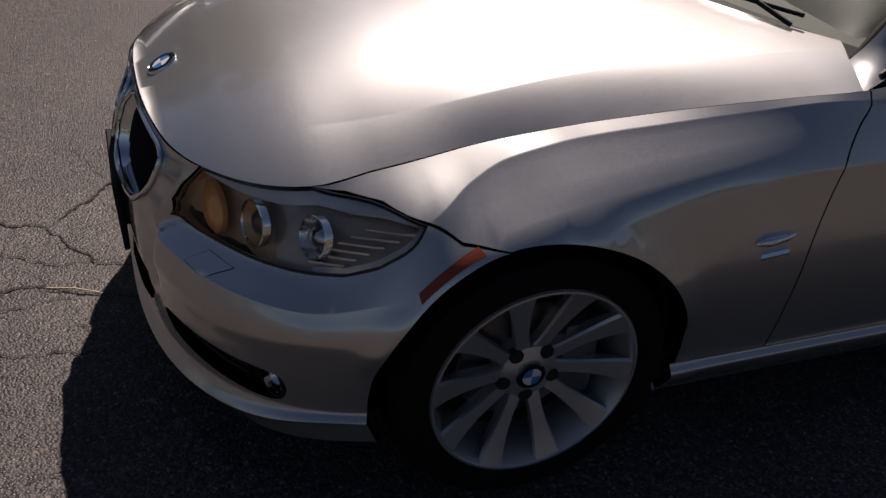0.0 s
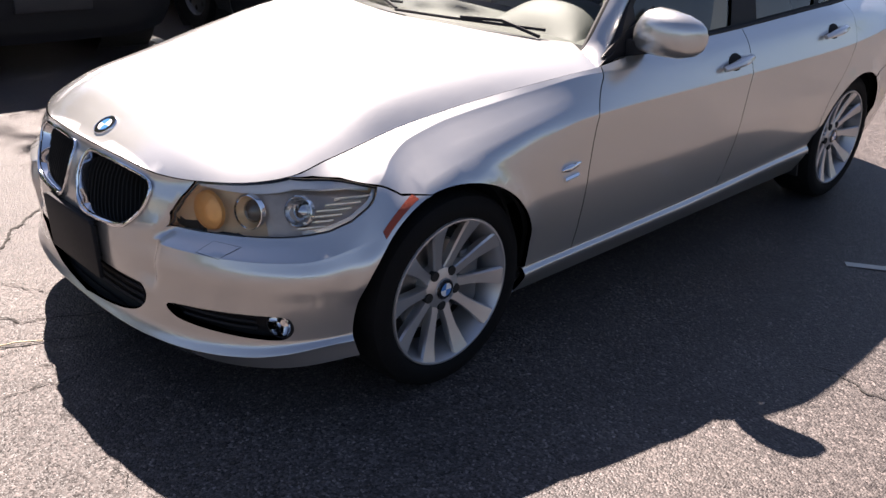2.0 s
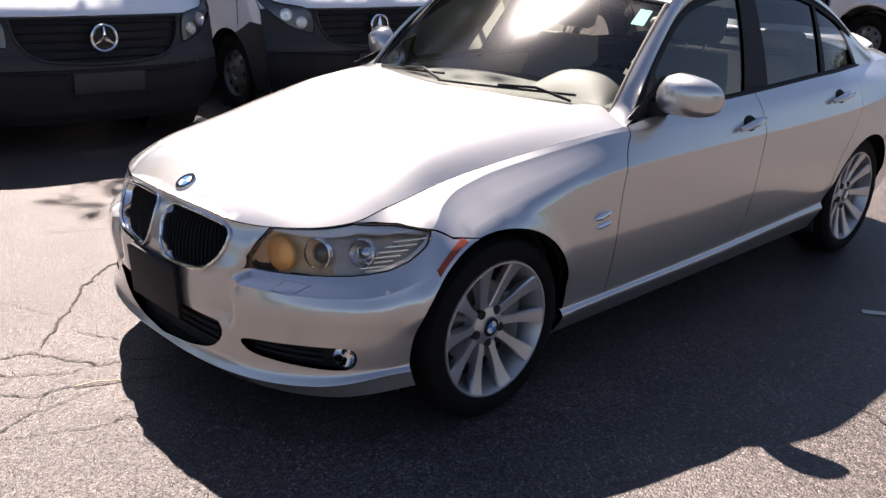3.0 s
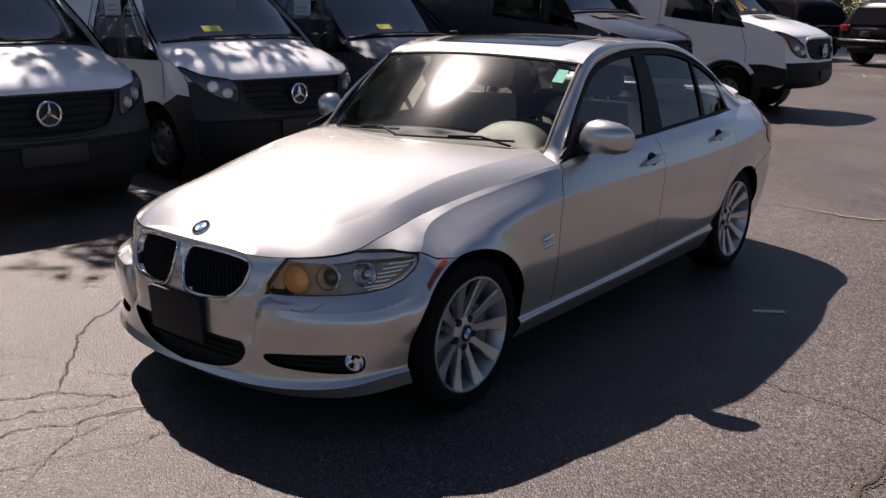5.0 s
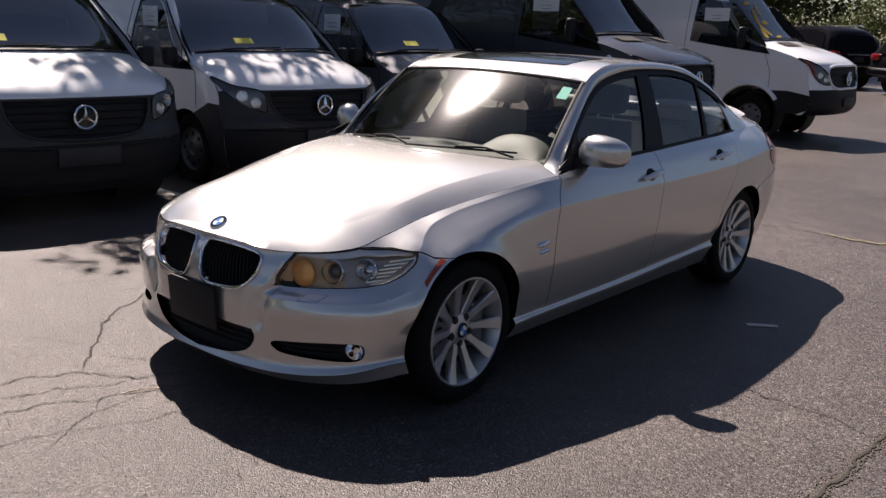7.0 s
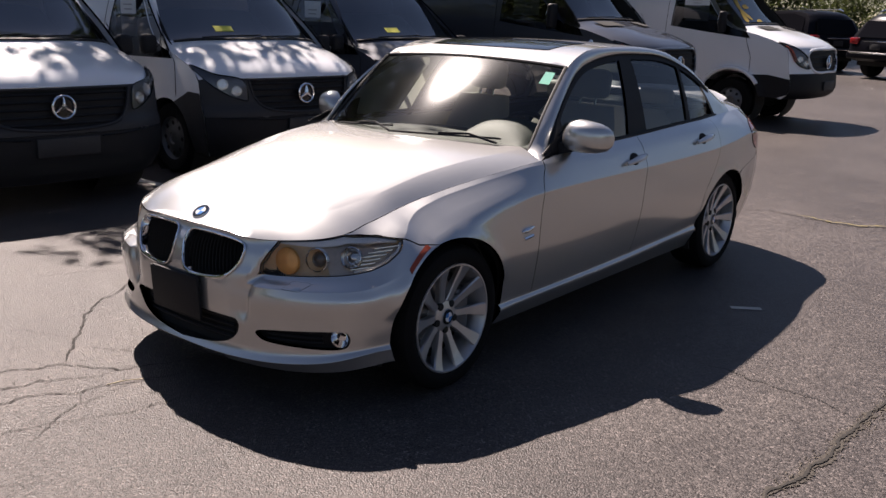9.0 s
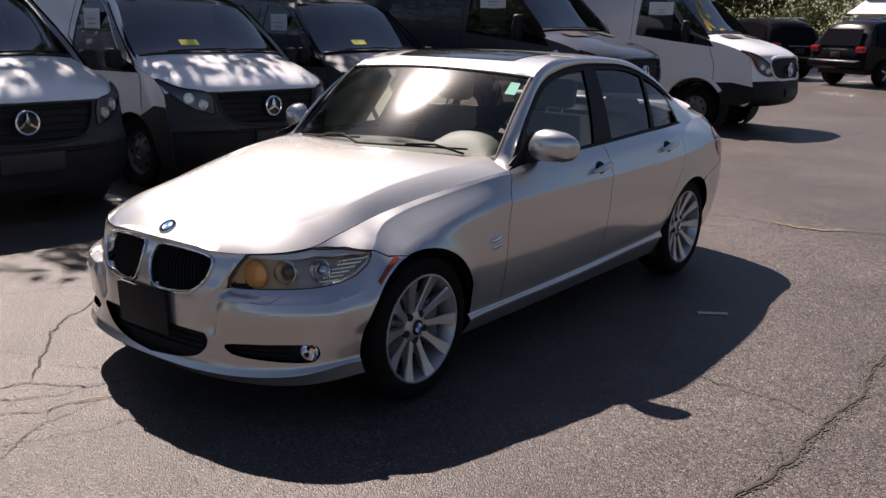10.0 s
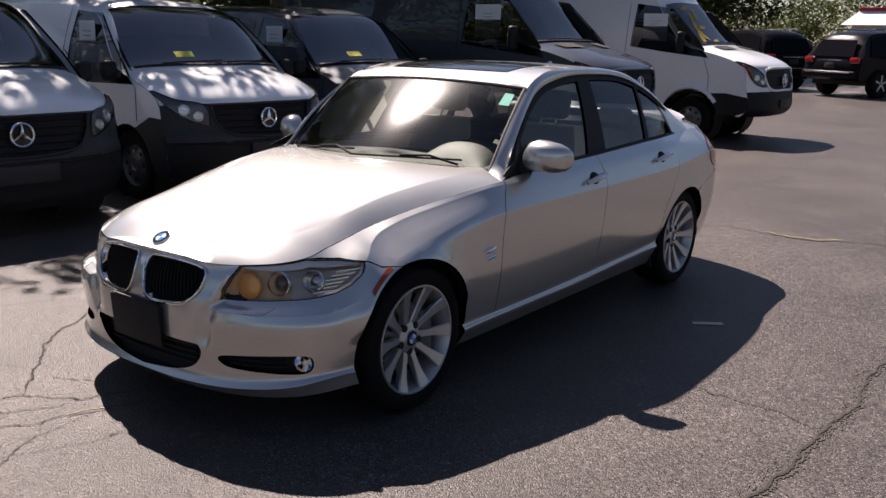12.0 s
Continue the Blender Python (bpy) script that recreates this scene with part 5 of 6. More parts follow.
def jagged(points, seed, rough=0.16, levels=5):
    """A broken line through points: each stretch is halved again and again with a shrinking side step."""
    rnd = random.Random(seed)
    p = [np.array(q, float) for q in points]
    for _ in range(levels):
        out = [p[0]]
        for a, b in zip(p, p[1:]):
            d = b - a
            n = np.linalg.norm(d)
            if n > 0.012:
                out.append((a + b) / 2 + np.array([-d[1], d[0]]) * rnd.uniform(-rough, rough))
            out.append(b)
        p = out
    return np.array(p)


def crack(points, width, seed, material=CRACK, name="crack", lift=0.004, label="dark crack in the asphalt", rough=0.16, thin=0.2):
    rnd = random.Random(seed)
    p = jagged(points, seed, rough)
    run = np.r_[0, np.cumsum(np.linalg.norm(np.diff(p, axis=0), axis=1))]
    v, f = [], []
    ww = width
    for i, q in enumerate(p):
        d = p[min(i + 1, len(p) - 1)] - p[max(i - 1, 0)]
        n = np.array([-d[1], d[0]]) / max(np.linalg.norm(d), 1e-6)
        ww = 0.55 * ww + 0.45 * width * rnd.choice((0.25, 0.6, 1.0, 1.0, 1.7))
        taper = min(1.0, 0.15 + min(run[i], run[-1] - run[i]) / 0.12)
        h = max(thin * width, ww) * taper / 2
        v += [(*(q + n * h * rnd.uniform(0.6, 1.3)), lift), (*(q - n * h * rnd.uniform(0.6, 1.3)), lift)]
        if i:
            f.append((2 * i - 2, 2 * i - 1, 2 * i + 1, 2 * i))
    return tagged(raw(name, v, f, material), label, "crack", kind="stuff")


def grit(points, spread, count, seed, size, material, label):
    """Loose angular crumbs along a line."""
    rnd = random.Random(seed)
    p = jagged(points, seed)
    v, f = [], []
    for _ in range(count):
        q = p[rnd.randrange(len(p))]
        c = (q[0] + rnd.uniform(-0.03, 0.03), q[1] + rnd.gauss(0, spread), 0.003)
        r, a = size * rnd.uniform(0.4, 1.3), rnd.uniform(0, 6.28)
        at = len(v)
        v += [(c[0] + r * rnd.uniform(0.6, 1.1) * math.cos(a + 1.57 * k), c[1] + r * rnd.uniform(0.6, 1.1) * math.sin(a + 1.57 * k), c[2]) for k in range(4)]
        v.append((c[0], c[1], c[2] + r * rnd.uniform(0.5, 0.9)))
        f += [(at + k, at + (k + 1) % 4, at + 4) for k in range(4)]
    return tagged(raw("crack_grit", v, f, material), label, "grit", kind="stuff")


CRUMB = mat("crumbled_asphalt", (0.17, 0.145, 0.115), 0.9, vary=0.6, vscale=60)
DUST = mat("dusty_crack_edge", (0.060, 0.052, 0.043), 0.95, vary=0.6, vscale=70, bump=0.8, bscale=150)
# the wide crack and its branch beside the driver's side
WIDE = [(-0.75, -2.36), (-0.3, -2.30), (0.14, -2.26), (0.35, -2.28), (0.53, -2.30), (0.77, -2.31), (0.96, -2.315), (1.17, -2.34), (1.36, -2.35), (1.49, -2.32), (1.63, -2.32), (1.95, -2.315), (2.5, -2.34), (3.2, -2.28)]
crack(WIDE, 0.042, 2, DUST, "crack_edge", 0.004, "crumbled dusty edge of a wide crack", 0.10, 0.4)
crack(WIDE, 0.013, 2, CRACK, "crack", 0.008, rough=0.10)
grit(WIDE, 0.022, 900, 3, 0.005, CRUMB, "pale crumbs along the wide crack")
crack([(1.06, -1.55), (1.05, -1.68), (1.01, -1.78), (1.02, -1.86), (1.0, -1.95), (1.0, -2.03), (1.005, -2.09), (0.97, -2.15), (0.94, -2.21), (0.955, -2.30)], 0.006, 1)
crack([(-0.05, -1.72), (-0.09, -1.80), (-0.10, -1.88)], 0.0025, 41)
crack([(0.42, -1.9), (0.36, -2.02), (0.38, -2.10)], 0.0025, 42)
# the crack behind the car, with dry grass in it
REAR = [(4.70, 0.35), (4.78, -0.22), (4.90, -0.44), (4.86, -0.70), (4.79, -1.01), (4.84, -1.23), (4.97, -1.41), (5.02, -1.66), (5.0, -2.4)]
crack(REAR, 0.011, 4)
crack(REAR[3:7], 0.024, 5, GRASS, "grass_tuft", 0.010, "dry yellow grass in a crack", thin=0.05)
# the net of cracks before the nose
crack([(0.06, 1.50), (-0.16, 1.42), (-0.37, 1.29), (-0.45, 1.23), (-0.53, 1.14), (-0.62, 1.06), (-0.68, 0.96), (-0.73, 0.90), (-0.79, 0.83), (-0.85, 0.74), (-0.91, 0.68), (-0.95, 0.62), (-1.0, 0.565)], 0.010, 6)
crack([(-0.85, 0.71), (-0.80, 0.66), (-0.77, 0.59), (-0.70, 0.47), (-0.66, 0.40)], 0.005, 7)
crack([(-1.75, 0.75), (-1.4, 0.66), (-1.11, 0.59), (-1.06, 0.59), (-1.0, 0.56), (-0.96, 0.49), (-0.92, 0.41), (-0.875, 0.33), (-0.80, 0.30), (-0.70, 0.25), (-0.55, 0.20)], 0.007, 8)
crack([(-1.9, 0.70), (-1.5, 0.55), (-1.16, 0.46), (-1.12, 0.41), (-1.06, 0.38), (-1.02, 0.36), (-0.96, 0.32), (-0.885, 0.325)], 0.007, 9)
crack([(-1.95, 0.42), (-1.5, 0.36), (-1.21, 0.31), (-1.17, 0.26), (-1.11, 0.22), (-1.06, 0.23), (-0.99, 0.21), (-0.95, 0.19), (-0.87, 0.15), (-0.7, 0.08)], 0.006, 10)
crack([(-1.45, -0.05), (-1.30, 0.06), (-1.18, 0.13), (-1.14, 0.115), (-1.08, 0.13), (-1.01, 0.14), (-0.97, 0.15), (-0.90, 0.155)], 0.005, 11)
crack([(-1.11, 0.22), (-1.14, 0.16), (-1.17, 0.13)], 0.005, 12)
crack([(-1.7, 0.12), (-1.45, 0.07), (-1.27, 0.0), (-1.19, -0.04), (-1.12, -0.07), (-1.06, -0.09), (-0.98, -0.09), (-0.85, -0.12)], 0.005, 13)
crack([(-0.43, 1.97), (-0.30, 1.88), (-0.15, 1.80), (0.02, 1.69)], 0.005, 14)
crack([(-1.0, 1.15), (-0.86, 0.98), (-0.78, 0.86)], 0.003, 15)
hair = random.Random(77)
for k in range(46):
    hx, hy, ha = hair.uniform(-2.2, -0.75), hair.uniform(-1.5, 0.9), hair.uniform(0, 3.14)
    hl = hair.uniform(0.03, 0.11)
    crack([(hx, hy), (hx + hl * math.cos(ha), hy + hl * math.sin(ha)), (hx + 1.7 * hl * math.cos(ha + 0.5), hy + 1.7 * hl * math.sin(ha + 0.5))], 0.0030, 100 + k, label="short hairline crack in the asphalt")
STRAW = mat("dry_straw", (0.62, 0.50, 0.30), 0.7, vary=0.2, vscale=30)
tagged(part("straw", tube([(-1.0, 0.205, 0.008), (-0.93, 0.183, 0.012), (-0.86, 0.150, 0.008)], 0.0022, 6), STRAW), "pale dry straw lying on the asphalt", "straw")


def line(x0, y0, x1, y1, w=0.10, lift=0.004):
    d = Vector((x1 - x0, y1 - y0))
    n = Vector((-d.y, d.x)).normalized() * w / 2
    bm = bmesh.new()
    k = 10
    a = [bm.verts.new((x0 + d.x * i / k - n.x, y0 + d.y * i / k - n.y, lift)) for i in range(k + 1)]
    b = [bm.verts.new((x0 + d.x * i / k + n.x, y0 + d.y * i / k + n.y, lift)) for i in range(k + 1)]
    for i in range(k):
        bm.faces.new((a[i], a[i + 1], b[i + 1], b[i]))
    tagged(part("parking_line", bm, LINE, None, smooth=False), "worn off-white parking line on asphalt", "parking line", "parking lines", "structure")


for lx in (-0.59, 1.71, 4.05, 6.8, 9.9):
    line(lx, 3.04 if lx < 0 else 3.6, lx, 8.6, 0.13 if lx < 0 else 0.10)
line(25.8, 3.88, 26.4, 3.49, 0.12, 0.225)
# short pale sliver on the ground beside the rear door, built like the lines
line(1.985, -1.30, 2.085, -1.44, 0.045)

# ---- vans ----
METRIS = dict(
    prof=[(0.06, 0.22), (0.02, 0.32), (0.0, 0.46), (0.01, 0.62), (0.05, 0.70), (0.09, 0.935), (0.15, 1.005), (0.42, 1.135), (0.76, 1.25), (1.46, 1.80), (1.75, 1.87), (2.5, 1.905), (4.0, 1.91), (5.05, 1.88)],
    hw=[(0.2, 0.87), (0.45, 0.95), (1.05, 0.955), (1.27, 0.93), (1.8, 0.775), (1.93, 0.72)],
    marks=(3, 4, 5, 8, 9), round=0.30, wheel_y=0.92, base=3.20, wr=0.33, length=5.1,
    window=[(0.80, 1.08), (1.10, 1.36), (1.52, 1.72), (1.98, 1.75), (2.02, 1.06)], star=0.785, rs=0.086, gap=0.055)
SPRINTER = dict(
    prof=[(0.12, 0.44), (0.04, 0.50), (0.0, 0.60), (0.01, 0.75), (0.04, 0.86), (0.10, 1.20), (0.20, 1.28), (0.60, 1.425), (1.06, 1.545), (1.72, 2.18), (2.0, 2.49), (2.6, 2.67), (4.0, 2.70), (5.9, 2.66)],
    hw=[(0.2, 0.90), (0.5, 0.98), (1.15, 0.99), (1.47, 0.965), (2.15, 0.85), (2.72, 0.72)],
    marks=(3, 4, 5, 8, 9), round=0.26, wheel_y=1.20, base=3.66, wr=0.36, length=5.9,
    window=[(0.96, 1.33), (1.18, 1.62), (1.66, 2.09), (2.28, 2.17), (2.32, 1.48), (1.75, 1.41)], star=0.99, rs=0.098, gap=0.12)


FACES = {}


def make_van(kind, colour, cladding, label, glass_mat=TINTED, front=PLASTIC):
    V = empty("van", label, "van", group="parked vans")
    pr = np.array(kind["prof"])
    arc = np.r_[0, np.cumsum(np.hypot(*np.diff(pr, axis=0).T))]
    fy, fz, hw = inp(list(zip(arc, pr[:, 0]))), inp(list(zip(arc, pr[:, 1]))), inp(kind["hw"])
    R = inp([(0, kind["round"]), (arc[7], kind["round"]), (arc[9], 0.16), (arc[11], 0.02), (arc[-1], 0.0)])
    D = inp([(0, 0.0), (arc[5], 0.02), (arc[8], 0.05), (arc[10], 0.09), (arc[-1], 0.09)])

    def face(u, v):
        q = np.clip(np.asarray(u) / 0.95, -1.02, 1.02)
        y = fy(v) + R(v) * np.abs(q) ** 3.2
        z = fz(v) - D(v) * np.abs(q) ** 4
        return np.stack([q * hw(fz(v) - D(v)), y, z], 1)

    def flank(u, v):
        y, z = -np.asarray(u), np.asarray(v)
        x = hw(z) - 0.03 * smooth01((y - kind["length"] + 0.5) / 0.5)
        for wy in (kind["wheel_y"], kind["wheel_y"] + kind["base"]):
            x = x + (0.015 if kind is METRIS else 0.035) * np.exp(-((np.hypot(y - wy, z - kind["wr"]) - kind["wr"] - kind["gap"]) / 0.06) ** 2)
        return np.stack([-x, y, z], 1)

    def rect(a, b, half=0.95, r=0.0):
        n = 12
        return np.array([(u, a) for u in np.linspace(-half, half, n)] + [(u, b) for u in np.linspace(half, -half, n)])

    m = [arc[i] for i in kind["marks"]]
    FACES[V.name] = (face, m[3])
    end = arc[-1]
    lamp = lambda s: np.array([(s * a, b) for a, b in spline([(0.60, m[1] + 0.06), (0.645, m[1] + 0.045), (0.80, m[1] + 0.12), (0.92, m[2] + 0.02), (0.945, m[2] + 0.20), (0.84, m[2] + 0.055), (0.63, m[2] - 0.012)] if kind is METRIS else [(0.56, m[1] + 0.10), (0.66, m[1] + 0.05), (0.84, m[1] + 0.13), (0.93, m[2] + 0.03), (0.945, m[2] + 0.20), (0.82, m[2] + 0.03), (0.62, m[1] + 0.18)], 4, True)])
    lamps = [lamp(-1), lamp(1)[::-1]]
    low_top = m[0] + (-0.03 if kind is METRIS else 0.09)
    panel("bumper", rect(0, low_top), face, front, V, (), 0.08, 0.003, 0.02)
    grille = spline([(-0.52, m[1] + 0.02), (0.0, m[1] - 0.01), (0.52, m[1] + 0.02), (0.60, m[2] - 0.04), (0.0, m[2] - 0.005), (-0.60, m[2] - 0.04)], 5, True)
    if kind is METRIS:
        grille = spline([(-0.40, m[0] + 0.035), (0.0, m[0] + 0.0), (0.40, m[0] + 0.035), (0.535, m[1] + 0.06), (0.575, m[2] - 0.03), (0.55, m[2] - 0.012), (0.0, m[2] - 0.012), (-0.55, m[2] - 0.012), (-0.575, m[2] - 0.03), (-0.535, m[1] + 0.06)], 5, True)
    panel("front_panel", rect(low_top, m[2]), face, cladding if kind is METRIS else colour, V, [grille], 0.06, 0.002, 0.02)
    panel("grille", grille, face, front, V, (), 0.06, 0.0, 0.0, off=-0.02)
    g0 = grille[:, 1].min()
    for k in range(1, 6 if kind is METRIS else 5):
        v = g0 + (m[2] - g0) * k / (6 if kind is METRIS else 5)
        reach = np.abs(grille[np.argsort(np.abs(grille[:, 1] - v))[:4], 0]).max() - 0.01
        P, N = surf(face, np.stack([np.linspace(-reach, reach, 16), np.full(16, v)], 1))
        part("grille_bar", tube(P - N * 0.006, 0.014, 6, flat=0.6), PLASTIC, V)
    if kind is METRIS:
        P, N = surf(face, resample(grille, 0.05))
        part("grille_frame", tube(P + N * 0.003, 0.012, 6, True), CLADDING, V)
    panel("bonnet", rect(m[2], m[3]), face, colour, V, (), 0.06, 0.003, 0.02)
    scr = np.concatenate([[(u, m[3] + 0.02 + 0.02 * (u / 0.86) ** 2) for u in np.linspace(-0.87, 0.87, 14)], [(u, m[4] + 0.03) for u in np.linspace(0.83, -0.83, 14)]])
    panel("roof", rect(m[3], end), face, colour, V, [scr], 0.10, 0.0, 0.02)
    panel("windscreen", scr, face, glass_mat, V, (), 0.10, 0.0, 0.006, off=0.003, label="dark windscreen reflecting trees")
    # added grey sheet that stands in for the cabin and the screen's reflection
    panel("windscreen_back", scr, face, SCREENBACK, V, (), 0.2, 0.0, 0.0, off=-0.30)
    P, N = surf(face, np.stack([np.linspace(-0.84, 0.84, 16), np.full(16, m[3] + 0.02)], 1))
    part("scuttle", tube(P + N * 0.004, 0.03, 6, flat=0.4), PLASTIC, V)
    for a, b in ((-0.6, 0.05), (0.05, 0.68)):
        P, N = surf(face, np.stack([np.linspace(a, b, 8), m[3] + 0.035 + 0.03 * np.linspace(0, 1, 8)], 1))
        part("wiper", tube(P + N * 0.016, 0.008, 6), PLASTIC, V)
    for k, lp in enumerate(lamps):
        panel("headlamp", lp, face, LAMPDARK, V, (), 0.04, 0.0, 0.01, off=0.004, label="clear headlamp")
        for du, dv, rr in ((0.69, 0.125, 0.046), (0.79, 0.185, 0.050)):
            c, n = surf(face, np.array([((-1 if k == 0 else 1) * du, m[1] + dv)]))
            pj = lathe([(0.0, 0.002), (rr * 0.4, 0.008), (rr * 0.8, 0.004), (rr, 0.012), (rr * 1.1, 0.0)], 20, "z")
            bmesh.ops.transform(pj, matrix=Matrix.Translation(c[0] + n[0] * 0.004) @ Vector(n[0]).to_track_quat("Z", "Y").to_matrix().to_4x4(), verts=pj.verts)
            part("headlamp_reflector", pj, LAMPSILVER, V)
        cover = panel("headlamp_lens", lp, face, CLEAR, V, (), 0.04, 0.0, 0.012, off=0.022)
        cover.visible_shadow = False
        P, N = surf(face, resample(lp, 0.04))
        part("headlamp_rim", tube(P + N * 0.008, 0.004 if kind is METRIS else 0.010, 6, True), GLOSSBLACK, V)
        if kind is SPRINTER:
            s = -1 if k == 0 else 1
            am = spline([(s * 0.925, m[2] + 0.10), (s * 0.935, m[2] - 0.02), (s * 0.88, m[1] + 0.16), (s * 0.845, m[1] + 0.17), (s * 0.875, m[2] - 0.04)], 3, True)
            panel("indicator", am, face, AMBER, V, (), 0.04, 0.0, 0.0, off=0.012, label="amber indicator")
    if kind is SPRINTER:
        P, N = surf(face, resample(grille, 0.05))
        part("grille_frame", tube(P + N * 0.004, 0.022, 8, True), colour, V)
        for s in (-1, 1):
            vent = np.array([(s * a, m[3] + b) for a, b in ((0.26, -0.34), (0.64, -0.32), (0.62, -0.10), (0.24, -0.12))])
            panel("bonnet_vent", vent, face, SHADEBLACK, V, (), 0.06, 0.0, 0.0, off=0.016, label="dark bonnet vent")
    # star badge: a ring with three tapered bars
    at = float(np.interp(kind["star"], pr[:7, 1], arc[:7]))
    c, n = surf(face, np.array([(0.0, at)]))
    em = new("emblem")
    em.parent = V
    em.matrix_basis = Matrix.Translation(c[0] + n[0] * 0.03) @ Matrix.Rotation(radians(90), 4, "X")
    part("ring", tube([(kind["rs"] * math.cos(a), kind["rs"] * math.sin(a), 0) for a in np.linspace(0, 2 * math.pi, 40, endpoint=False)], 0.011, 8, True), CHROME, em, "chrome ring")
    part("disc", lathe([(0.0, -0.008), (kind["rs"], -0.008), (kind["rs"], -0.02)], 32, "z"), GLOSSBLACK, em)
    for a in (90, 210, 330):
        ca, sa = math.cos(radians(a)), math.sin(radians(a))
        part("bar", tube([(0, 0, 0), (0.5 * kind["rs"] * ca, 0.5 * kind["rs"] * sa, 0.002), (kind["rs"] * ca, kind["rs"] * sa, 0)], [0.022, 0.013, 0.004], 6), CHROME, em)
    part("plate_panel", box(0.49, 0.02, 0.14, (0, -0.012, kind["prof"][2][1] + 0.04), 0.006), CLADDING, V)
    if kind is METRIS:
        lows = spline([(-0.62, arc[1] - 0.01), (0.0, arc[1] - 0.03), (0.62, arc[1] - 0.01), (0.70, arc[1] + 0.07), (0.0, arc[1] + 0.06), (-0.70, arc[1] + 0.07)], 4, True)
        # flat black panel in place of the intake's shaded depth
        panel("lower_intake", lows, face, SHADEBLACK, V, (), 0.06, 0.0, 0.0, off=0.004, label="black lower air intake")
        for s in (-1, 1):
            P, N = surf(face, np.array([(s * u, m[0] - 0.06 + 0.05 * (u - 0.28)) for u in np.linspace(0.28, 0.82, 9)]))
            part("bumper_crease", tube(P + N * 0.004, 0.014, 6, flat=0.5), front, V)
    # flanks
    vs = np.linspace(0.0, end, 60)
    edge = face(np.full(60, -0.95), vs)
    wr = kind["wr"] + kind["gap"]
    zb = kind["prof"][0][1] + 0.02
    low = []
    for wy in (kind["wheel_y"] + kind["base"], kind["wheel_y"]):
        low += [(wy + wr * math.cos(a), kind["wr"] + wr * math.sin(a)) for a in np.linspace(math.asin((zb - kind["wr"]) / wr), math.pi - math.asin((zb - kind["wr"]) / wr), 22)]
    outline = np.array([(-p[1], p[2]) for p in edge] + [(-kind["length"] - 0.03, 1.2), (-kind["length"], zb + 0.05), (-kind["length"] + 0.2, zb)] + [(-y, z) for y, z in low] + [(-float(edge[0][1]) - 0.1, zb)])
    win = np.array([(-y, z) for y, z in resample(kind["window"], 0.12)])
    for sd in (1, 2):
        panel("flank", outline, flank, colour, V, [win], 0.10, 0.0, 0.02, side=sd)
        panel("door_window", win, flank, DOORGLASS, V, (), 0.10, -0.004, 0.0, off=-0.006, side=sd, label="dark door window")
        # black sheet added behind the door glass, in place of the cabin's shade
        panel("dark_window_back", win, flank, SHADEBLACK, V, (), 0.1, -0.004, 0.0, off=-0.07, side=sd)
        f = -1 if sd == 1 else 1
        wy = kind["window"]
        for seam in ([(wy[0][0] - 0.04, zb + 0.25), (wy[0][0] - 0.04, 1.05), (wy[1][0] - 0.03, wy[1][1] + 0.03)], [(wy[3][0] + 0.12, zb + 0.12), (wy[3][0] + 0.12, wy[3][1] + 0.05)]):
            q = surf(flank, np.array([(-a, b) for a, b in resample(seam, 0.15)[:-3] if b > 0.45]), sd)
            if len(q[0]) > 1:
                part("door_joint", tube(q[0] + q[1] * 0.001, 0.004, 4), SHADEBLACK, V)
        hy = 2.05
        c, n = surf(flank, np.array([(-hy, wy[0][1] - 0.12)]), sd)
        part("door_handle", tube([c[0] + n[0] * 0.03 + np.array([0, -0.1, 0]), c[0] + n[0] * 0.04, c[0] + n[0] * 0.03 + np.array([0, 0.1, 0])], 0.018, 8), front, V)
        if kind is METRIS:
            panel("rubbing_strip", np.array([(-1.45, 0.56), (-3.5, 0.56), (-3.5, 0.66), (-1.45, 0.66)]), flank, CLADDING, V, (), 0.15, 0.0, 0.0, off=0.012, side=sd)
        if kind is METRIS:
            front_edge_pts = [(-p[1], p[2]) for p in edge if p[2] < 0.86]
            clad = np.array([(-float(edge[0][1]) - 0.10, zb)] + [(-(kind["wheel_y"] + (wr) * math.cos(a)), kind["wr"] + wr * math.sin(a)) for a in np.linspace(math.pi + math.asin((kind["wr"] - zb) / wr), math.pi * 0.62, 9)] + [(-0.55, 0.80)] + front_edge_pts[::-1])
            panel("corner_cladding", clad, flank, cladding, V, (), 0.06, 0.0, 0.004, off=0.006, side=sd)
        else:
            clad = np.array([(-float(edge[0][1]) - 0.06, zb)] + [(-(kind["wheel_y"] + (wr) * math.cos(a)), kind["wr"] + wr * math.sin(a)) for a in np.linspace(math.pi + math.asin((kind["wr"] - zb) / wr), math.pi * 0.66, 9)] + [(-0.62, 0.80)] + [(-p[1], p[2]) for p in edge if zb < p[2] < 0.82][::-1])
            panel("corner_cladding", clad, flank, front, V, (), 0.06, 0.0, 0.004, off=0.006, side=sd)
        mz = wy[0][1] + (0.12 if kind is METRIS else 0.24)
        mi = new("door_mirror")
        mi.parent = V
        hx = float(hw(mz))
        my = wy[0][0] + (0.24 if kind is METRIS else 0.44)
        part("mirror_body", box(0.15, 0.10, 0.18 if kind is METRIS else 0.32, (f * (hx + 0.11), my, mz), 0.04, 4), PLASTIC, mi)
        part("mirror_arm", tube([(f * (hx - 0.02), my + 0.02, mz - 0.10), (f * (hx + 0.09), my + 0.01, mz - 0.07)], 0.03, 8), PLASTIC, mi)
        part("mirror_glass", box(0.12, 0.006, 0.13, (f * (hx + 0.11), my + 0.052, mz), 0.002), CHROME, mi)
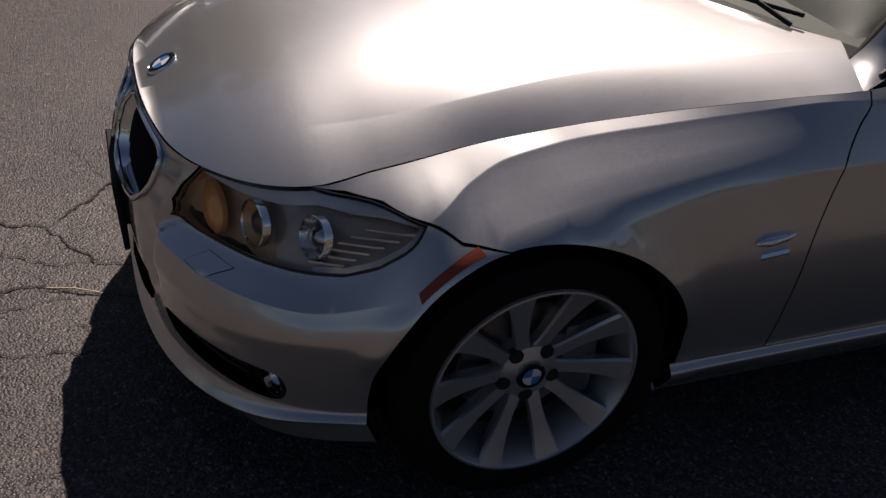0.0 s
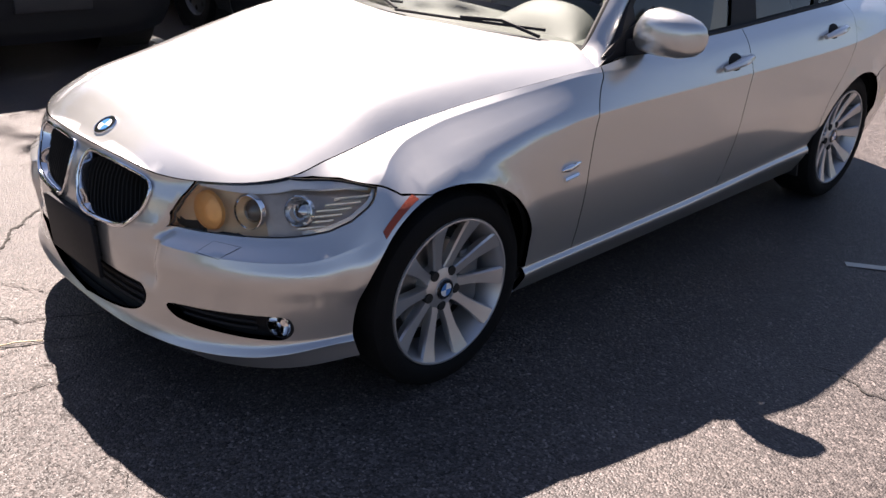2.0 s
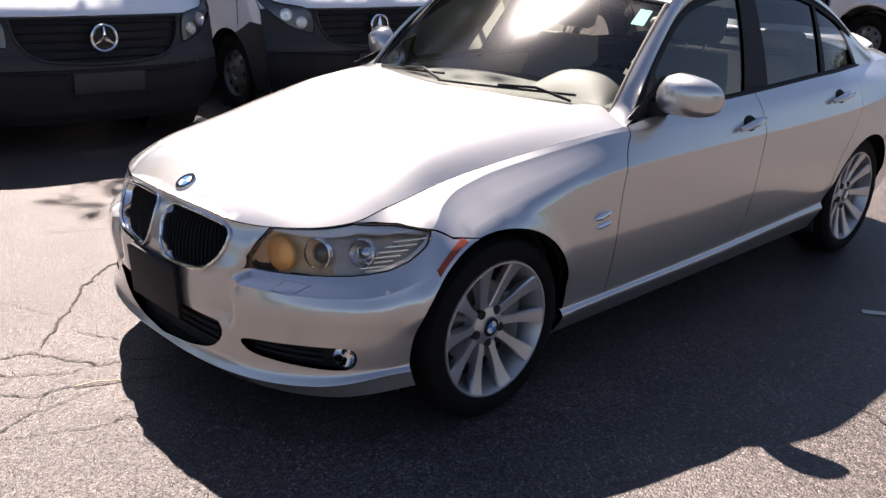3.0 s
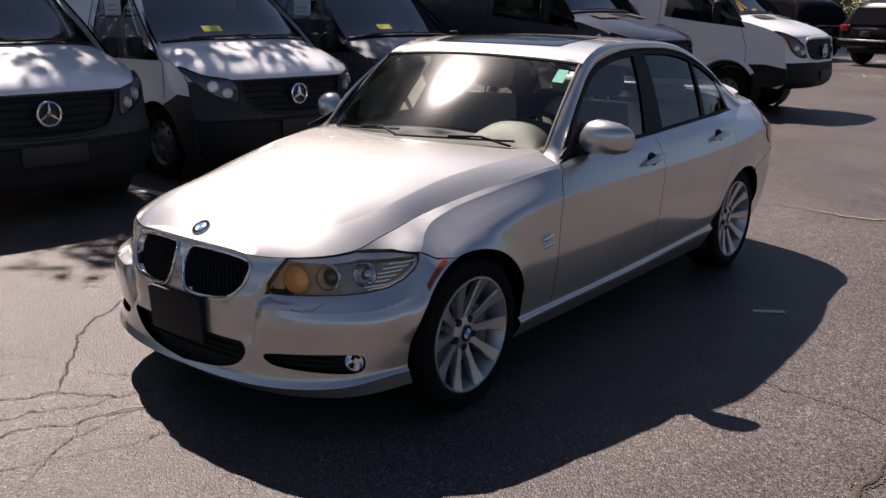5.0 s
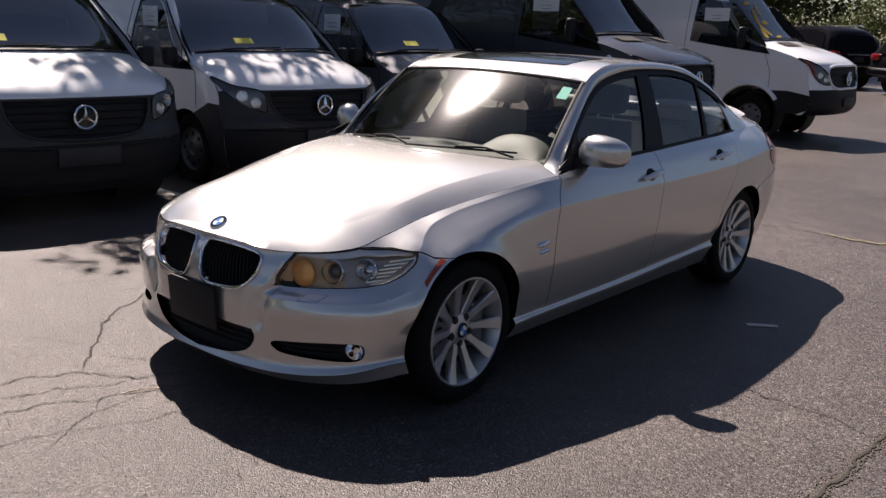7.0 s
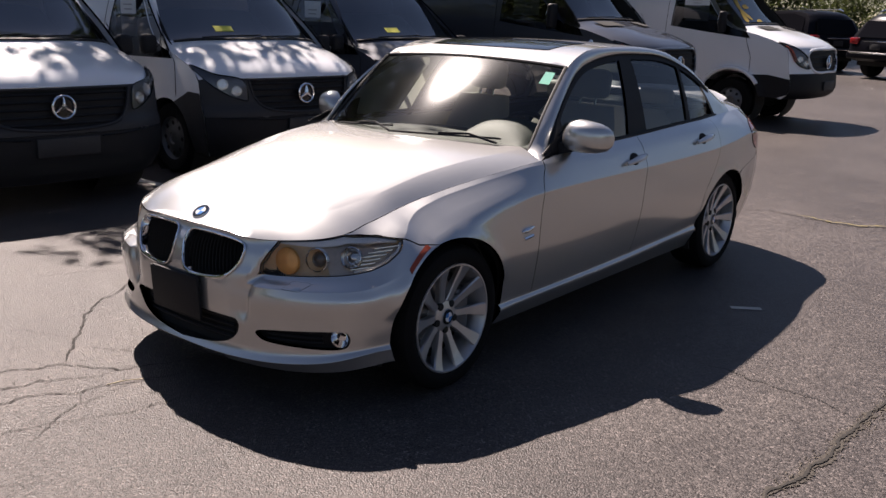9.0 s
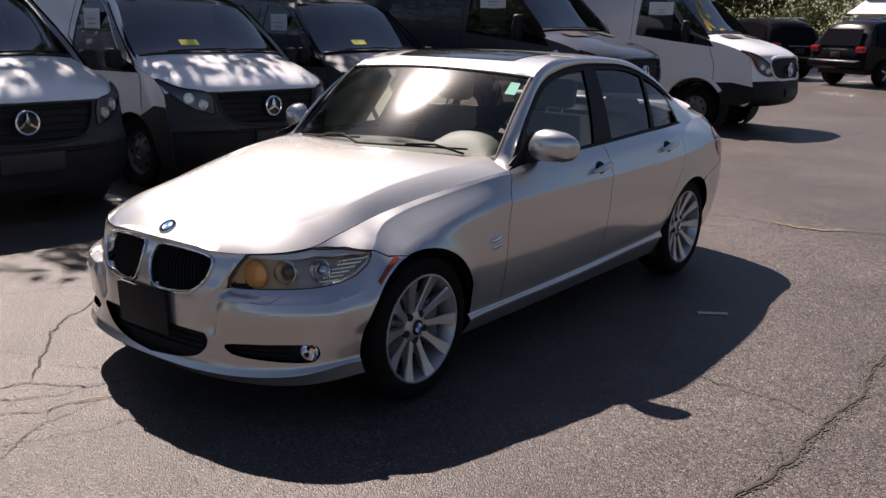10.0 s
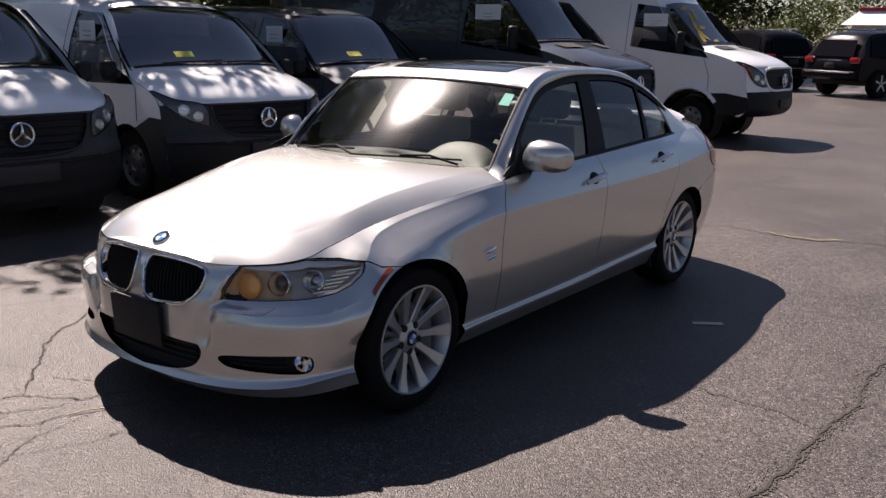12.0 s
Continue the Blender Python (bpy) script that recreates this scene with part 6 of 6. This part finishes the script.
        if kind is SPRINTER:
            for wy2 in (kind["wheel_y"], kind["wheel_y"] + kind["base"]):
                q = np.array([(-(wy2 + (wr + 0.03) * math.cos(a)), kind["wr"] + (wr + 0.03) * math.sin(a)) for a in np.linspace(0.45, 2.55, 24)])
                P, N = surf(flank, q, sd)
                part("arch_flare", tube(P + N * 0.010, 0.038, 8, flat=0.9), colour, V)
    # wheels
    for wy in (kind["wheel_y"], kind["wheel_y"] + kind["base"]):
        for f in (-1, 1):
            w = new("wheel")
            w.parent = V
            w.matrix_basis = pose(f * (hw(0.5) - 0.13), wy, kind["wr"], 0, 0, -90 if f < 0 else 90)
            r = kind["wr"]
            part("tyre", lathe([(0.20, 0.10), (r - 0.03, 0.11), (r, 0.08), (r, -0.08), (r - 0.03, -0.11), (0.225, -0.105), (0.205, -0.09)], 40), RUBBER, w)
            part("rim", lathe([(0.215, -0.095), (0.205, -0.085), (0.19, -0.05), (0.15, -0.06), (0.10, -0.085), (0.06, -0.09), (0.05, -0.075), (0.0, -0.075)], 40), STEEL, w, "grey steel wheel")
            for k in range(8):
                a = 2 * math.pi * k / 8
                h = lathe([(0.0, -0.0765), (0.022, -0.0765)], 12)
                bmesh.ops.transform(h, matrix=Matrix.Translation((0.145 * math.cos(a), -0.002, 0.145 * math.sin(a))), verts=h.verts)
                # flat black disc in place of the shade inside a wheel hole
                part("wheel_hole", h, SHADEBLACK, w)
            part("arch_shell", lathe([(r + 0.06, -0.10), (r + 0.06, 0.3)], 32), SHADEBLACK, w)
    part("underside", box(1.6, kind["length"] - 0.7, 0.06, (0, kind["length"] / 2 + 0.3, kind["prof"][0][1] + 0.09)), SHADEBLACK, V)
    L0 = kind["length"]
    part("rear_panel", box(2 * float(hw(1.5)) - 0.1, 0.05, kind["prof"][-1][1] - zb - 0.1, (0, L0 + 0.0, (kind["prof"][-1][1] + zb) / 2 - 0.02), 0.02), colour, V)
    # window sheet and notice
    wl = kind["window"]
    c, n = surf(flank, np.array([(-(wl[2][0] + (0.16 if kind is METRIS else 0.26)), wl[0][1] + (0.37 if kind is METRIS else 0.46))]))
    sheet = box(0.004, 0.29 if kind is METRIS else 0.42, 0.40 if kind is METRIS else 0.44, c[0] + np.array([0.012, 0, 0]), 0.0)
    part("window_sheet", sheet, PAPER, V, "white price sheet inside the window")
    for k in range(5):
        part("sheet_line", box(0.002, 0.16 - 0.02 * (k % 2), 0.010, c[0] + np.array([0.008, 0, 0.10 - 0.045 * k])), LINEGREY, V)
    nv = spline([(-0.42, m[3] + 0.14), (-0.22, m[3] + 0.14), (-0.22, m[3] + 0.22), (-0.42, m[3] + 0.22)], 1, True)
    if kind is METRIS:
        panel("notice", nv, face, YELLOW, V, (), 0.1, 0.0, 0.0, off=0.007, label="yellow notice on the windscreen")
    return V


LINEGREY = mat("print_grey", (0.35, 0.36, 0.38), 0.8)
GREYWHITE = paint("arctic_white_paint", (0.80, 0.81, 0.83), False, 0.0, 0.4)
PAINTMARK = mat("yellow_window_paint", (0.26, 0.18, 0.02), 0.7, vary=0.35, vscale=14)


def paint_marks(V, kind):
    """Slanted strokes of yellow paint brushed on the windscreen."""
    face, m3 = FACES[V.name]
    for n, (u, dv, w, h, lean) in enumerate(((-0.62, 0.10, 0.10, 0.30, 0.10), (-0.44, 0.16, 0.09, 0.26, -0.08), (-0.30, 0.08, 0.22, 0.08, 0.02), (-0.52, 0.42, 0.10, 0.28, 0.06), (-0.33, 0.40, 0.20, 0.09, -0.03), (-0.28, 0.58, 0.09, 0.22, 0.05), (-0.58, 0.78, 0.22, 0.08, 0.02))):
        q = spline([(u, m3 + dv), (u + w, m3 + dv + 0.02), (u + w * 0.9 + lean, m3 + dv + h), (u + 0.1 * w + lean, m3 + dv + h - 0.03)], 3, True)
        panel("paint_stroke", q, face, PAINTMARK, V, (), 0.06, 0.0, 0.0, off=0.008, label="yellow window paint")


van = make_van(METRIS, GREYWHITE, CLADDING, "white panel van with black lower nose, parked in shade")
van.matrix_world = pose(0.63, 3.40, 0, 0, 0, -3.5)
copy_thing(van, pose(3.05, 3.38, 0, 0, 0, -3.0))
copy_thing(van, pose(-1.82, 3.42, 0, 0, 0, -3.0))
dark = make_van(METRIS, DARKGREY, CLADDING, "dark grey panel van parked in shade")
dark.matrix_world = pose(5.48, 3.38, 0, 0, 0, -3.0)
sprd = make_van(SPRINTER, DARKGREY, PLASTIC, "dark grey high-roof van, parked beside a white one")
sprd.matrix_world = pose(8.6, 2.2, 0, 0, 0, 0)
sprw = make_van(SPRINTER, GREYWHITE, PLASTIC, "white high-roof van with black bumper, in sunlight")
paint_marks(sprw, SPRINTER)
sprw.matrix_world = pose(12.30, 1.42, 0, 0, 0, 0)

# ---- dark off-roaders far off ----
def make_suv(label):
    """An off-roader; its tail faces negative y in its own axes."""
    S = empty("suv", label, "suv", group="far parked cars")
    prof = [(0.10, 0.45), (0.0, 0.55), (0.0, 0.80), (0.06, 1.02), (0.30, 1.48), (0.55, 1.70), (1.2, 1.77), (2.3, 1.76), (2.9, 1.66), (3.55, 1.12), (4.3, 1.04), (4.72, 0.90), (4.78, 0.55), (4.7, 0.40)]
    wid = inp([(0.4, 0.86), (0.7, 0.95), (1.05, 0.94), (1.4, 0.80), (1.78, 0.66)])
    p = spline(prof, 4)
    rows = []
    for q in (-1, -0.97, -0.85, -0.5, 0, 0.5, 0.85, 0.97, 1):
        rows.append([(q * float(wid(z)), y + 0.10 * abs(q) ** 4 * (1 if y < 2.4 else -1), z - 0.05 * abs(q) ** 4 * (z > 1.5)) for y, z in p])
    part("body_shell", loft(rows), BLACKPAINT, S)
    for f in (-1, 1):
        bm = bmesh.new()
        vs = [bm.verts.new((f * float(wid(z)), y + 0.10 * (1 if y < 2.4 else -1), z - 0.05 * (z > 1.5))) for y, z in p]
        bm.faces.new(vs if f < 0 else vs[::-1])
        bmesh.ops.triangulate(bm, faces=bm.faces)
        part("side_panel", bm, BLACKPAINT, S)
        win = [(0.45, 1.08), (0.62, 1.55), (1.2, 1.66), (2.3, 1.64), (2.75, 1.52), (3.2, 1.10)]
        bm = bmesh.new()
        vs = [bm.verts.new((f * (float(wid(z)) + 0.012), y, z)) for y, z in win]
        bm.faces.new(vs)
        part("side_window", bm, DARKPANE, S)
        part("tail_lamp", box(0.28, 0.14, 0.17, (f * 0.76, 0.09, 0.98), 0.03), REDLENS, S, "red tail lamp")
        part("roof_rail", tube([(f * 0.62, 0.7, 1.76), (f * 0.62, 0.9, 1.82), (f * 0.62, 2.3, 1.81), (f * 0.62, 2.5, 1.74)], 0.02, 6), CHROME, S)
        for wy in (0.95, 3.85):
            w = new("wheel")
            w.parent = S
            w.matrix_basis = pose(f * 0.84, wy, 0.37, 0, 0, -90 if f < 0 else 90)
            part("tyre", lathe([(0.24, 0.12), (0.34, 0.13), (0.37, 0.09), (0.37, -0.09), (0.34, -0.13), (0.25, -0.12)], 36), RUBBER, w)
            part("rim", lathe([(0.25, -0.12), (0.24, -0.09), (0.10, -0.08), (0.06, -0.10), (0.0, -0.10)], 36), SHADEBLACK, w)
            for k in range(5):
                b = box(0.05, 0.03, 0.22, (0, -0.112, 0.13), 0.008)
                bmesh.ops.rotate(b, cent=(0, 0, 0), matrix=Matrix.Rotation(2 * math.pi * k / 5, 3, "Y"), verts=b.verts)
                part("spoke", b, ALLOY, w)
    part("rear_window", loft([[(-0.70, 0.055, 1.08), (0.70, 0.055, 1.08)], [(-0.60, 0.285, 1.52), (0.60, 0.285, 1.52)]], 0.01), DARKPANE, S)
    part("rear_bumper", box(1.78, 0.16, 0.20, (0, 0.0, 0.60), 0.05, 3), BLACKPAINT, S)
    part("bumper_strip", box(1.5, 0.02, 0.03, (0, -0.085, 0.66), 0.006), CHROME, S)
    part("tailgate_strip", box(0.8, 0.03, 0.025, (0, -0.015, 0.98), 0.006), CHROME, S)
    part("plate_panel", box(0.34, 0.012, 0.16, (0, -0.012, 0.84), 0.004), CLADDING, S)
    part("underside", box(1.6, 4.2, 0.2, (0, 2.4, 0.42)), SHADEBLACK, S)
    return S


suv = make_suv("black off-roader with red tail lamps parked on the lot")
suv.matrix_world = pose(23.7, 3.75, 0.195, 0, 0, -117)
suv2 = copy_thing(suv, pose(25.5, 5.25, 0.21, 0, 0, -35))
suv2["label"] = "dark off-roader with roof rails parked beside another"

# ---- trees ----
BARK = mat("bark", (0.10, 0.075, 0.055), 0.95, bump=1.0, bscale=18, vary=0.4, vscale=6)


def leaf_mat(name, color):
    m = mat(name, color, 0.55, spec=0.3)
    nt = m.node_tree
    b = nt.nodes["Principled BSDF"]
    g = nt.nodes.new("ShaderNodeNewGeometry")
    r = nt.nodes.new("ShaderNodeValToRGB")
    r.color_ramp.elements[0].color = (*[c * 0.5 for c in color], 1)
    r.color_ramp.elements[1].color = (color[0] * 1.9, color[1] * 1.6, color[2] * 1.1, 1)
    nt.links.new(g.outputs["Random Per Island"], r.inputs[0])
    nt.links.new(r.outputs[0], b.inputs["Base Color"])
    tr = nt.nodes.new("ShaderNodeBsdfTranslucent")
    nt.links.new(r.outputs[0], tr.inputs[0])
    mx = nt.nodes.new("ShaderNodeMixShader")
    mx.inputs[0].default_value = 0.35
    nt.links.new(b.outputs[0], mx.inputs[1])
    nt.links.new(tr.outputs[0], mx.inputs[2])
    nt.links.new(mx.outputs[0], nt.nodes["Material Output"].inputs[0])
    return m


LEAF = leaf_mat("green_leaves", (0.045, 0.075, 0.025))
FARLEAF = leaf_mat("far_green_leaves", (0.048, 0.070, 0.026))


def leaves(rng, centres, radii, count, size):
    """Leaf blades scattered in clumps: vertices and faces."""
    pick = rng.choice(len(centres), count, p=radii ** 3 / (radii ** 3).sum())
    d = rng.normal(size=(count, 3))
    d /= np.linalg.norm(d, axis=1)[:, None]
    c = centres[pick] + d * (radii[pick] * rng.uniform(0.25, 1.0, count) ** 0.6)[:, None] * np.array([1, 1, 0.8])
    a = rng.normal(size=(count, 3))
    a /= np.linalg.norm(a, axis=1)[:, None]
    b = np.cross(a, rng.normal(size=(count, 3)))
    b /= np.linalg.norm(b, axis=1)[:, None]
    n = np.cross(a, b)
    s = size * rng.uniform(0.6, 1.4, count)[:, None]
    v = np.stack([c - a * s, c - b * s * 0.45 + n * s * 0.1, c + a * s, c + b * s * 0.45 + n * s * 0.1], 1).reshape(-1, 3)
    f = np.arange(count * 4).reshape(-1, 4)
    return v, f


def make_tree(x, y, height, spread, seed, count=12000, size=0.10, low=0.42, label="leafy deciduous tree behind the vans", leaf=None):
    rng = np.random.default_rng(seed)
    T = empty("tree", label, "tree", pose(x, y, 0), "trees of the lot")
    trunk_h = height * low
    bend = rng.uniform(-0.25, 0.25, 2)
    pts = [(bend[0] * t ** 2, bend[1] * t ** 2, trunk_h * 1.3 * t) for t in np.linspace(0, 1, 8)]
    part("trunk", tube(pts, [0.20 * (1 - 0.55 * t) * height / 8 + (0.10 if t == 0 else 0) for t in np.linspace(0, 1, 8)], 12), BARK, T)
    centres, radii = [], []
    for k in range(9):
        a = 2 * math.pi * k / 9 + rng.uniform(-0.3, 0.3)
        start = Vector(pts[4 + k % 4])
        reach, rise = spread * rng.uniform(0.45, 0.95), height * rng.uniform(0.15, 0.5)
        end = start + Vector((math.cos(a) * reach, math.sin(a) * reach, min(rise, height - start.z - 0.5)))
        mid = (start + end) / 2 + Vector((0, 0, 0.3))
        part("limb", tube(spline([tuple(start), tuple(mid), tuple(end)], 4), [0.09 * (1 - 0.8 * t) * height / 8 for t in np.linspace(0, 1, 9)], 7), BARK, T)
        for q, r in ((end, 0.34), (mid, 0.30)):
            for j in range(3):
                centres.append(np.array(q) + rng.normal(size=3) * spread * 0.16)
                radii.append(spread * r * rng.uniform(0.6, 1.1))
    centres.append(np.array((0, 0, height * 0.9)))
    radii.append(spread * 0.4)
    v, f = leaves(rng, np.array(centres), np.array(radii), count, size)
    raw("crown", v, f, leaf or LEAF, T)
    return T


for n, (x, y, h, s) in enumerate(((-2.4, 10.0, 7.6, 2.8), (4.3, 9.2, 9.6, 2.5), (6.3, 9.8, 7.8, 2.7), (9.2, 9.9, 8.0, 2.9), (12.6, 12.4, 7.6, 2.7))):
    make_tree(x, y, h, s, 20 + n, (12000, 8500, 9500, 11000, 11000)[n], 0.095)
for n, (x, y, h, s) in enumerate(((26, 16, 9, 4.0), (33, 13, 10, 4.5), (40, 17, 11, 5.0), (45, 16.5, 10, 4.6), (49, -4.5, 9, 4.2), (70, 10, 11, 5), (22, 24, 11, 5))):
    make_tree(x, y, h, s, 60 + n, 26000, 0.12, 0.30, "leafy tree at the far side of the lot", FARLEAF)

# hedge and woods closing the far side
rng = np.random.default_rng(5)
t = rng.uniform(0, 1, 260)
cx = np.concatenate([-30 + 95 * t[:180], 74 + 6 * rng.normal(size=80)])
cy = np.concatenate([20 + 0.12 * cx[:180] + 2.0 * rng.normal(size=180), -25 + 55 * rng.uniform(0, 1, 80)])
cz = rng.uniform(0.4, 6.0, 260)
v, f = leaves(rng, np.stack([cx, cy, cz], 1), rng.uniform(1.2, 2.6, 260), 170000, 0.15)
tagged(raw("far_woods", v, f, FARLEAF), "dense green trees behind the parking lot", "trees", kind="stuff")
# trees added out of view, to be reflected and to cover the low sky
ang = rng.uniform(0, 2 * math.pi, 240)
rad = rng.uniform(42, 60, 240)
keep = np.sin(ang) < np.where(np.cos(ang) > 0, -0.12, 0.25)
cc = np.stack([rad * np.cos(ang) - 5, rad * np.sin(ang), rng.uniform(0.5, 5.0, 240)], 1)[keep]
v, f = leaves(rng, cc, rng.uniform(2.0, 3.8, len(cc)), 14000, 0.42)
tagged(raw("unseen_woods", v, f, LEAF), "unseen green trees round the parking lot, added for reflections", "trees", kind="stuff")

# low building with a red roof edge
REDSIGN = mat("red_fascia", (0.45, 0.03, 0.06), 0.5, vary=0.1)
WHITEROOF = mat("white_sheet_roof", (0.78, 0.78, 0.80), 0.5, vary=0.08, vscale=1.5)
WALLP = mat("pale_wall", (0.55, 0.54, 0.52), 0.85, vary=0.12, vscale=2)
H = empty("building", "low pale building with white roof and red roof edge", "building", pose(58.5, 6.4, 0.1, 0, 0, -90))
part("wall", box(9, 7, 2.7, (0, 0, 1.35), 0.03), WALLP, H)
hip = bmesh.new()
low = [hip.verts.new((x, y, 2.62)) for x, y in ((-5.0, -4.0), (5.0, -4.0), (5.0, 4.0), (-5.0, 4.0))]
top = [hip.verts.new((x, y, 3.42)) for x, y in ((-4.2, -3.2), (4.2, -3.2), (4.2, 3.2), (-4.2, 3.2))]
for k in range(4):
    hip.faces.new((low[k], low[(k + 1) % 4], top[(k + 1) % 4], top[k]))
hip.faces.new(top)
hip.faces.new(low[::-1])
part("roof", hip, WHITEROOF, H, "white hipped roof", smooth=False)
part("fascia", box(8.5, 6.5, 0.20, (0, 0, 3.53), 0.03), REDSIGN, H, "red roof edge")
for k in range(4):
    w = part("window", box(1.6, 0.1, 1.3, (-3.3 + 2.2 * k, -3.52, 1.5), 0.02), GLOSSBLACK, H)
